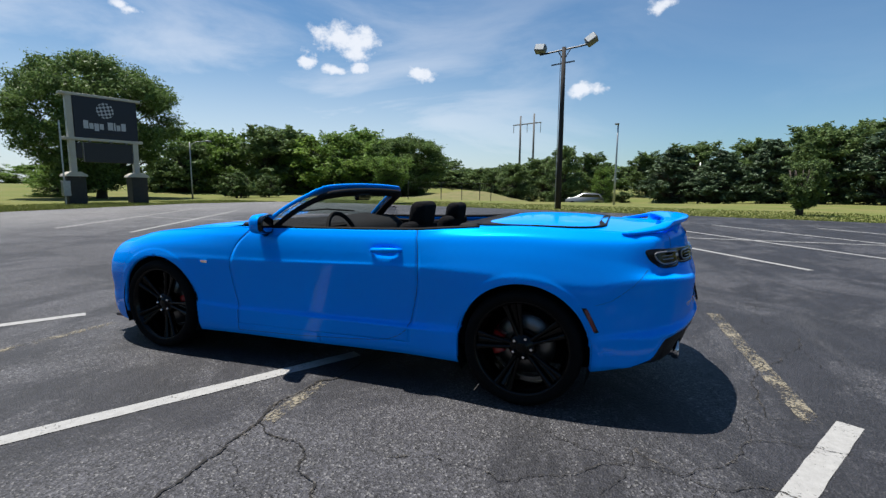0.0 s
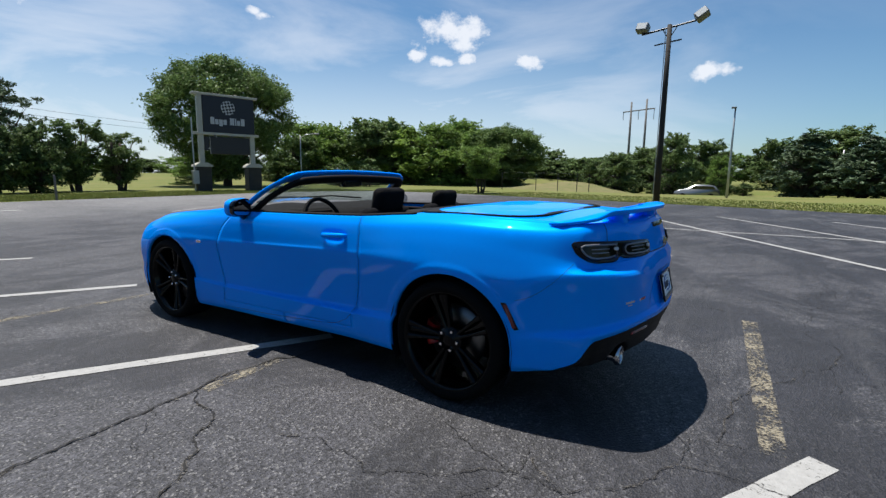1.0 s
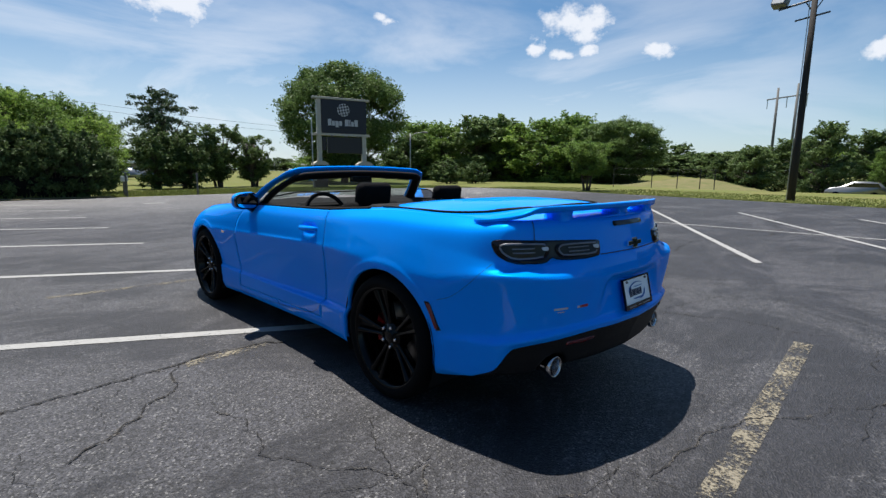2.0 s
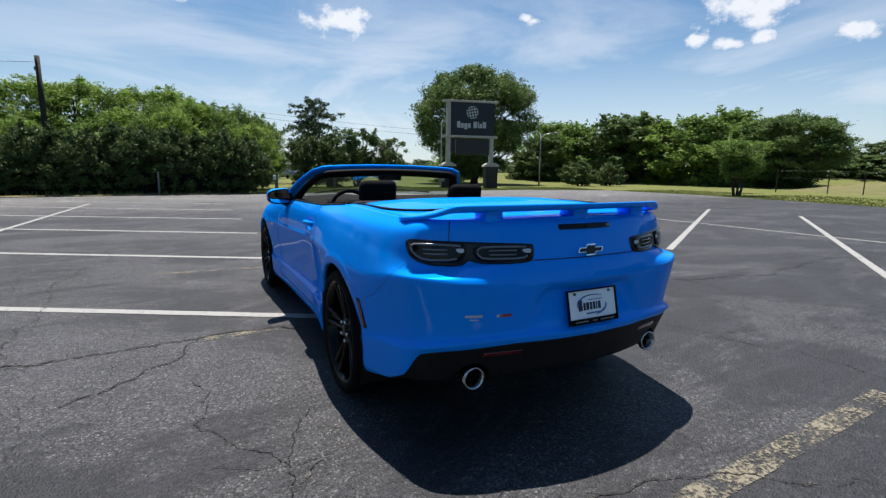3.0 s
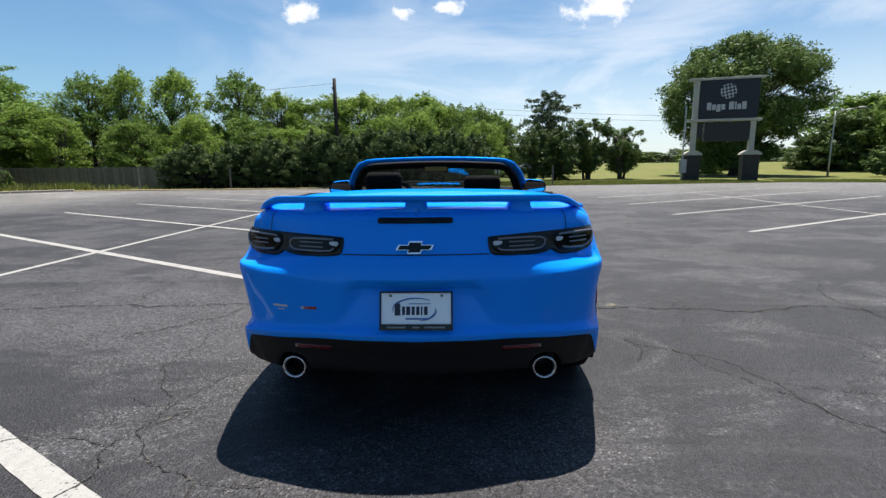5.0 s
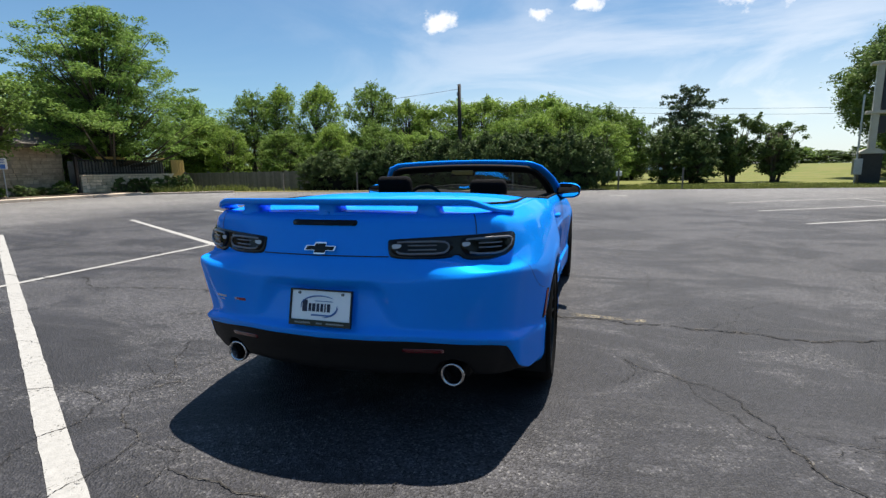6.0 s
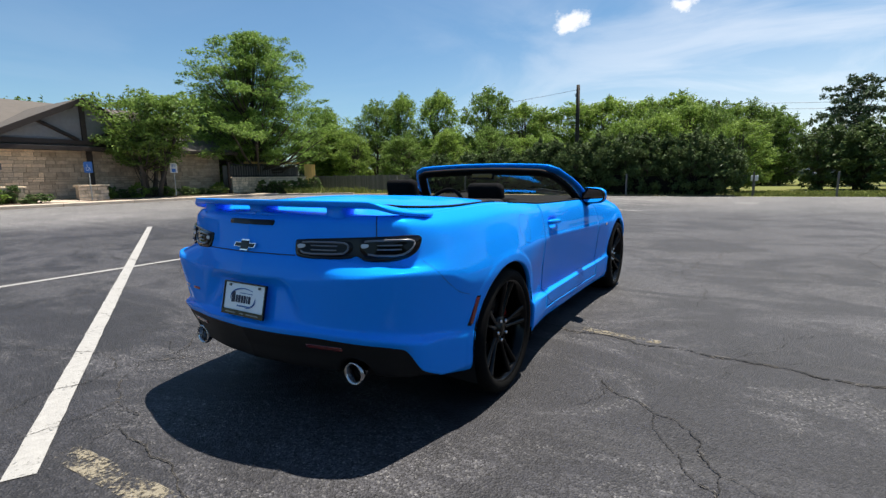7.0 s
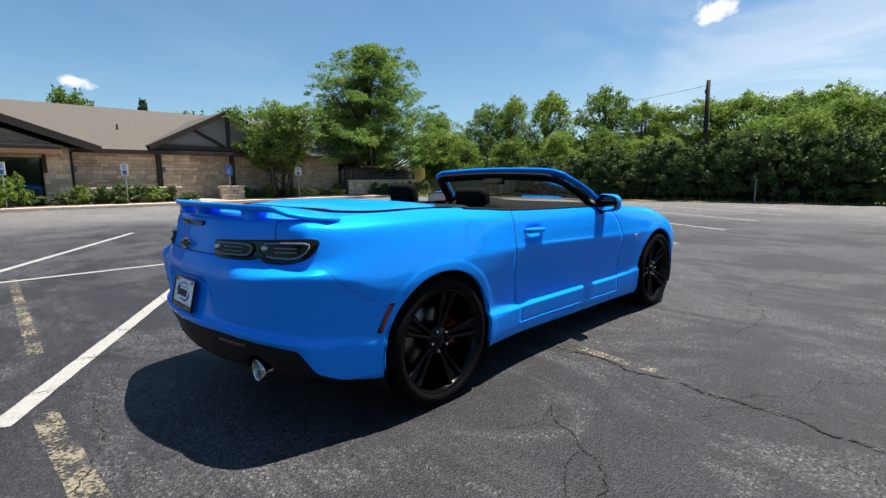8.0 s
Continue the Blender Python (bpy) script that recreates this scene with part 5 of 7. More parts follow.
def crack(pts, width, seed, amp=0.15):
    """A jagged dark gap; the wider ones have pale crumbled edges in places."""
    rng = random.Random(seed + 100)
    line = wander(pts, amp, seed, 5)
    verts, faces, edge_v, edge_f, open_edge, wide = [], [], [], [], False, rng.uniform(0.5, 1.0)
    for i, p in enumerate(line):
        d = line[min(i + 1, len(line) - 1)] - line[max(i - 1, 0)]
        s = Vector((-d.y, d.x, 0)).normalized()
        w = 0.6 * width * rng.uniform(0.12, 1.15) * min(1.0, 0.15 + min(i, len(line) - 1 - i) / 3)
        verts += [(*(p + s * w / 2).xy, 0.0065), (*(p - s * w / 2).xy, 0.0065)]
        if i:
            faces.append((2 * i - 2, 2 * i - 1, 2 * i + 1, 2 * i))
        if i % 9 == 0:
            open_edge, wide = rng.random() < 0.32, rng.uniform(0.3, 0.8)
        a, b = (rng.uniform(0.5, 1.4) * width * wide for _ in range(2))
        edge_v += [(*(p + s * a).xy, 0.0052), (*(p - s * b).xy, 0.0052)]
        if i and open_edge:
            edge_f.append((2 * i - 2, 2 * i - 1, 2 * i + 1, 2 * i))
    ob = tagged(raw("asphalt_crack", verts, faces, M["crack"]), "dark crack in the asphalt", "crack", "asphalt cracks", "structure")
    if width > 0.0085 and edge_f:
        raw("crumbled_edge", edge_v, edge_f, M["crumbs"], ob, "pale crumbled edge")


CRACKS = [([(-12, 0.9), (-7, 1.0), (-4.2, 1.12), (-2.9, 1.22), (-2.2, 1.22), (-1.85, 1.27), (-1.63, 1.28), (-0.9, 1.2), (0.9, 1.17), (1.17, 1.20), (1.49, 1.11), (1.88, 1.10), (2.32, 1.08), (2.66, 1.02), (4.2, 0.95), (8, 0.8), (12, 0.7)], 0.030),
          ([(-1.63, 1.28), (-1.73, 0.94), (-1.89, 0.82), (-2.09, 0.58), (-2.3, 0.42)], 0.020), ([(-1.69, 0.49), (-1.62, 0.06), (-1.68, -0.06), (-1.59, -0.19), (-1.47, -0.40), (-1.32, -0.60), (-1.35, -0.82), (-1.18, -1.02), (-0.88, -1.18), (-0.85, -1.44), (-0.9, -1.75)], 0.0095),
          ([(-1.1, -0.13), (-1.27, -0.39), (-1.32, -0.60)], 0.010), ([(-1.61, -0.48), (-1.39, -0.58), (-1.12, -0.58)], 0.009), ([(-2.86, 2.9), (-2.88, 2.07), (-2.9, 1.22)], 0.010), ([(-2.6, 8.6), (-2.78, 6.16), (-2.83, 4.78), (-2.91, 3.98), (-2.86, 2.9)], 0.013), ([(-1.86, 4.03), (-0.96, 3.87)], 0.008),
          ([(1.33, 0.38), (1.45, 0.24), (1.63, 0.13), (1.75, 0.09), (1.87, -0.08), (1.95, -0.30), (1.98, -0.62), (2.15, -1.1), (2.2, -1.7)], 0.014), ([(1.63, 0.13), (1.70, -0.10), (1.81, -0.27), (2.0, -0.5)], 0.009), ([(1.33, 0.38), (1.39, 0.21), (1.29, 0.0)], 0.008), ([(1.95, -0.30), (2.3, -0.42), (2.7, -0.5), (3.1, -0.75)], 0.009),
          ([(0.84, 3.88), (1.45, 3.97), (1.81, 5.45), (2.2, 6.4)], 0.012), ([(1.45, 3.97), (1.76, 3.05), (1.70, 2.4)], 0.010), ([(2.0, 1.1), (2.3, 1.75), (2.9, 2.1), (3.6, 2.2)], 0.008),
          ([(-1.26, -1.56), (-1.35, -1.25), (-1.40, -0.94), (-1.18, -0.63)], 0.011), ([(-0.88, -1.18), (-0.6, -1.2), (-0.56, -1.45)], 0.009), ([(-0.6, -1.30), (0.1, -1.42), (0.5, -1.68), (0.9, -1.9)], 0.010), ([(-1.4, -0.94), (-1.9, -0.9), (-2.5, -1.1)], 0.009),
          ([(0.4, -1.9), (1.4, -2.0), (2.6, -1.9), (4.2, -2.2)], 0.009), ([(2.6, -1.0), (3.2, -1.3), (3.4, -2.2), (4.3, -2.6)], 0.009),
          ([(1.8, 7.5), (2.4, 12), (1.9, 20)], 0.012), ([(-8.5, -2), (-7.9, 3), (-8.4, 8), (-7.8, 16)], 0.014), ([(4.2, -2.5), (4.0, 3), (4.5, 9), (4.1, 17)], 0.012), ([(-4.0, -4), (-3.6, -1.2), (-3.9, 1.15), (-3.5, 4.5)], 0.010)]
for i, (p, w) in enumerate(CRACKS):
    crack(p, w, i)
rng = random.Random(77)
for i in range(46):
    x, y = rng.uniform(-4.8, 4.8), rng.uniform(-3.0, 5.0)
    if abs(x) < 0.95 and -1.0 < y < 3.8:
        continue
    a, L = rng.uniform(0, 6.28), rng.uniform(0.3, 0.9)
    crack([(x, y), (x + L * math.cos(a), y + L * math.sin(a)), (x + L * 1.7 * math.cos(a + 0.5), y + L * 1.7 * math.sin(a + 0.5))], 0.006, 300 + i, 0.25)

# dry strip and kerb along the north-west edge
EDGE = [(-24.3, 19.5), (-20, 22.3), (-8, 23.1), (2, 24.3)]
dv, df = [], []
for i, (x, y) in enumerate(EDGE):
    for o, z in ((0.02, 0.035), (0.6, 0.05), (1.3, 0.0), (1.9, -0.06)):
        dv.append((x - o * (0.8 if i < 2 else 0.1), y + o * (0.75 if i < 2 else 1.0), z))
    if i:
        for k in range(3):
            a = 4 * i + k
            df.append((a - 4, a - 3, a + 1, a))
tagged(raw("dry_verge", dv, df, M["dry"], None, "", True), "dry tan earth and dead grass verge", "verge", kind="structure")
for (x0, y0), (x1, y1) in zip(EDGE[:2], EDGE[1:2]):
    d = Vector((x1 - x0, y1 - y0, 0))
    n = max(1, round(d.length / 3.0))
    for k in range(n):
        ob = part("kerb", boxed(0.01, d.length / n - 0.01, -0.08, 0.08, -0.1, 0.11, 0.02), M["concrete"])
        ob.matrix_world = pose(*(Vector((x0, y0, 0)) + d * (k / n)), 0, 0, math.degrees(math.atan2(d.y, d.x)))
        tagged(ob, "concrete kerb stone", "kerb", "kerb stones", "structure")

# west kerb, pavement and planting bed
tagged(part("pavement", boxed(-25.75, -24.45, -20, 19.6, -0.1, 0.13, 0.01), M["concrete"]), "tan concrete pavement in front of the building", "pavement", kind="structure")
for k in range(13):
    y0 = -20 + 3.05 * k
    tagged(part("kerb", boxed(-24.45, -24.28, y0, y0 + 3.03, -0.1, 0.15, 0.02), M["concrete"]), "concrete kerb stone", "kerb", "kerb stones", "structure")
tagged(part("planting_bed", boxed(-29.4, -25.75, -20, 19.6, -0.1, 0.15, 0.01), M["soil"]), "brown soil planting bed", "planting bed", kind="structure")

tagged(part("pavement", boxed(-29.4, -25.7, 7.3, 9.0, 0.0, 0.17, 0.01), M["concrete"]), "tan concrete path to the building", "path", kind="structure")

# dry earth bank beyond the fence in the north-east
bv, bf = [], []
for i in range(15):
    for j in range(15):
        x, y = 48 + 18 * i / 14, 7 + 22 * j / 14
        d = math.exp(-(((x - 57) / 5.5) ** 2) - ((y - 17.5) / 6.5) ** 2)
        bv.append((x, y, ground_z(x, y) - 0.12 + 1.35 * d + 0.12 * math.sin(1.9 * x) * math.sin(1.3 * y) * d))
        if i and j:
            a = i * 15 + j
            bf.append((a - 16, a - 1, a, a - 15))
tagged(raw("dry_bank", bv, bf, M["bank"], None, "", True), "bank of dry tan earth and dead grass", "bank", kind="structure")

# ---- plants ----
def leaves(rng, clumps, count, size, flat=0.8):
    """Many small leaf blades scattered through clumps (centre, radius)."""
    g = np.random.default_rng(rng.randrange(10**6))
    cen = np.array([tuple(c) for c, _ in clumps])
    rad = np.array([r for _, r in clumps])
    pick = g.choice(len(clumps), count, p=rad**2 / np.sum(rad**2))
    v = g.normal(size=(count, 3))
    v /= np.linalg.norm(v, axis=1)[:, None]
    q = g.random(count)[:, None] ** 0.5 * (1 + 0.7 * (g.random((count, 1)) < 0.28) * g.random((count, 1)))
    p = cen[pick] + v * q * rad[pick][:, None] * (1.15, 1.15, flat)
    n = v * 0.7 + g.normal(size=(count, 3)) * 0.75 + (0, 0, 0.45)
    n /= np.linalg.norm(n, axis=1)[:, None]
    a = np.cross(n, g.normal(size=(count, 3)))
    a /= np.linalg.norm(a, axis=1)[:, None]
    w = np.cross(n, a)
    k = (size * g.uniform(0.6, 1.35, count))[:, None]
    verts = np.stack([p - a * k - w * k * 0.25, p + w * k * 0.62 + n * k * 0.1, p + a * k - w * k * 0.2], 1).reshape(-1, 3)
    return verts.tolist(), np.arange(3 * count).reshape(-1, 3).tolist()


def twigs(rng, crown, per):
    """Smaller clumps set over the surface of each bough's clump, which gives the crown its lobes and gaps."""
    out = []
    for c, r in crown:
        for _ in range(per):
            v = Vector((rng.gauss(0, 1), rng.gauss(0, 1), rng.gauss(0.25, 0.9))).normalized()
            out.append((c + Vector((v.x, v.y, v.z * 0.75)) * r * rng.uniform(0.55, 1.05), r * rng.uniform(0.30, 0.58)))
        out.append((c, r * 0.8))
    return out


def build_tree(name, label, height, width, leaf, seed, count=5200, size=0.14, base=0.22, shape="round", trunk=0.16, stems=1, clumps=46, flat=0.8):
    """A tree round the origin; shape picks the outline of the crown."""
    rng = random.Random(seed)
    t = thing(name, label, "tree")
    crown = []
    lo = height * base
    for i in range(clumps):
        f = rng.random()
        z = lo + (height - lo) * f
        if shape == "cone":
            wr = width / 2 * (1.02 - f) ** 0.75
        elif shape == "broad":
            wr = width / 2 * min(1.0, 1.15 * (1.03 - f)) ** 0.6 * min(1, 0.6 + 2 * f)
        elif shape == "tall":
            wr = width / 2 * min(1.0, 0.45 + 1.7 * f) * (1.03 - f) ** 0.48
        elif shape == "vase":
            wr = width / 2 * (0.35 + 0.65 * f**0.7) * (1 if f < 0.8 else 1 - (f - 0.8) * 1.8)
        else:
            wr = width / 2 * math.sqrt(max(0.05, 1 - (2 * f - 0.85) ** 2 / 1.35))
        a, q = rng.uniform(0, math.tau), rng.random() ** 0.42
        r = min(width, height) * rng.uniform(0.065, 0.145) * (0.8 if shape in ("cone", "vase", "broad", "tall") else 1.0)
        wr = max(wr - r * 0.7, 0.05)
        crown.append((Vector((wr * q * math.cos(a), wr * q * math.sin(a), min(z, height - r * 0.75))), r))
    if shape == "dome":
        # lumpy boughs over a broad dome, widest above the middle, with a few inside
        crown = []
        for i in range(clumps):
            v = Vector((rng.gauss(0, 1), rng.gauss(0, 1), rng.gauss(0, 1))).normalized()
            q = rng.uniform(0.74, 0.90) if i % 5 else rng.uniform(0.2, 0.6)
            half = (height - lo) / 2
            wide = width / 2 * (1.0 if v.z > 0 else 1.0 - 0.22 * v.z * v.z)
            crown.append((Vector((v.x * q * wide, v.y * q * wide, lo + half * 1.04 + v.z * q * half)), min(width, height) * rng.uniform(0.06, 0.105)))
    if shape == "boughs":
        # whorls of level boughs round one straight stem, drooping at the tips
        crown = []
        for i in range(clumps):
            f = (i + rng.random()) / clumps
            z = lo + (height - lo) * (0.03 + 0.93 * f)
            reach = width / 2 * (1.02 - f) ** 0.42 * min(1.0, 0.66 + 1.6 * f) * rng.uniform(0.58, 1.10)
            a = 2.4 * i + rng.uniform(-0.3, 0.3)
            for q in (0.30, 0.52, 0.74, 0.94):
                r = (0.26 + 0.050 * reach) * (1.25 - 0.5 * q) * rng.uniform(0.7, 1.25)
                b = a + rng.uniform(-0.22, 0.22) * q
                crown.append((Vector((reach * q * math.cos(b), reach * q * math.sin(b), z + 0.25 * reach * (q - 0.95 * q * q) + rng.uniform(-0.25, 0.25))), r))
    if shape not in ("dome", "boughs"):
        # loose sprays reaching out of the crown
        for c, r in rng.sample(crown, min(len(crown), 40)):
            d = Vector((c.x * 2 / width + rng.gauss(0, 0.35), c.y * 2 / width + rng.gauss(0, 0.35), 0.55 + rng.random())).normalized()
            reach = min(width, height) * rng.uniform(0.05, 0.16)
            for k in range(1, 4):
                crown.append((c + d * (r * 0.7 + reach * k / 3), r * (0.62 - 0.15 * k)))
    wood = bmesh.new()
    for s in range(stems):
        off = Vector((rng.uniform(-1, 1), rng.uniform(-1, 1), 0)) * (0.0 if stems == 1 else 0.12 * width)
        lean = Vector((rng.uniform(-0.05, 0.05) * height, rng.uniform(-0.05, 0.05) * height, 0)) + off * 1.6
        pts = [off * 0.4 + lean * (k / 6) ** 1.2 + Vector((rng.gauss(0, 0.015), rng.gauss(0, 0.015), 0)) * height * 0.3 + Vector((0, 0, height * 0.86 * k / 6 - 0.1)) for k in range(7)]
        tube(wood, pts, [trunk * (1.25 if k == 0 else 1) * (1 - 0.92 * k / 6) + 0.012 for k in range(7)], 8)
        for c, r in crown[s::stems]:
            if rng.random() < (0.40 if shape == "boughs" else 0.75):
                k = min(5, max(1, int((c.z / height) * 5.2)))
                st = pts[k]
                if st.z < c.z + 0.4:
                    m = st.lerp(c, 0.5) + Vector((0, 0, -0.06 * height * rng.random()))
                    rr = trunk * 0.34 * (1 - 0.12 * k)
                    tube(wood, [st, m, c], [rr, rr * 0.6, 0.008], 5, False)
    part("trunk", wood, M["bark"], t, "", True)
    raw("crown", *leaves(rng, twigs(rng, crown, 7), int(count * 2.2), size * 0.78, flat), M[leaf], t)
    return t


PROTO = {}
def plant(kind, x, y, height, width, turn, label=None, z=None, lean=0.0):
    """Sets one copy of a prototype tree, scaled to its own height and spread."""
    ob, h, w = PROTO[kind]
    m = pose(x, y, ground_z(x, y) if z is None else z, lean, 0, turn) @ Matrix.Diagonal((width / w, width / w, height / h, 1))
    used = PROTO_USED.setdefault(kind, [])
    if not used:
        ob.matrix_basis = m
        new_ob = ob
        used.append(1)
    else:
        new_ob = copy_thing(ob, Matrix())
        new_ob.matrix_basis = m
    if label:
        new_ob["label"] = label
    return new_ob


PROTO_USED = {}
PROTO["oak"] = (build_tree("tree", "large dense dark green tree", 11.8, 11.5, "leaf_oak", 1, 46000, 0.155, 0.0, "dome", 0.3, 1, 240), 11.8, 11.5)
PROTO["wood_a"] = (build_tree("tree", "leafy green tree at the edge of the woods", 8, 7, "leaf", 2, 5200, 0.20, 0.05, "round", 0.2, 1, 96), 8, 7)
PROTO["wood_b"] = (build_tree("tree", "leafy green tree at the edge of the woods", 8, 6, "leaf_bright", 3, 5000, 0.20, 0.05, "tall", 0.2, 1, 96), 8, 6)
PROTO["wood_c"] = (build_tree("tree", "dark green tree at the edge of the woods", 7, 5.5, "leaf_dark", 4, 4800, 0.20, 0.03, "round", 0.2, 1, 89), 7, 5.5)
PROTO["cedar"] = (build_tree("cedar_tree", "dark green cedar with a ragged top", 6, 4, "leaf_cedar", 5, 6000, 0.15, 0.04, "broad", 0.16, 1, 128), 6, 4)
PROTO["airy"] = (build_tree("tree", "light airy green tree behind the hedge", 7.4, 5.4, "leaf_bright", 6, 8600, 0.115, 0.12, "round", 0.13, 2, 130), 7.4, 5.4)
PROTO["airy_dark"] = (build_tree("tree", "mid green tree behind the hedge", 7.2, 5.4, "leaf", 16, 8600, 0.115, 0.10, "round", 0.13, 1, 130), 7.2, 5.4)
PROTO["crape"] = (build_tree("shrub_tree", "multi-stemmed shrub tree on the grass verge", 3.4, 2.6, "leaf_dark", 7, 6000, 0.085, 0.14, "vase", 0.05, 6, 70, 1.1), 3.4, 2.6)
PROTO["juniper"] = (build_tree("juniper_tree", "dark ragged juniper with level boughs", 7.9, 8.4, "leaf_cedar", 35, 9000, 0.12, 0.12, "boughs", 0.2, 1, 44, 0.62), 7.9, 8.4)
PROTO["cypress"] = (build_tree("bald_cypress", "tall feathery bright green tree beside the building", 10.2, 8.7, "leaf_cypress", 8, 40000, 0.070, 0.17, "boughs", 0.22, 1, 104, 0.85), 10.2, 8.7)
PROTO["small"] = (build_tree("small_tree", "small spreading tree in the planting bed", 5.8, 5.4, "leaf", 9, 11000, 0.10, 0.34, "vase", 0.09, 4, 150, 0.5), 5.8, 5.4)
PROTO["hedge"] = (build_tree("hedge_shrub", "tall dark evergreen hedge shrub", 3.3, 3.0, "leaf_hedge", 10, 5200, 0.11, 0.0, "round", 0.06, 3, 80), 3.3, 3.0)
PROTO["clipped"] = (build_tree("clipped_shrub", "rounded clipped shrub on the grass", 1.8, 2.2, "leaf_dark", 11, 3200, 0.09, 0.08, "round", 0.05, 2, 57), 1.8, 2.2)
PROTO["bed"] = (build_tree("bed_shrub", "low leafy shrub in the planting bed", 1.0, 1.3, "leaf_bright", 12, 1600, 0.07, 0.0, "round", 0.02, 3, 34), 1.0, 1.3)
PROTO["bed_dark"] = (build_tree("bed_shrub", "low dark leafy shrub in the planting bed", 1.0, 1.3, "leaf_dark", 13, 1600, 0.07, 0.0, "round", 0.02, 3, 34), 1.0, 1.3)

PROTO["far_a"] = (build_tree("tree", "far green tree on the horizon", 8, 7, "leaf", 22, 1500, 0.36, 0.05, "round", 0.2, 1, 40), 8, 7)
PROTO["far_c"] = (build_tree("tree", "dark green tree at the edge of the woods", 7, 5.5, "leaf_dark", 24, 2200, 0.27, 0.03, "round", 0.2, 1, 60), 7, 5.5)

rng = random.Random(5)
plant("oak", 27.4, 45.0, 13.0, 14.2, 0)
# woods to the east, growing taller towards the south
for i in range(15):
    a = radians(95 + 4.3 * i)
    d = 60 + rng.uniform(-3, 3) - 0.3 * i
    x, y = -3.5 + d * math.sin(a), -0.5 + d * math.cos(a)
    h = 5.9 + 0.10 * i + rng.uniform(-0.6, 0.7)
    plant(rng.choice(["cedar", "cedar", "wood_c", "wood_c"]), x, y, h, 8.2 + rng.uniform(-0.8, 1.2), rng.uniform(0, 360))
for i in range(13):
    a = radians(97 + 5.0 * i)
    d = 71 + rng.uniform(-3, 3)
    plant(rng.choice(["wood_c", "wood_c", "cedar"]), -3.5 + d * math.sin(a), -0.5 + d * math.cos(a), 7.6 + 0.15 * i + rng.uniform(-0.6, 0.6), 9.5, rng.uniform(0, 360))
for x, y, h, w, k in ((60, 13, 4.9, 6.0, "wood_c"), (63, 16.5, 4.2, 4.5, "wood_c"), (61, 6.8, 7.2, 6.0, "wood_c"), (61.4, 2.0, 4.6, 3.4, "wood_a"), (76, 4, 6.4, 8, "wood_c"), (78, 12, 6.0, 8, "wood_c"), (77, -4, 6.4, 8, "wood_c")):
    plant(k, x, y, h, w, rng.uniform(0, 360))
for i in range(9):
    plant("hedge", 64.0 + 0.1 * i, 15.5 - 2.0 * i, 1.5, 2.4, 40 * i, "low dark hedge along the road")
# woods to the north-east
for x, y, h, w, k in ((59.5, 31.2, 7.0, 7, "wood_c"), (56.5, 32.6, 7.0, 7, "wood_a"), (55.0, 36.5, 7.8, 9, "wood_a"), (52.5, 40.8, 7.6, 8, "wood_b"), (49.5, 45.0, 8.4, 8, "wood_c"), (46.5, 48.5, 7.6, 7, "wood_a"), (43.0, 51.0, 6.2, 5.6, "wood_c"),
                      (40.6, 53.5, 4.3, 3.6, "wood_c"), (62, 38, 9.0, 10, "wood_a"), (56, 47, 9.0, 10, "wood_c"), (48, 56, 8.2, 10, "wood_a"), (33, 58, 3.6, 4, "wood_c"), (28, 52, 3.5, 4, "wood_a")):
    plant(k, x, y, h * 1.08, w * 1.42, rng.uniform(0, 360), z=-0.5)
plant("oak", 58.9, 28.4, 8.9, 12.4, 130, "broad dark green tree at the edge of the woods", z=-0.5)
for i in range(12):
    a = radians(38 + 3.6 * i)
    plant("far_c", 82 * math.sin(a), 82 * math.cos(a), (8.2 + rng.uniform(-1.2, 0.8)) * ((0.45, 0.75, 0.92)[i] if i < 3 else 1.0 if i < 8 else 0.58), 10, rng.uniform(0, 360), z=-0.3)
for i in range(16):
    a = radians(62 + 2.6 * i)
    d = 125 + rng.uniform(-8, 8)
    plant(rng.choice(["far_a", "far_c"]), d * math.sin(a), d * math.cos(a), 5.8 + rng.uniform(-0.8, 1.2), 12, rng.uniform(0, 360), "far green tree on the horizon", z=0.6)
for i in range(14):
    a = radians(2 + 2.6 * i)
    d = 150 + rng.uniform(-8, 8)
    plant(rng.choice(["far_a", "far_c"]), d * math.sin(a), d * math.cos(a), 4.6 + rng.uniform(-1, 1.5), 14, rng.uniform(0, 360), "far green tree on the horizon", z=0.2)
for x, y, h, w in ((35.5, 36.5, 2.5, 4.3), (39.2, 36.0, 2.3, 3.6)):
    plant("clipped", x, y, h, w, 50 * x)
plant("small", 29.5, 16.1, 3.5, 4.4, 20, "small tree on the mown grass")
plant("crape", 25.1, -8.9, 2.7, 2.6, 80, "small shrub tree on the mown grass")
# verge to the north
plant("juniper", 9.6, 46.0, 8.3, 9.2, 10)
for x, y, h, w in ((6.6, 35.4, 3.9, 3.7), (8.4, 36.0, 3.9, 3.9)):
    plant("hedge", x, y, h, w, 30 * x)
for x, y, h, w in ((11.1, 37.4, 4.6, 4.3), (14.0, 37.6, 4.1, 4.6)):
    plant("crape", x, y, h, w, 70 * x)
for i in range(1, 17):
    x = -17.2 + 1.15 * i
    plant("hedge", x, 24.75 + 0.045 * i + rng.uniform(-0.3, 0.3), 2.15 + 0.035 * i + rng.uniform(-0.5, 0.75), 2.5, rng.uniform(0, 360))
for i in range(9):
    x = -9.5 + 1.45 * i
    if abs(x + 7.8) < 1.7:
        continue
    plant(("airy", "airy_dark", "airy")[i % 3], x, 31.0 + rng.uniform(-0.8, 0.8), 4.2 + rng.uniform(-1.0, 0.7) - 0.04 * i, 4.2 + rng.uniform(-0.8, 0.8), rng.uniform(0, 360))
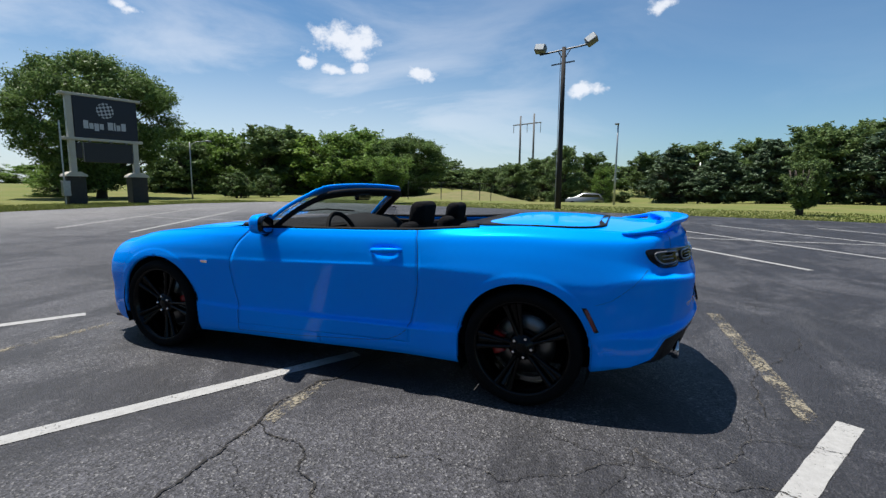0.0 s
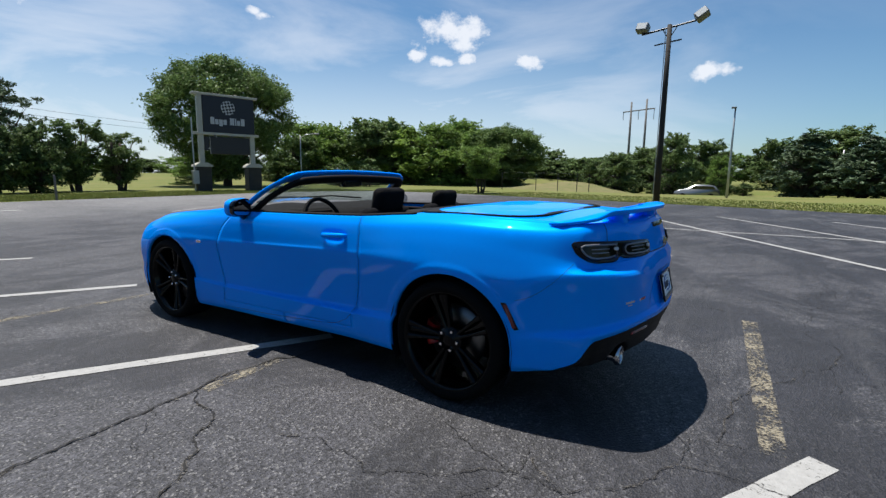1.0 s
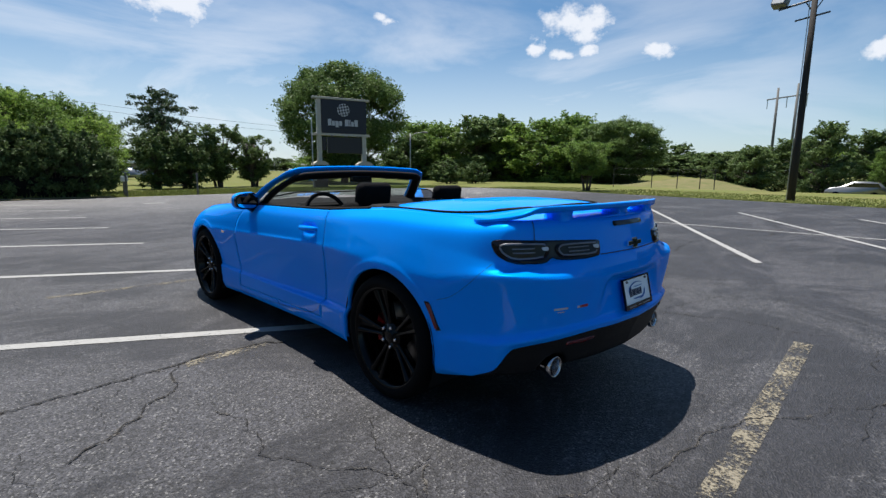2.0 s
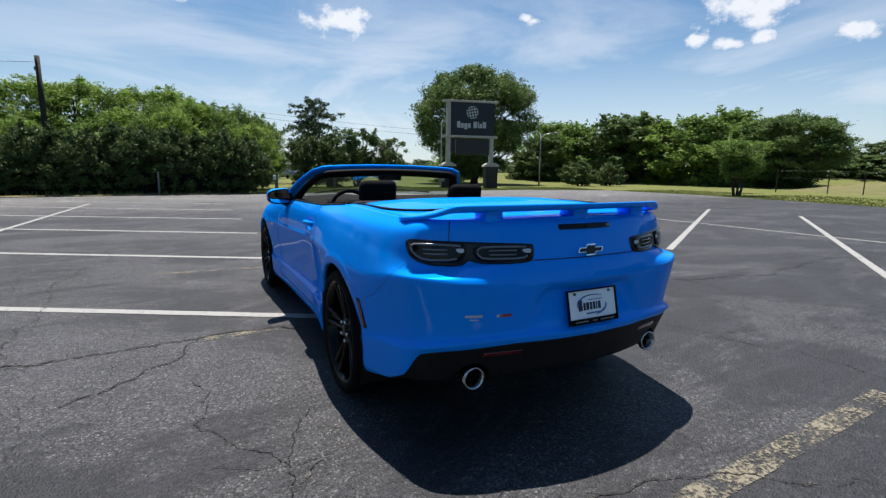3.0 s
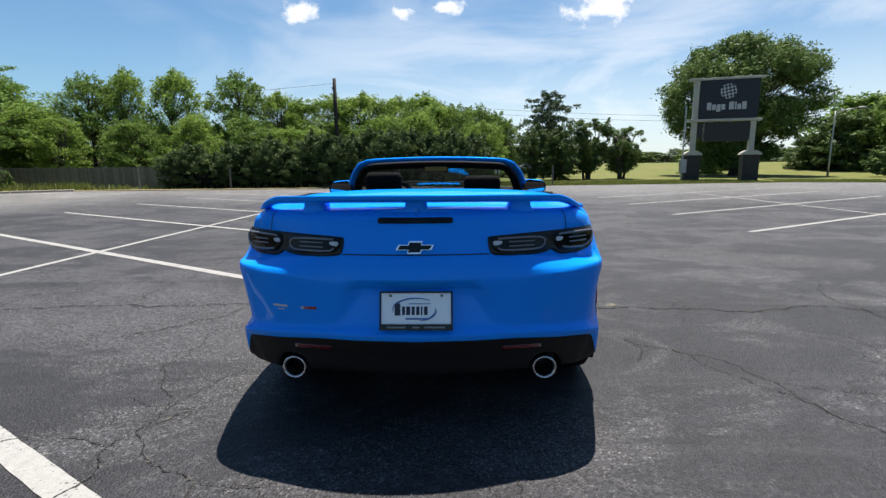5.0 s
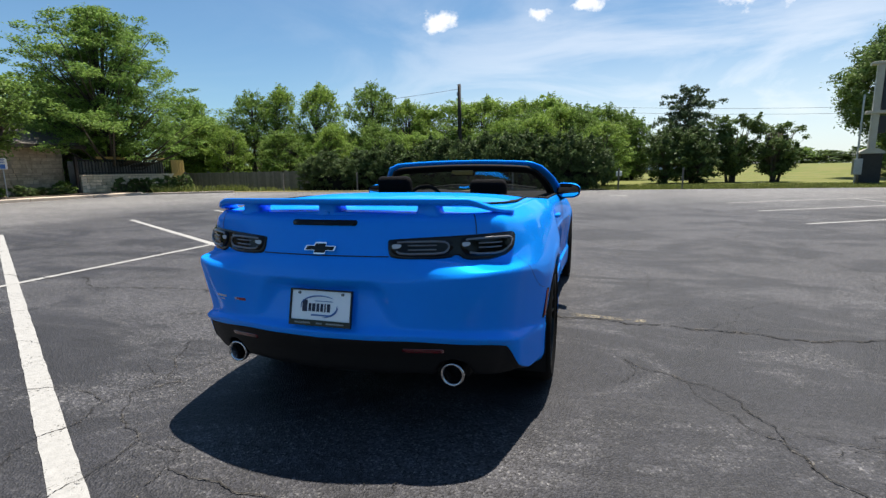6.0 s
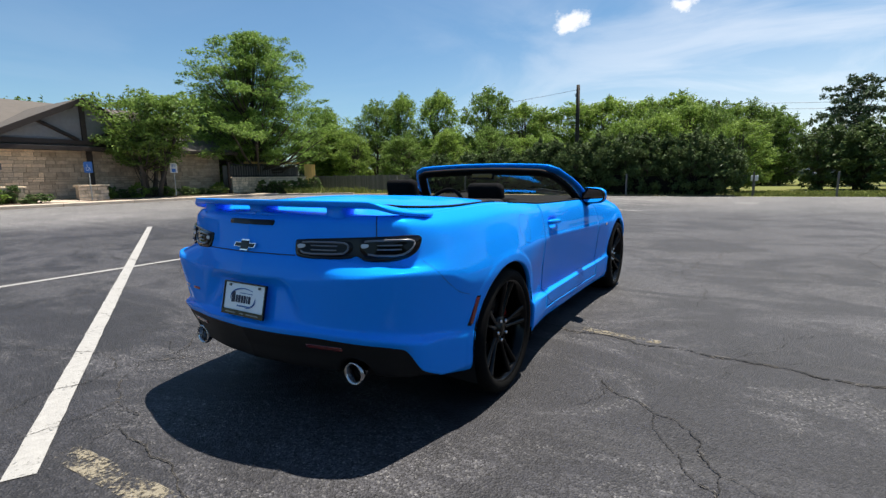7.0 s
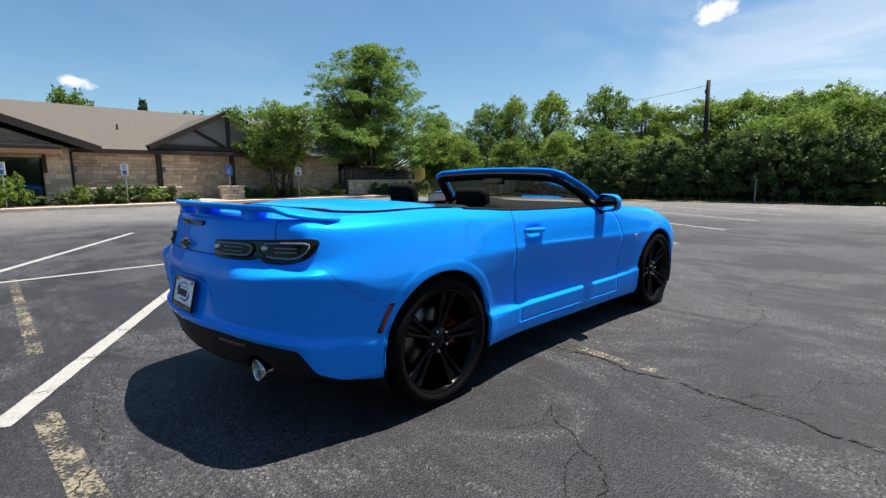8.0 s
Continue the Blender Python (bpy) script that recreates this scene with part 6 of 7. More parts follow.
for i in range(9):
    x = -14.5 + 1.9 * i
    if abs(x + 9.0) < 1.8:
        continue
    plant(("airy_dark", "airy")[i % 2], x, 36.0 + rng.uniform(-0.8, 0.8), 5.0 + rng.uniform(-1.0, 1.0), 4.6 + rng.uniform(-0.9, 0.9), rng.uniform(0, 360))
# the trees behind the hedge: tops fall away to the east, separate tall crowns to the west
for x, y, h, w, k in ((-10.8, 41.5, 7.0, 6.0, "airy"), (-8.0, 42.0, 7.2, 6.0, "airy"), (-5.0, 42.4, 6.9, 5.6, "airy"), (-2.6, 42.5, 7.2, 5.0, "airy"), (-0.4, 42.4, 6.3, 5.0, "airy_dark"), (2.0, 42.3, 6.1, 4.8, "airy_dark"), (3.6, 42.0, 5.6, 4.0, "airy_dark"), (4.6, 41.4, 4.9, 3.2, "airy_dark"),
                      (-29.5, 31.0, 5.2, 5.5, "airy"), (-26.6, 33.0, 7.4, 4.6, "airy_dark"), (-24.6, 34.4, 8.0, 4.0, "airy"), (-21.8, 36.2, 8.2, 5.0, "airy"), (-17.8, 38.2, 8.3, 5.4, "airy_dark"), (-14.9, 39.3, 7.0, 4.6, "airy"), (-13.0, 40.0, 6.5, 4.8, "airy")):
    plant(k, 1.10 * x, -2.7 + 1.10 * (y + 2.7), 1.2 + 1.10 * (h - 1.2) + 0.15, 1.32 * w, rng.uniform(0, 360))
for i in range(16):
    x = -34 + 2.55 * i
    plant(rng.choice(["wood_a", "wood_c", "wood_b"]), x, 48 + 0.18 * (x + 10) + rng.uniform(-1, 1), 5.4 + rng.uniform(-0.7, 0.7) - 0.12 * max(0, x + 2), 6.0, rng.uniform(0, 360))
for x, y, h, w, k in ((-28.5, 32.0, 4.8, 4.5, "airy"), (-33.5, 31.5, 5.4, 5.2, "airy_dark"), (-24.0, 33.5, 4.6, 5.0, "airy_dark"), (-20.0, 35.0, 5.0, 5.0, "airy"), (-16.5, 36.0, 5.0, 5.0, "airy_dark"), (-36, 36, 8.0, 7, "airy_dark"), (-31.0, 34.5, 5.6, 5.0, "airy")):
    plant(k, x, y, h, w, rng.uniform(0, 360))
# beside and behind the building
plant("cypress", -29.6, 22.4, 11.9, 15.6, 0, z=0.0)
plant("small", -28.0, 13.3, 5.9, 7.9, 0, z=0.1)
for x, y, h, w, k in ((-33.5, 21, 7.5, 6, "airy_dark"), (-36, 25, 7.6, 7, "airy_dark"), (-45, 14, 7.0, 6, "wood_a"), (-52, 6, 8.9, 6, "wood_a"), (-50.8, 11.3, 8.9, 3, "cedar"), (-40, 29, 7.5, 7, "wood_c"), (-56, -5, 7.8, 7, "wood_a")):
    plant(k, x, y, h, w, rng.uniform(0, 360))
for i in range(30):
    y = -4.5 + 0.78 * i + rng.uniform(-0.2, 0.2)
    if 7.2 < y < 9.9 or y > 18.6:
        continue
    plant(rng.choice(["bed", "bed_dark", "bed_dark"]), (-26.5 if y < 7.2 else -27.9) + rng.uniform(-0.4, 0.4), y, 0.58 + rng.uniform(-0.2, 0.4) + (0.6 if y < 0.8 else 0), 1.3 + rng.uniform(-0.2, 0.5), rng.uniform(0, 360), z=0.14)
for i in range(7):
    plant("bed_dark", -27.3 + 0.10 * i, 20.9 + 0.75 * i, 1.0 + rng.uniform(-0.2, 0.2), 1.4, 50 * i, "dark shrub before the low wall", z=0.0)

# grass tufts along the edges of the lot
def tufts(name, spots, seed, label):
    r = random.Random(seed)
    verts, faces = [], []
    for (x0, y0, x1, y1, w, n, hmax) in spots:
        for _ in range(n):
            f, o = r.random(), r.uniform(0, 1) ** 1.6 * w
            dx, dy = x1 - x0, y1 - y0
            L = math.hypot(dx, dy)
            x, y = x0 + dx * f - dy / L * o, y0 + dy * f + dx / L * o
            z, h, a = ground_z(x, y), hmax * r.uniform(0.35, 1), r.uniform(0, math.tau)
            k = len(verts)
            c, s, b = math.cos(a) * 0.03, math.sin(a) * 0.03, h * 0.4
            verts += [(x - c, y - s, z), (x + c, y + s, z), (x + r.gauss(0, b), y + r.gauss(0, b), z + h)]
            faces.append((k, k + 1, k + 2))
    tagged(raw(name, verts, faces, M["blades"]), label, "grass", kind="stuff")


tufts("grass_tufts", [(27.4, 17.4, 27.6, 25, -8, 3500, 0.08), (23.2, 2.5, 27.4, 17.4, -9, 7000, 0.08), (19.4, -10, 23.2, 2.5, -9, 7000, 0.08), (15, -28, 19.4, -10, -8, 8000, 0.08),
                      (2, 25.3, 21, 27.2, 7, 16000, 0.12), (21, 27.2, 27.5, 25, 7, 5000, 0.10), (-25.0, 21.0, -20.5, 24.0, 2.5, 900, 0.6), (-20.5, 24.0, -8, 24.4, 0.8, 900, 0.4), (-8, 23.9, 2, 24.9, 0.5, 700, 0.3)], 3, "grass blades along the lot's edge")


# ---- the roadside sign ----
sgn_m = pose(18.98, 32.0, ground_z(19, 32), 0, 0, -15)
sign = thing("roadside_sign", "dark navy pylon sign in a cream metal frame on two posts", "sign", sgn_m)
for x in (-1.83, 1.83):
    part("pedestal", boxed(x - 0.50, x + 0.50, -0.45, 0.45, 0.0, 1.78, 0.03), M["sign_base"], sign, "dark sign pedestal")
    part("pedestal_cap", prism(bmesh.new(), [(x - 0.60, 1.78), (x + 0.60, 1.78), (x + 0.56, 1.90), (x + 0.24, 2.08), (x - 0.24, 2.08), (x - 0.56, 1.90)], 1.1, pose(0, -0.55, 0)), M["sign_frame"], sign)
    part("post", boxed(x - 0.17, x + 0.17, -0.17, 0.17, 2.0, 6.90, 0.02), M["sign_frame"], sign)
part("top_rail", boxed(-2.30, 2.30, -0.26, 0.26, 6.86, 7.02, 0.02), M["sign_frame"], sign)
part("lower_rail", boxed(-2.30, 2.30, -0.26, 0.26, 4.08, 4.26, 0.02), M["sign_frame"], sign)
face = part("sign_panel", boxed(-1.63, 2.02, -0.22, 0.15, 4.27, 6.85, 0.02), M["sign_face"], sign, "navy sign face")
part("message_panel", boxed(-1.20, 1.62, -0.16, 0.13, 2.72, 3.98, 0.02), M["dark_steel"], sign, "unlit black message board")
part("control_box", boxed(-1.62, -1.30, -0.14, 0.10, 2.95, 3.95, 0.02), M["dark_steel"], sign)
for x in (-0.9, 0.3, 1.2):
    part("spot_lamp", boxed(x - 0.07, x + 0.07, -0.34, -0.20, 3.98, 4.08, 0.02), M["lamp_head"], sign)
for x0, x1, z0, z1 in ((-1.15, -0.88, 4.86, 5.36), (-0.83, -0.60, 4.86, 5.22), (-0.55, -0.30, 4.74, 5.22), (-0.25, -0.02, 4.86, 5.22), (0.22, 0.52, 4.86, 5.36), (0.58, 0.67, 4.86, 5.36), (0.73, 0.95, 4.86, 5.22), (1.01, 1.28, 4.86, 5.36)):
    part("letter_bar", boxed(x0, x1, -0.235, -0.22, z0, z1), M["sign_ink"], face)
part("letter_bar", boxed(-0.75, 1.0, -0.235, -0.22, 4.54, 4.60), M["sign_base"], face)
for i in range(7):
    for j in range(7):
        # checks on a disc, those at its rim cut round
        corners = []
        for a, b in ((0, 0), (1, 0), (1, 1), (0, 1)):
            u, v = (i + a - 3.5) * 0.165, (j + b - 3.5) * 0.165
            k = min(1.0, 0.53 / max(0.01, math.hypot(u, v)))
            corners.append((u * k * 0.96, v * k * 0.96))
        area = sum(corners[q - 1][0] * corners[q][1] - corners[q][0] * corners[q - 1][1] for q in range(4)) / 2
        if (i + j) % 2 == 0 and abs(area) > 0.006:
            bm = bmesh.new()
            prism(bm, corners, 0.015, pose(0.12, -0.235, 6.08, 0, 33, 0))
            part("logo_check", bm, M["sign_ink"], face)
box_ = boxed(-0.22, 0.22, -0.12, 0.12, 0.55, 1.5, 0.02)
part("meter_box", box_, M["galv"], thing("meter_post", "grey electric meter box on a thin post beside the sign", "utility box", pose(16.5, 32.2, ground_z(16, 32))))
mp = bpy.data.objects["meter_post"]
bm = bmesh.new()
tube(bm, [(0.0, 0.1, 0.0), (0.0, 0.1, 5.2)], 0.05, 8)
part("post", bm, M["galv"], mp)

# ---- poles ----
def tapered_pole(name, label, x, y, h, r0, r1, material, lean=(0, 0)):
    t = thing(name, label, "pole", pose(x, y, ground_z(x, y) - 0.02))
    bm = bmesh.new()
    tube(bm, [(lean[0] * f, lean[1] * f, h * f) for f in (0, 0.33, 0.66, 1)], [r0 + (r1 - r0) * f for f in (0, 0.33, 0.66, 1)], 12)
    part("shaft", bm, M[material], t, "", True)
    return t


lp = tapered_pole("lamp_pole", "dark wooden lamp pole with two floodlights on a cross arm", 26.2, 3.12, 9.45, 0.17, 0.12, "pole_wood", (0.08, 0.02))
lp.rotation_euler = (0, 0, radians(-8))
top = Vector((0.08, 0.02, 9.45))
bm = bmesh.new()
tube(bm, [top + Vector((0, -1.55, 0.0)), top + Vector((0, 1.45, -0.28))], 0.05, 8)
part("cross_arm", bm, M["dark_steel"], lp)
bm = bmesh.new()
tube(bm, [top + Vector((0, -0.65, -0.85)), top + Vector((0, 0.72, -0.95))], 0.04, 8)
part("lower_arm", bm, M["dark_steel"], lp)
for y0 in (-0.4, 0.4):
    bm = bmesh.new()
    tube(bm, [top + Vector((0, y0, -0.12)), top + Vector((0, 0, -0.75))], 0.025, 6)
    part("brace", bm, M["dark_steel"], lp)
for y0, dz, ty, tx in ((1.40, 0.05, 0, 8), (-1.55, 0.20, 0, -38)):
    m = Matrix.Translation(top + Vector((-0.05, y0, dz))) @ pose(0, 0, 0, tx, 22, 0)
    bm = boxed(-0.22, 0.24, -0.32, 0.32, -0.22, 0.22, 0.05)
    bm.transform(m)
    hd = part("floodlight", bm, M["lamp_head"], lp, "grey box floodlight", True)
    bm = boxed(-0.235, -0.222, -0.26, 0.26, -0.17, 0.17)
    bm.transform(m)
    part("lamp_lens", bm, M["lamp_lens"], hd)
bm = bmesh.new()
tube(bm, [(0.0, 0.20, 0.0), (0.05, 0.20, 9.2)], 0.02, 6)
part("conduit", bm, M["galv"], lp)

p = tapered_pole("street_pole", "thin galvanised light pole on the grass", 35.7, 0.08, 6.1, 0.085, 0.05, "galv", (0.0, -0.02))
bm = boxed(-0.14, 0.14, -0.10, 0.22, 6.05, 6.15, 0.03)
part("lamp_head", bm, M["lamp_head"], p)
tapered_pole("street_pole", "thin galvanised pole before the woods", 58.0, -8.6, 4.7, 0.09, 0.06, "galv")
for y0 in (0,):
    t = thing("power_pylon", "far wooden power line frame of two poles", "pylon", pose(144, 27.5, 0, 0, 0, 10))
    for dy in (-2.0, 2.0):
        bm = bmesh.new()
        tube(bm, [(0, dy, 0), (0, dy, 23.2 - 0.7 * (dy > 0))], [0.4, 0.25], 8)
        part("pole", bm, M["grey_wood"], t, "", True)
    bm = bmesh.new()
    tube(bm, [(0, -4.2, 20.6), (0, 4.2, 19.8)], 0.16, 6)
    part("cross_beam", bm, M["grey_wood"], t)
    for dy in (-4.0, 0.0, 4.0):
        bm = bmesh.new()
        tube(bm, [(0, dy, 20.2 - dy * 0.1), (0, dy, 17.6)], 0.10, 6)
        part("insulator", bm, M["galv"], t)
pc = tapered_pole("utility_pole", "dark wooden utility pole behind the hedge", -10.3, 41.0, 8.85, 0.21, 0.15, "pole_wood", (-0.03, 0.0))
bm = boxed(-0.24, -0.08, -0.12, 0.05, 7.85, 8.10, 0.03)
part("pole_lamp", bm, M["lamp_head"], pc)
bm = bmesh.new()
tube(bm, [(-0.03, 0.0, 8.10), (-0.20, 0.0, 8.15), (-0.26, -0.05, 8.05)], 0.02, 6)
part("lamp_arm", bm, M["dark_steel"], pc)
tapered_pole("utility_pole", "wooden utility pole beyond the trees", 0.1, 52, 7.9, 0.16, 0.12, "pole_wood")
sl = tapered_pole("street_lamp", "grey metal street lamp with a curved arm by the road", 31.05, 37.85, 5.30, 0.075, 0.045, "galv")
bm = bmesh.new()
tube(bm, [(0, 0, 4.6), (0.10, -0.08, 5.1), (0.45, -0.36, 5.36), (1.05, -0.86, 5.46)], 0.035, 8)
part("lamp_arm", bm, M["galv"], sl, "", True)
bm = bmesh.new()
tube(bm, [(0.98, -0.80, 5.45), (1.10, -0.90, 5.45), (1.38, -1.13, 5.43), (1.48, -1.21, 5.42)], [0.04, 0.09, 0.10, 0.04], 10)
part("lamp_head", bm, M["lamp_head"], sl, "", True)

# overhead wires
def wire(name, a, b, sag, label):
    bm = bmesh.new()
    a, b = Vector(a), Vector(b)
    tube(bm, [a.lerp(b, f) - Vector((0, 0, sag * 4 * f * (1 - f))) for f in np.linspace(0, 1, 15)], 0.014, 4)
    tagged(part(name, bm, M["dark_steel"]), label, "wire", "overhead wires")


wire("overhead_wire", (-10.3, 41.0, 8.4), (-50, 45, 8.6), 0.8, "thin black overhead utility wire")
wire("overhead_wire", (0.1, 52, 7.6), (60, 62, 7.9), 1.0, "thin black overhead utility wire")
wire("overhead_wire", (0.1, 52, 7.1), (60, 62, 7.4), 1.1, "thin black overhead utility wire")

# wire fence posts before the north-east bank
POSTS = [(42.6, 20.6), (43.9, 17.4), (44.8, 15.4), (45.4, 13.6), (45.8, 12.5)]
for x, y in POSTS:
    bm = bmesh.new()
    tube(bm, [(0, 0, 0), (0, 0, 1.85)], 0.042, 6)
    ob = part("fence_post", bm, M["dark_steel"])
    ob.matrix_world = pose(x, y, ground_z(x, y) - 0.02)
    tagged(ob, "thin metal fence post on the grass bank", "fence post", "fence posts")
for z in (1.2, 1.78):
    bm = bmesh.new()
    tube(bm, [(x, y, ground_z(x, y) + z) for x, y in POSTS], 0.012 if z > 1.5 else 0.008, 4)
    tagged(part("fence_wire", bm, M["dark_steel"]), "thin fence wire between metal posts", "wire", "fence wires")

# ---- the silver car on the far road ----
# a passing car, built standing still at one point of its way
suv = thing("parked_suv", "silver car driving along the road beyond the grass", "car", pose(58.0, 3.9, ground_z(58, 3.9), 0, 0, 8))
out = [(-2.25, 0.35), (-2.3, 0.75), (-2.15, 1.05), (-1.75, 1.5), (-1.1, 1.62), (0.2, 1.6), (1.0, 1.12), (1.9, 0.98), (2.25, 0.75), (2.3, 0.4), (1.9, 0.3), (-1.9, 0.3)]
bm = prism(bmesh.new(), out, 1.75, pose(0, -0.87, 0))
bm.transform(pose(0, 0, 0, 0, 0, 90))
bmesh.ops.bevel(bm, geom=bm.edges[:], offset=0.05, segments=2, affect="EDGES")
part("body", bm, M["silver"], suv, "", True)
bm = prism(bmesh.new(), [(-1.85, 1.08), (-1.62, 1.42), (0.15, 1.5), (0.85, 1.1)], 1.78, pose(0, -0.89, 0))
bm.transform(pose(0, 0, 0, 0, 0, 90))
part("side_windows", bm, M["dark_glass"], suv, "dark side windows")
for x in (-1.4, 1.4):
    for y in (-0.80, 0.80):
        bm = revolve(bmesh.new(), [(y - 0.1, 0.0), (y - 0.1, 0.32), (y + 0.1, 0.32), (y + 0.1, 0.0)], 20, "x", (0, x, 0.32))
        part("wheel", bm, M["rubber"], suv, "", True)

# ---- the stone building ----
WX = -29.5
house = thing("stone_building", "low limestone building with brown shingle roof and dark timber trim", "building", pose(WX, 6.0, 0))


def B(bm, name, material, label=""):
    bm.transform(pose(-WX, -6.0, 0))
    return part(name, bm, M[material], house, label)


walls = bmesh.new()
box(walls, WX - 0.35, WX - 0.06, 1.9, 19.0, 0, 2.95)
B(walls, "wall_core", "mortar", "limestone front wall")
box_w = boxed(WX - 16, WX - 0.36, -14, 18.9, 0, 2.9)
B(box_w, "wall_block", "stucco")
# entrance gable, standing forward
EX = WX + 1.0
g = bmesh.new()
prism(g, [(-12.5, 0), (-0.35, 0), (-0.35, 2.45), (1.25, 2.45), (1.25, 0), (2.35, 0), (2.35, 2.95), (-5.2, 5.6), (-12.5, 3.0)], 0.30)
g.transform(Matrix(((0, -1, 0, EX), (1, 0, 0, 0), (0, 0, 1, 0), (0, 0, 0, 1))))
B(g, "entrance_wall", "stone", "limestone entrance gable wall")
B(boxed(EX - 0.9, EX - 0.5, -0.5, 1.4, 0.1, 2.5), "entrance_recess", "dark_glass", "dark glazed entrance")
B(boxed(EX - 0.05, EX + 1.0, -3.0, 1.95, 2.60, 2.84, 0.03), "awning", "copper", "copper coloured entrance awning")
B(boxed(EX - 0.04, EX + 1.02, -3.0, 1.97, 2.845, 3.02, 0.02), "awning_fascia", "timber")
for y in (-0.45, 1.32):
    B(boxed(EX - 0.02, EX + 0.06, y - 0.08, y + 0.08, 1.7, 2.6, 0.01), "door_trim", "timber")
# timber posts on the wall
for y in (2.45, 6.65, 10.9, 14.95):
    B(boxed(WX - 0.10, WX + 0.12, y - 0.14, y + 0.14, 0, 2.85, 0.01), "timber_post", "timber")
# roof: long slope, eaves board, entrance gable roof and the decorated gable
def slab(name, corners, thick, material, label=""):
    bm = bmesh.new()
    a = [bm.verts.new(c) for c in corners]
    b = [bm.verts.new(Vector(c) - Vector((0, 0, thick))) for c in corners]
    bm.faces.new(a)
    bm.faces.new(b[::-1])
    n = len(a)
    for i in range(n):
        bm.faces.new((a[(i + 1) % n], a[i], b[i], b[(i + 1) % n]))
    bmesh.ops.recalc_face_normals(bm, faces=bm.faces)
    return B(bm, name, material, label)


RIDGE_X, RIDGE_Z = WX - 8.5, 6.35
slab("roof", [(WX + 0.7, -16, 2.98), (WX + 0.7, 20.0, 2.98), (RIDGE_X, 20.0, RIDGE_Z), (RIDGE_X, -16, RIDGE_Z)], 0.12, "roof", "brown shingle roof slope")
slab("roof_back", [(RIDGE_X, -16, RIDGE_Z), (RIDGE_X, 20.0, RIDGE_Z), (RIDGE_X - 9, 20.0, 2.9), (RIDGE_X - 9, -16, 2.9)], 0.12, "roof")
B(boxed(WX + 0.66, WX + 0.74, 2.6, 20.0, 2.78, 3.0, 0.01), "eaves_board", "timber")
B(boxed(WX - 0.05, WX + 0.68, 2.6, 19.9, 2.80, 2.86), "soffit", "timber")
# entrance gable roof, its dark barge board facing the lot
def gable_roof(x_front, x_back, y_mid, half, z_eave, z_top, board, thick=0.14):
    for s in (-1, 1):
        slab("gable_roof", [(x_front, y_mid, z_top), (x_front, y_mid + s * half, z_eave), (x_back, y_mid + s * half, z_eave), (x_back, y_mid, z_top)], thick, "roof")
        bm = bmesh.new()
        d = (z_top - z_eave)
        prism(bm, [(0, z_top + 0.02), (s * half, z_eave + 0.02), (s * half, z_eave - board), (0, z_top - board)], 0.1)
        bm.transform(Matrix(((0, -1, 0, x_front + 0.06), (1, 0, 0, y_mid), (0, 0, 1, 0), (0, 0, 0, 1))))
        bmesh.ops.recalc_face_normals(bm, faces=bm.faces)
        B(bm, "barge_board", "timber")


gable_roof(EX + 0.9, RIDGE_X, -5.2, 8.8, 3.02, 6.2, 0.36)
gable_roof(WX + 0.75, RIDGE_X + 2, 10.6, 4.5, 3.32, 5.60, 0.30)
bm = prism(bmesh.new(), [(-4.3, 3.1), (4.3, 3.1), (0, 5.36)], 0.08)
bm.transform(Matrix(((0, -1, 0, WX + 0.45), (1, 0, 0, 10.6), (0, 0, 1, 0), (0, 0, 0, 1))))
bmesh.ops.recalc_face_normals(bm, faces=bm.faces)
B(bm, "gable_panel", "stucco", "grey stucco gable panel")
B(boxed(WX + 0.44, WX + 0.56, 6.4, 14.8, 3.12, 3.36, 0.01), "gable_beam", "timber")
B(boxed(WX + 0.44, WX + 0.56, 10.48, 10.72, 3.36, 5.25, 0.01), "gable_post", "timber")
for s in (-1, 1):
    bm = bmesh.new()
    tube(bm, [(WX + 0.52, 10.6 + s * 0.3, 3.35), (WX + 0.52, 10.6 + s * 2.2, 4.35)], 0.10, 4)
    B(bm, "gable_brace", "timber")
bm = bmesh.new()
tube(bm, [(WX - 3.2, 5.4, 4.3), (WX - 3.2, 5.4, 4.72)], 0.05, 8)
B(bm, "vent_pipe", "timber")
# wall lamps
for y in (2.62, 6.85):
    B(boxed(WX + 0.12, WX + 0.30, y - 0.08, y + 0.08, 1.75, 2.05, 0.02), "wall_lamp", "lamp_head")

# low stone planters at the way in
for y0, y1 in ((2.9, 7.0), (9.2, 10.6)):
    pl = thing("stone_planter_wall", "low limestone planter wall beside the entrance path", "low wall", pose(-27.2, y0, 0.12))
    part("core", boxed(-0.16, 0.16, 0.0, y1 - y0, 0, 0.72, 0.02), M["mortar"], pl)
    part("coping", boxed(-0.24, 0.24, -0.06, y1 - y0 + 0.06, 0.72, 0.82, 0.02), M["stone"], pl)
    r = random.Random(int(y0 * 10))
    for c in range(4):
        y = 0.0
        while y < y1 - y0 - 0.1:
            w = min(r.uniform(0.25, 0.55), y1 - y0 - y)
            part("stone", boxed(0.155, 0.20 + r.uniform(0, 0.02), y + 0.008, y + w - 0.008, 0.01 + 0.178 * c, 0.178 * c + 0.168), M["stone"], pl)
            y += w

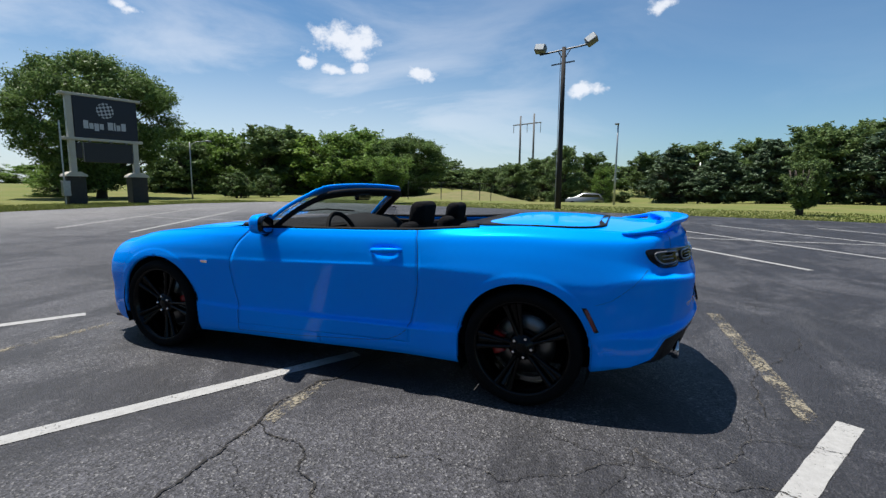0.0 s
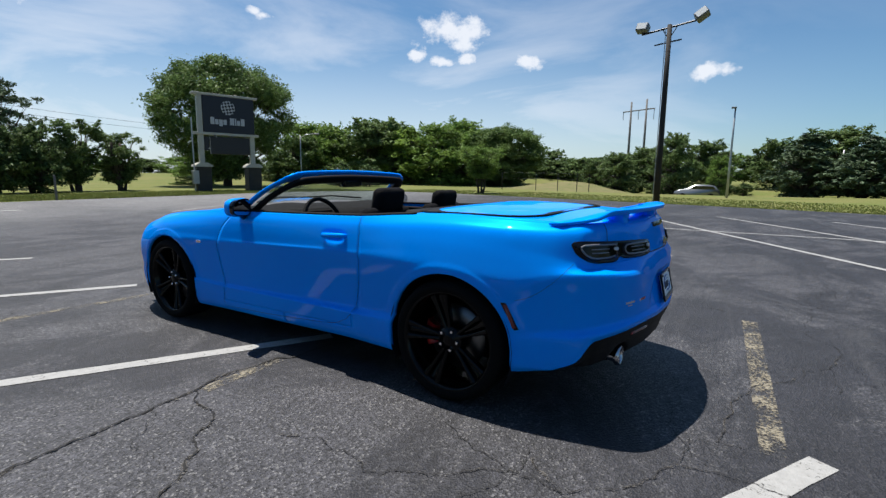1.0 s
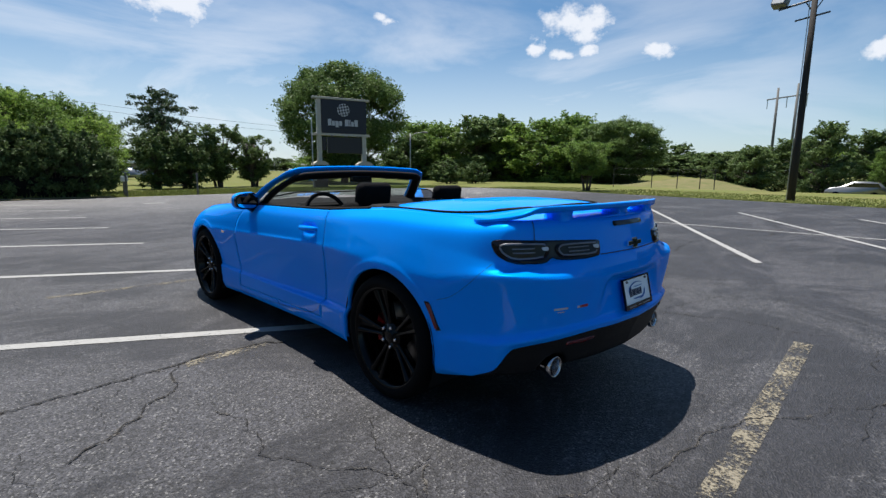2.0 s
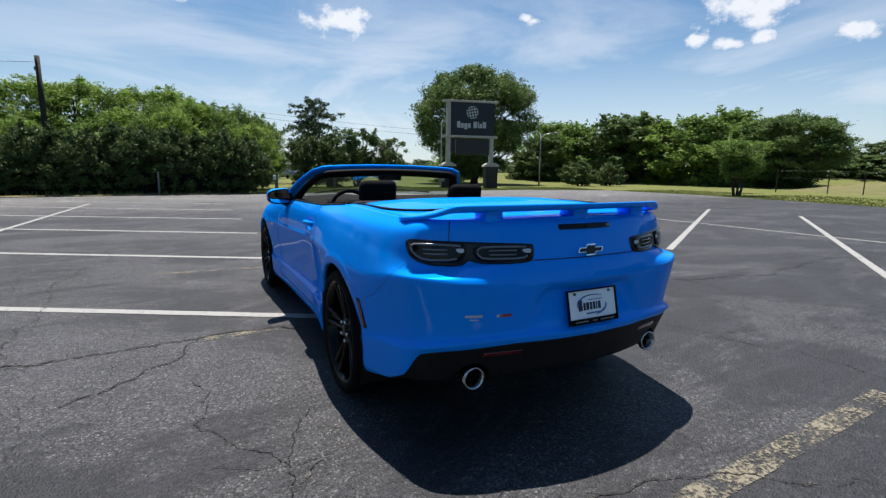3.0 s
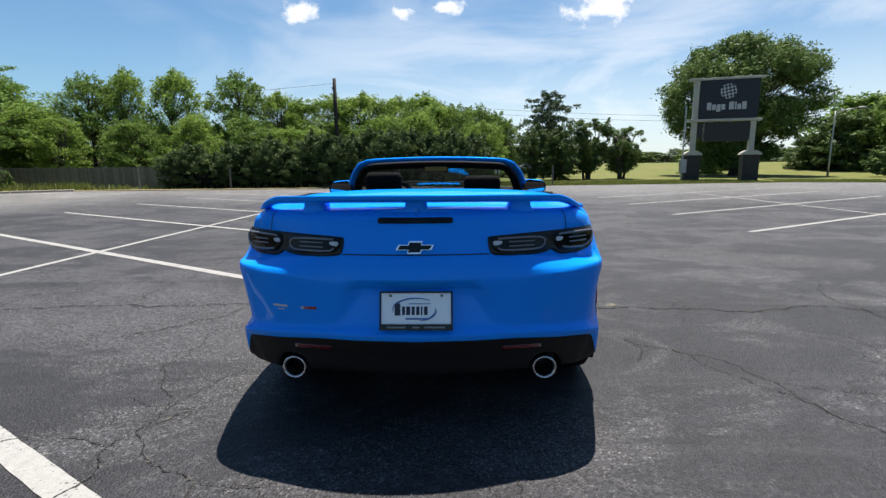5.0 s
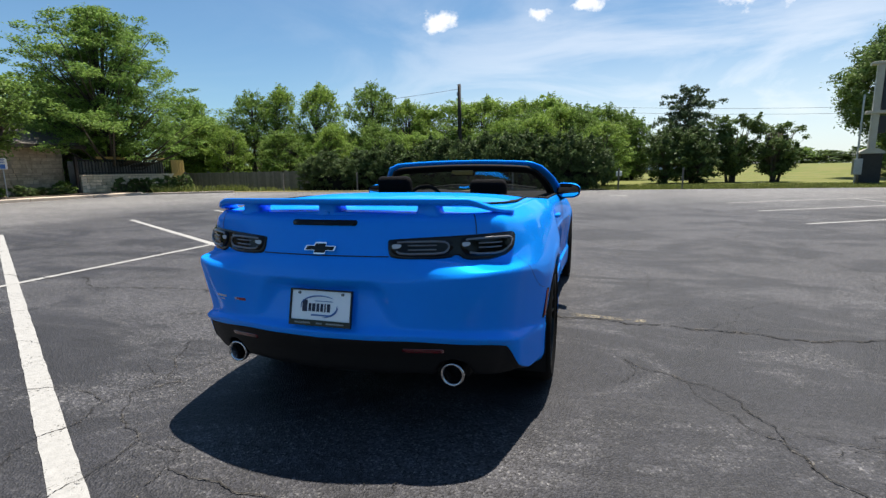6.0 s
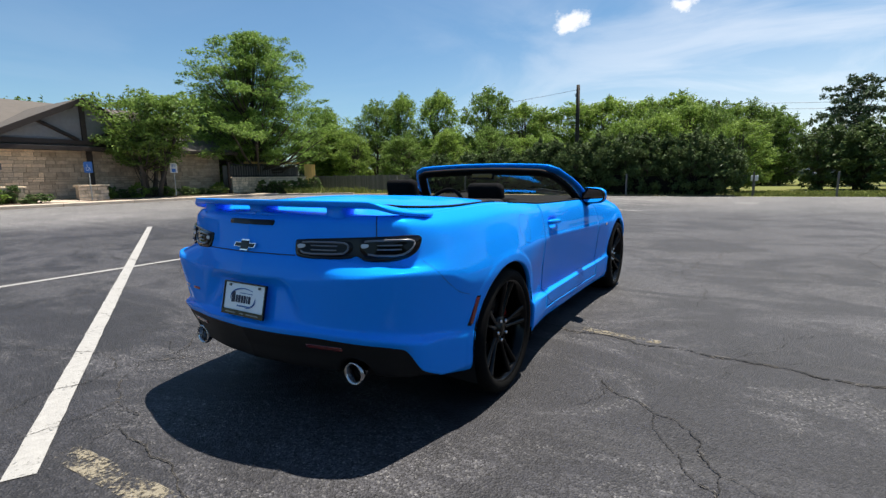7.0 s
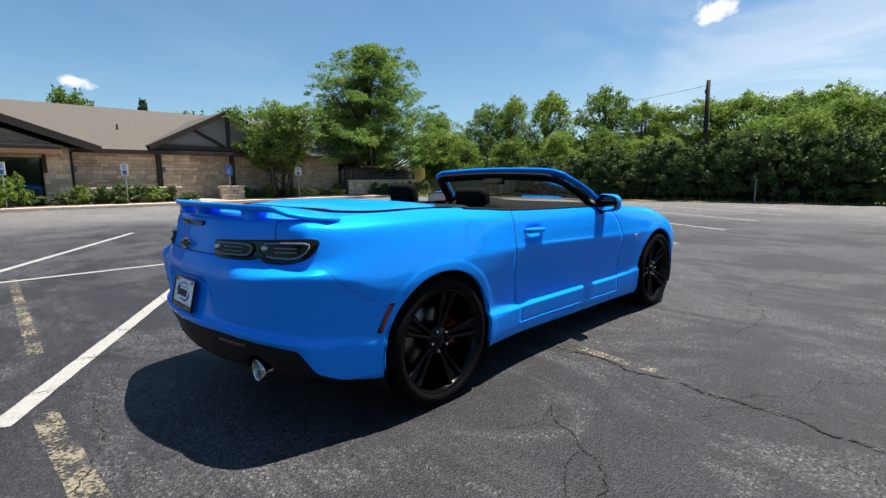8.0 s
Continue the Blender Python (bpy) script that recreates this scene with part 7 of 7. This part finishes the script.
# parking signs
def bay_sign(x, y, kind):
    s = thing("bay_sign", ("blue" if kind == "blue" else "white") + " disabled parking sign on a thin steel post", "sign", pose(x, y, 0.12, 0, 0, 40), "parking signs")
    bm = bmesh.new()
    tube(bm, [(0, 0, 0), (0, 0, 1.95)], 0.028, 8)
    part("post", bm, M["galv"], s)
    bm = boxed(-0.20, 0.20, -0.045, -0.03, 1.44, 2.0, 0.003)
    face = part("plate", bm, M["blue_sign" if kind == "blue" else "white_sign"], s)
    if kind == "blue":
        bm = bmesh.new()
        tube(bm, [(-0.03, -0.05, 1.86), (-0.02, -0.05, 1.72), (0.06, -0.05, 1.70), (0.09, -0.05, 1.58)], 0.014, 6)
        tube(bm, [(-0.03 + 0.075 * math.cos(a), -0.05, 1.64 + 0.075 * math.sin(a)) for a in np.linspace(1.9, 6.0, 12)], 0.011, 6)
        part("symbol", bm, M["white_sign"], face)
    else:
        part("symbol", boxed(-0.11, 0.11, -0.05, -0.044, 1.47, 1.68), M["blue_sign"], face, "blue symbol panel")
        for z in (1.76, 1.83, 1.90):
            part("text_bar", boxed(-0.11, 0.11, -0.05, -0.044, z, z + 0.03), M["blue_sign"], face)


for x, y, k in ((-26.0, 4.2, "white"), (-26.6, 9.6, "blue"), (-26.9, 14.2, "white"), (-25.9, -0.4, "white")):
    bay_sign(x, y, k)

# bin enclosure: low stone wall, dark railings and new pine boards
enc = thing("bin_enclosure", "low stone wall with dark railings and a yellow pine board screen", "enclosure", pose(-28.1, 18.2, 0))
part("low_wall", boxed(-0.2, 0.14, 0.6, 7.3, 0, 1.14, 0.01), M["mortar"], enc, "low limestone wall")
part("coping", boxed(-0.25, 0.22, 0.6, 7.32, 1.14, 1.23, 0.02), M["stone"], enc)
r = random.Random(31)
for c in range(6):
    y = 0.6
    while y < 7.2:
        w = min(r.uniform(0.22, 0.50), 7.3 - y)
        part("stone", boxed(0.12, 0.165 + r.uniform(0, 0.03), y + 0.01, y + w - 0.01, 0.01 + 0.188 * c, 0.188 * c + 0.178), M["stone"], enc)
        y += w
for k in range(33):
    part("railing", boxed(-0.02, 0.02, 0.65 + 0.205 * k, 0.68 + 0.205 * k, 1.23, 2.12), M["dark_steel"], enc)
for z in (1.32, 2.1):
    part("rail", boxed(-0.025, 0.025, 0.6, 7.35, z, z + 0.05), M["dark_steel"], enc)
part("top_board", boxed(-0.62, -0.50, 2.2, 7.4, 2.20, 2.36, 0.01), M["yellow_wood"], enc)
for k in range(9):
    part("board", boxed(-0.02, 0.03, 7.38 + 0.128 * k, 7.38 + 0.128 * k + 0.118, 0.10, 2.22 - 0.012 * (k % 3), 0.004), M["yellow_wood"], enc)
for k in range(19):
    part("board", boxed(-0.70, -0.65, 0.5 + 0.36 * k, 0.83 + 0.36 * k, 0.2, 2.05, 0.004), M["grey_wood"], enc)
part("corner_post", boxed(-0.10, 0.04, 0.44, 0.58, 0, 2.3, 0.01), M["timber"], enc)

# low white shed roof beyond the fence
shed = thing("garden_shed", "low shed with a white roof beyond the board fence", "shed", pose(-18.7, 27.5, -0.42))
part("wall", boxed(0.1, 6.9, 0.0, 1.6, 0, 1.15, 0.01), M["grey_wood"], shed)
bm = prism(bmesh.new(), [(-0.15, 1.15), (1.35, 1.15), (1.15, 1.62), (0.15, 1.62)], 2.0, pose(0, -0.2, 0))
part("roof", bm, M["white_sign"], shed, "white metal roof")
bm = prism(bmesh.new(), [(1.36, 1.15), (7.1, 1.15), (7.1, 1.34), (1.36, 1.34)], 2.0, pose(0, -0.1, 0))
part("roof", bm, M["white_sign"], shed, "white metal roof")

# weathered board fence behind the verge
fence = thing("board_fence", "long low weathered grey board fence", "fence", pose(-28.0, 26.6, -0.03))
r = random.Random(9)
for k in range(100):
    x = 0.112 * k
    ob = part("board", boxed(x, x + 0.104, -0.01, 0.012, 0.02, 1.28 + r.uniform(-0.03, 0.03)), M["grey_wood"], fence)
for x in np.arange(0, 11.3, 2.2):
    part("post", boxed(x - 0.05, x + 0.05, 0.015, 0.11, 0, 1.35), M["grey_wood"], fence)
for z in (0.35, 1.0):
    part("rail", boxed(0, 11.2, 0.014, 0.055, z, z + 0.09), M["grey_wood"], fence)
for x in (-12.2, -2.9, 2.7, 5.9, -17.2):
    ob = part("fence_post", boxed(-0.04, 0.04, -0.04, 0.04, 0, 1.15, 0.01), M["grey_wood"])
    ob.matrix_world = pose(x, 23.75 + 0.045 * (x + 10) if x < 2 else 25.4, -0.03)
    tagged(ob, "short weathered post at the edge of the lot", "fence post", "verge posts")

mk = thing("marker_post", "short post with a white utility box at the lot's edge", "utility box", pose(2.75, 26.2, -0.03))
part("post", boxed(-0.05, 0.05, -0.05, 0.05, 0, 0.95, 0.01), M["grey_wood"], mk)
part("box", boxed(-0.16, 0.16, -0.11, -0.051, 0.72, 1.0, 0.02), M["white_sign"], mk, "white box")

# black sheets and posts, added to darken the dark zone at the hedge's foot
dark_row = thing("shade_fence", "black sheets on thin posts added to darken the hedge's foot", "fence", pose(-15.6, 24.25, -0.03, 0, 0, 2.6))
r = random.Random(44)
for k in range(8):
    verts, faces = [], []
    for i in range(9):
        x = 2.1 * k + 2.08 * i / 8
        for z in (0.06, 0.4, 0.8, 1.08 + r.uniform(-0.08, 0.06)):
            verts.append((x, 0.05 * math.sin(2.3 * x + 2 * z) + r.uniform(-0.01, 0.01), z))
        if i:
            for j in range(3):
                a = 4 * i + j
                faces.append((a - 4, a, a + 1, a - 3))
    solidify(raw("netting_panel", verts, faces, M["foot_dark"], dark_row, "", True), 0.006)
for k in range(9):
    bm = bmesh.new()
    tube(bm, [(2.1 * k - 0.01, 0.09, 0), (2.1 * k - 0.01, 0.09, 1.2)], 0.025, 6)
    part("post", bm, M["dark_steel"], dark_row)

# ---- limestone blocks of the front wall ----
r = random.Random(21)
meshes = []
for i in range(6):
    w, h = 0.30 + 0.09 * i, 1.0
    bm = boxed(-0.06, 0.0, 0.0, 1.0, 0.0, 1.0)
    me = bpy.data.meshes.new("stone")
    for v in bm.verts:
        v.co.y += 0.02 * (i % 3 - 1) * (v.co.z - 0.5)
        v.co.z += 0.03 * ((i + 1) % 3 - 1) * (v.co.y - 0.5)
    bm.to_mesh(me)
    bm.free()
    me.materials.append(M["stone"])
    meshes.append(me)
laid, rest_v, rest_f = 0, [], []


def lay_stones(x, y0, y1, z0, top, single):
    """Random ashlar courses; single ones near the way in, the rest joined."""
    global laid
    z = z0
    while z < top(0.5 * (y0 + y1)) or z < top(y1):
        h = r.uniform(0.11, 0.27)
        y = y0
        while y < y1 - 0.02:
            w = min(r.uniform(0.18, 0.66), y1 - y)
            hh = min(h, top(y + w / 2) - z)
            if hh > 0.05 and w > 0.05:
                m = Matrix.Translation((x - WX + r.uniform(-0.012, 0.022), y - 6.0 + 0.01, z + 0.01)) @ Matrix.Diagonal((1, w - 0.02, hh - 0.02, 1))
                if single(y) and laid < 300:
                    ob = new("stone", r.choice(meshes))
                    ob.parent = house
                    ob.matrix_basis = m
                    laid += 1
                else:
                    me, k = r.choice(meshes), len(rest_v)
                    rest_v.extend(m @ v.co for v in me.vertices)
                    rest_f.extend(tuple(i + k for i in p.vertices) for p in me.polygons)
            y += w
        z += h


lay_stones(EX + 0.02, 1.27, 2.33, 0.0, lambda y: 2.92, lambda y: True)
lay_stones(EX + 0.02, -5.0, 2.33, 3.05, lambda y: 5.45 - 0.352 * (y + 5.2), lambda y: False)
lay_stones(WX, 2.0, 18.95, 0.0, lambda y: 2.86, lambda y: y < 8.5)
tagged(raw("stonework", rest_v, rest_f, M["stone"], house), kind="stuff")

# cars in the lot beyond the verge
for x, y, a in ((12.5, 78, 20), (16.5, 80, 70), (9.0, 84, 40)):
    copy_thing(suv, pose(x, y, ground_z(x, y), 0, 0, a))["label"] = "far parked silver car beyond the trees"

far_house = thing("far_building", "low white building with a pale flat roof beyond the trees", "building", pose(12.5, 94, ground_z(12.5, 94), 0, 0, 12))
part("wall", boxed(-9, 9, 0, 6, 0, 2.4, 0.02), M["stucco"], far_house)
part("roof", boxed(-9.6, 9.6, -0.8, 6.6, 2.4, 2.9, 0.04), M["white_sign"], far_house, "pale metal roof edge")
for k in range(5):
    part("window", boxed(-7.5 + 3.4 * k, -5.8 + 3.4 * k, -0.03, 0.02, 0.9, 1.9), M["dark_glass"], far_house)
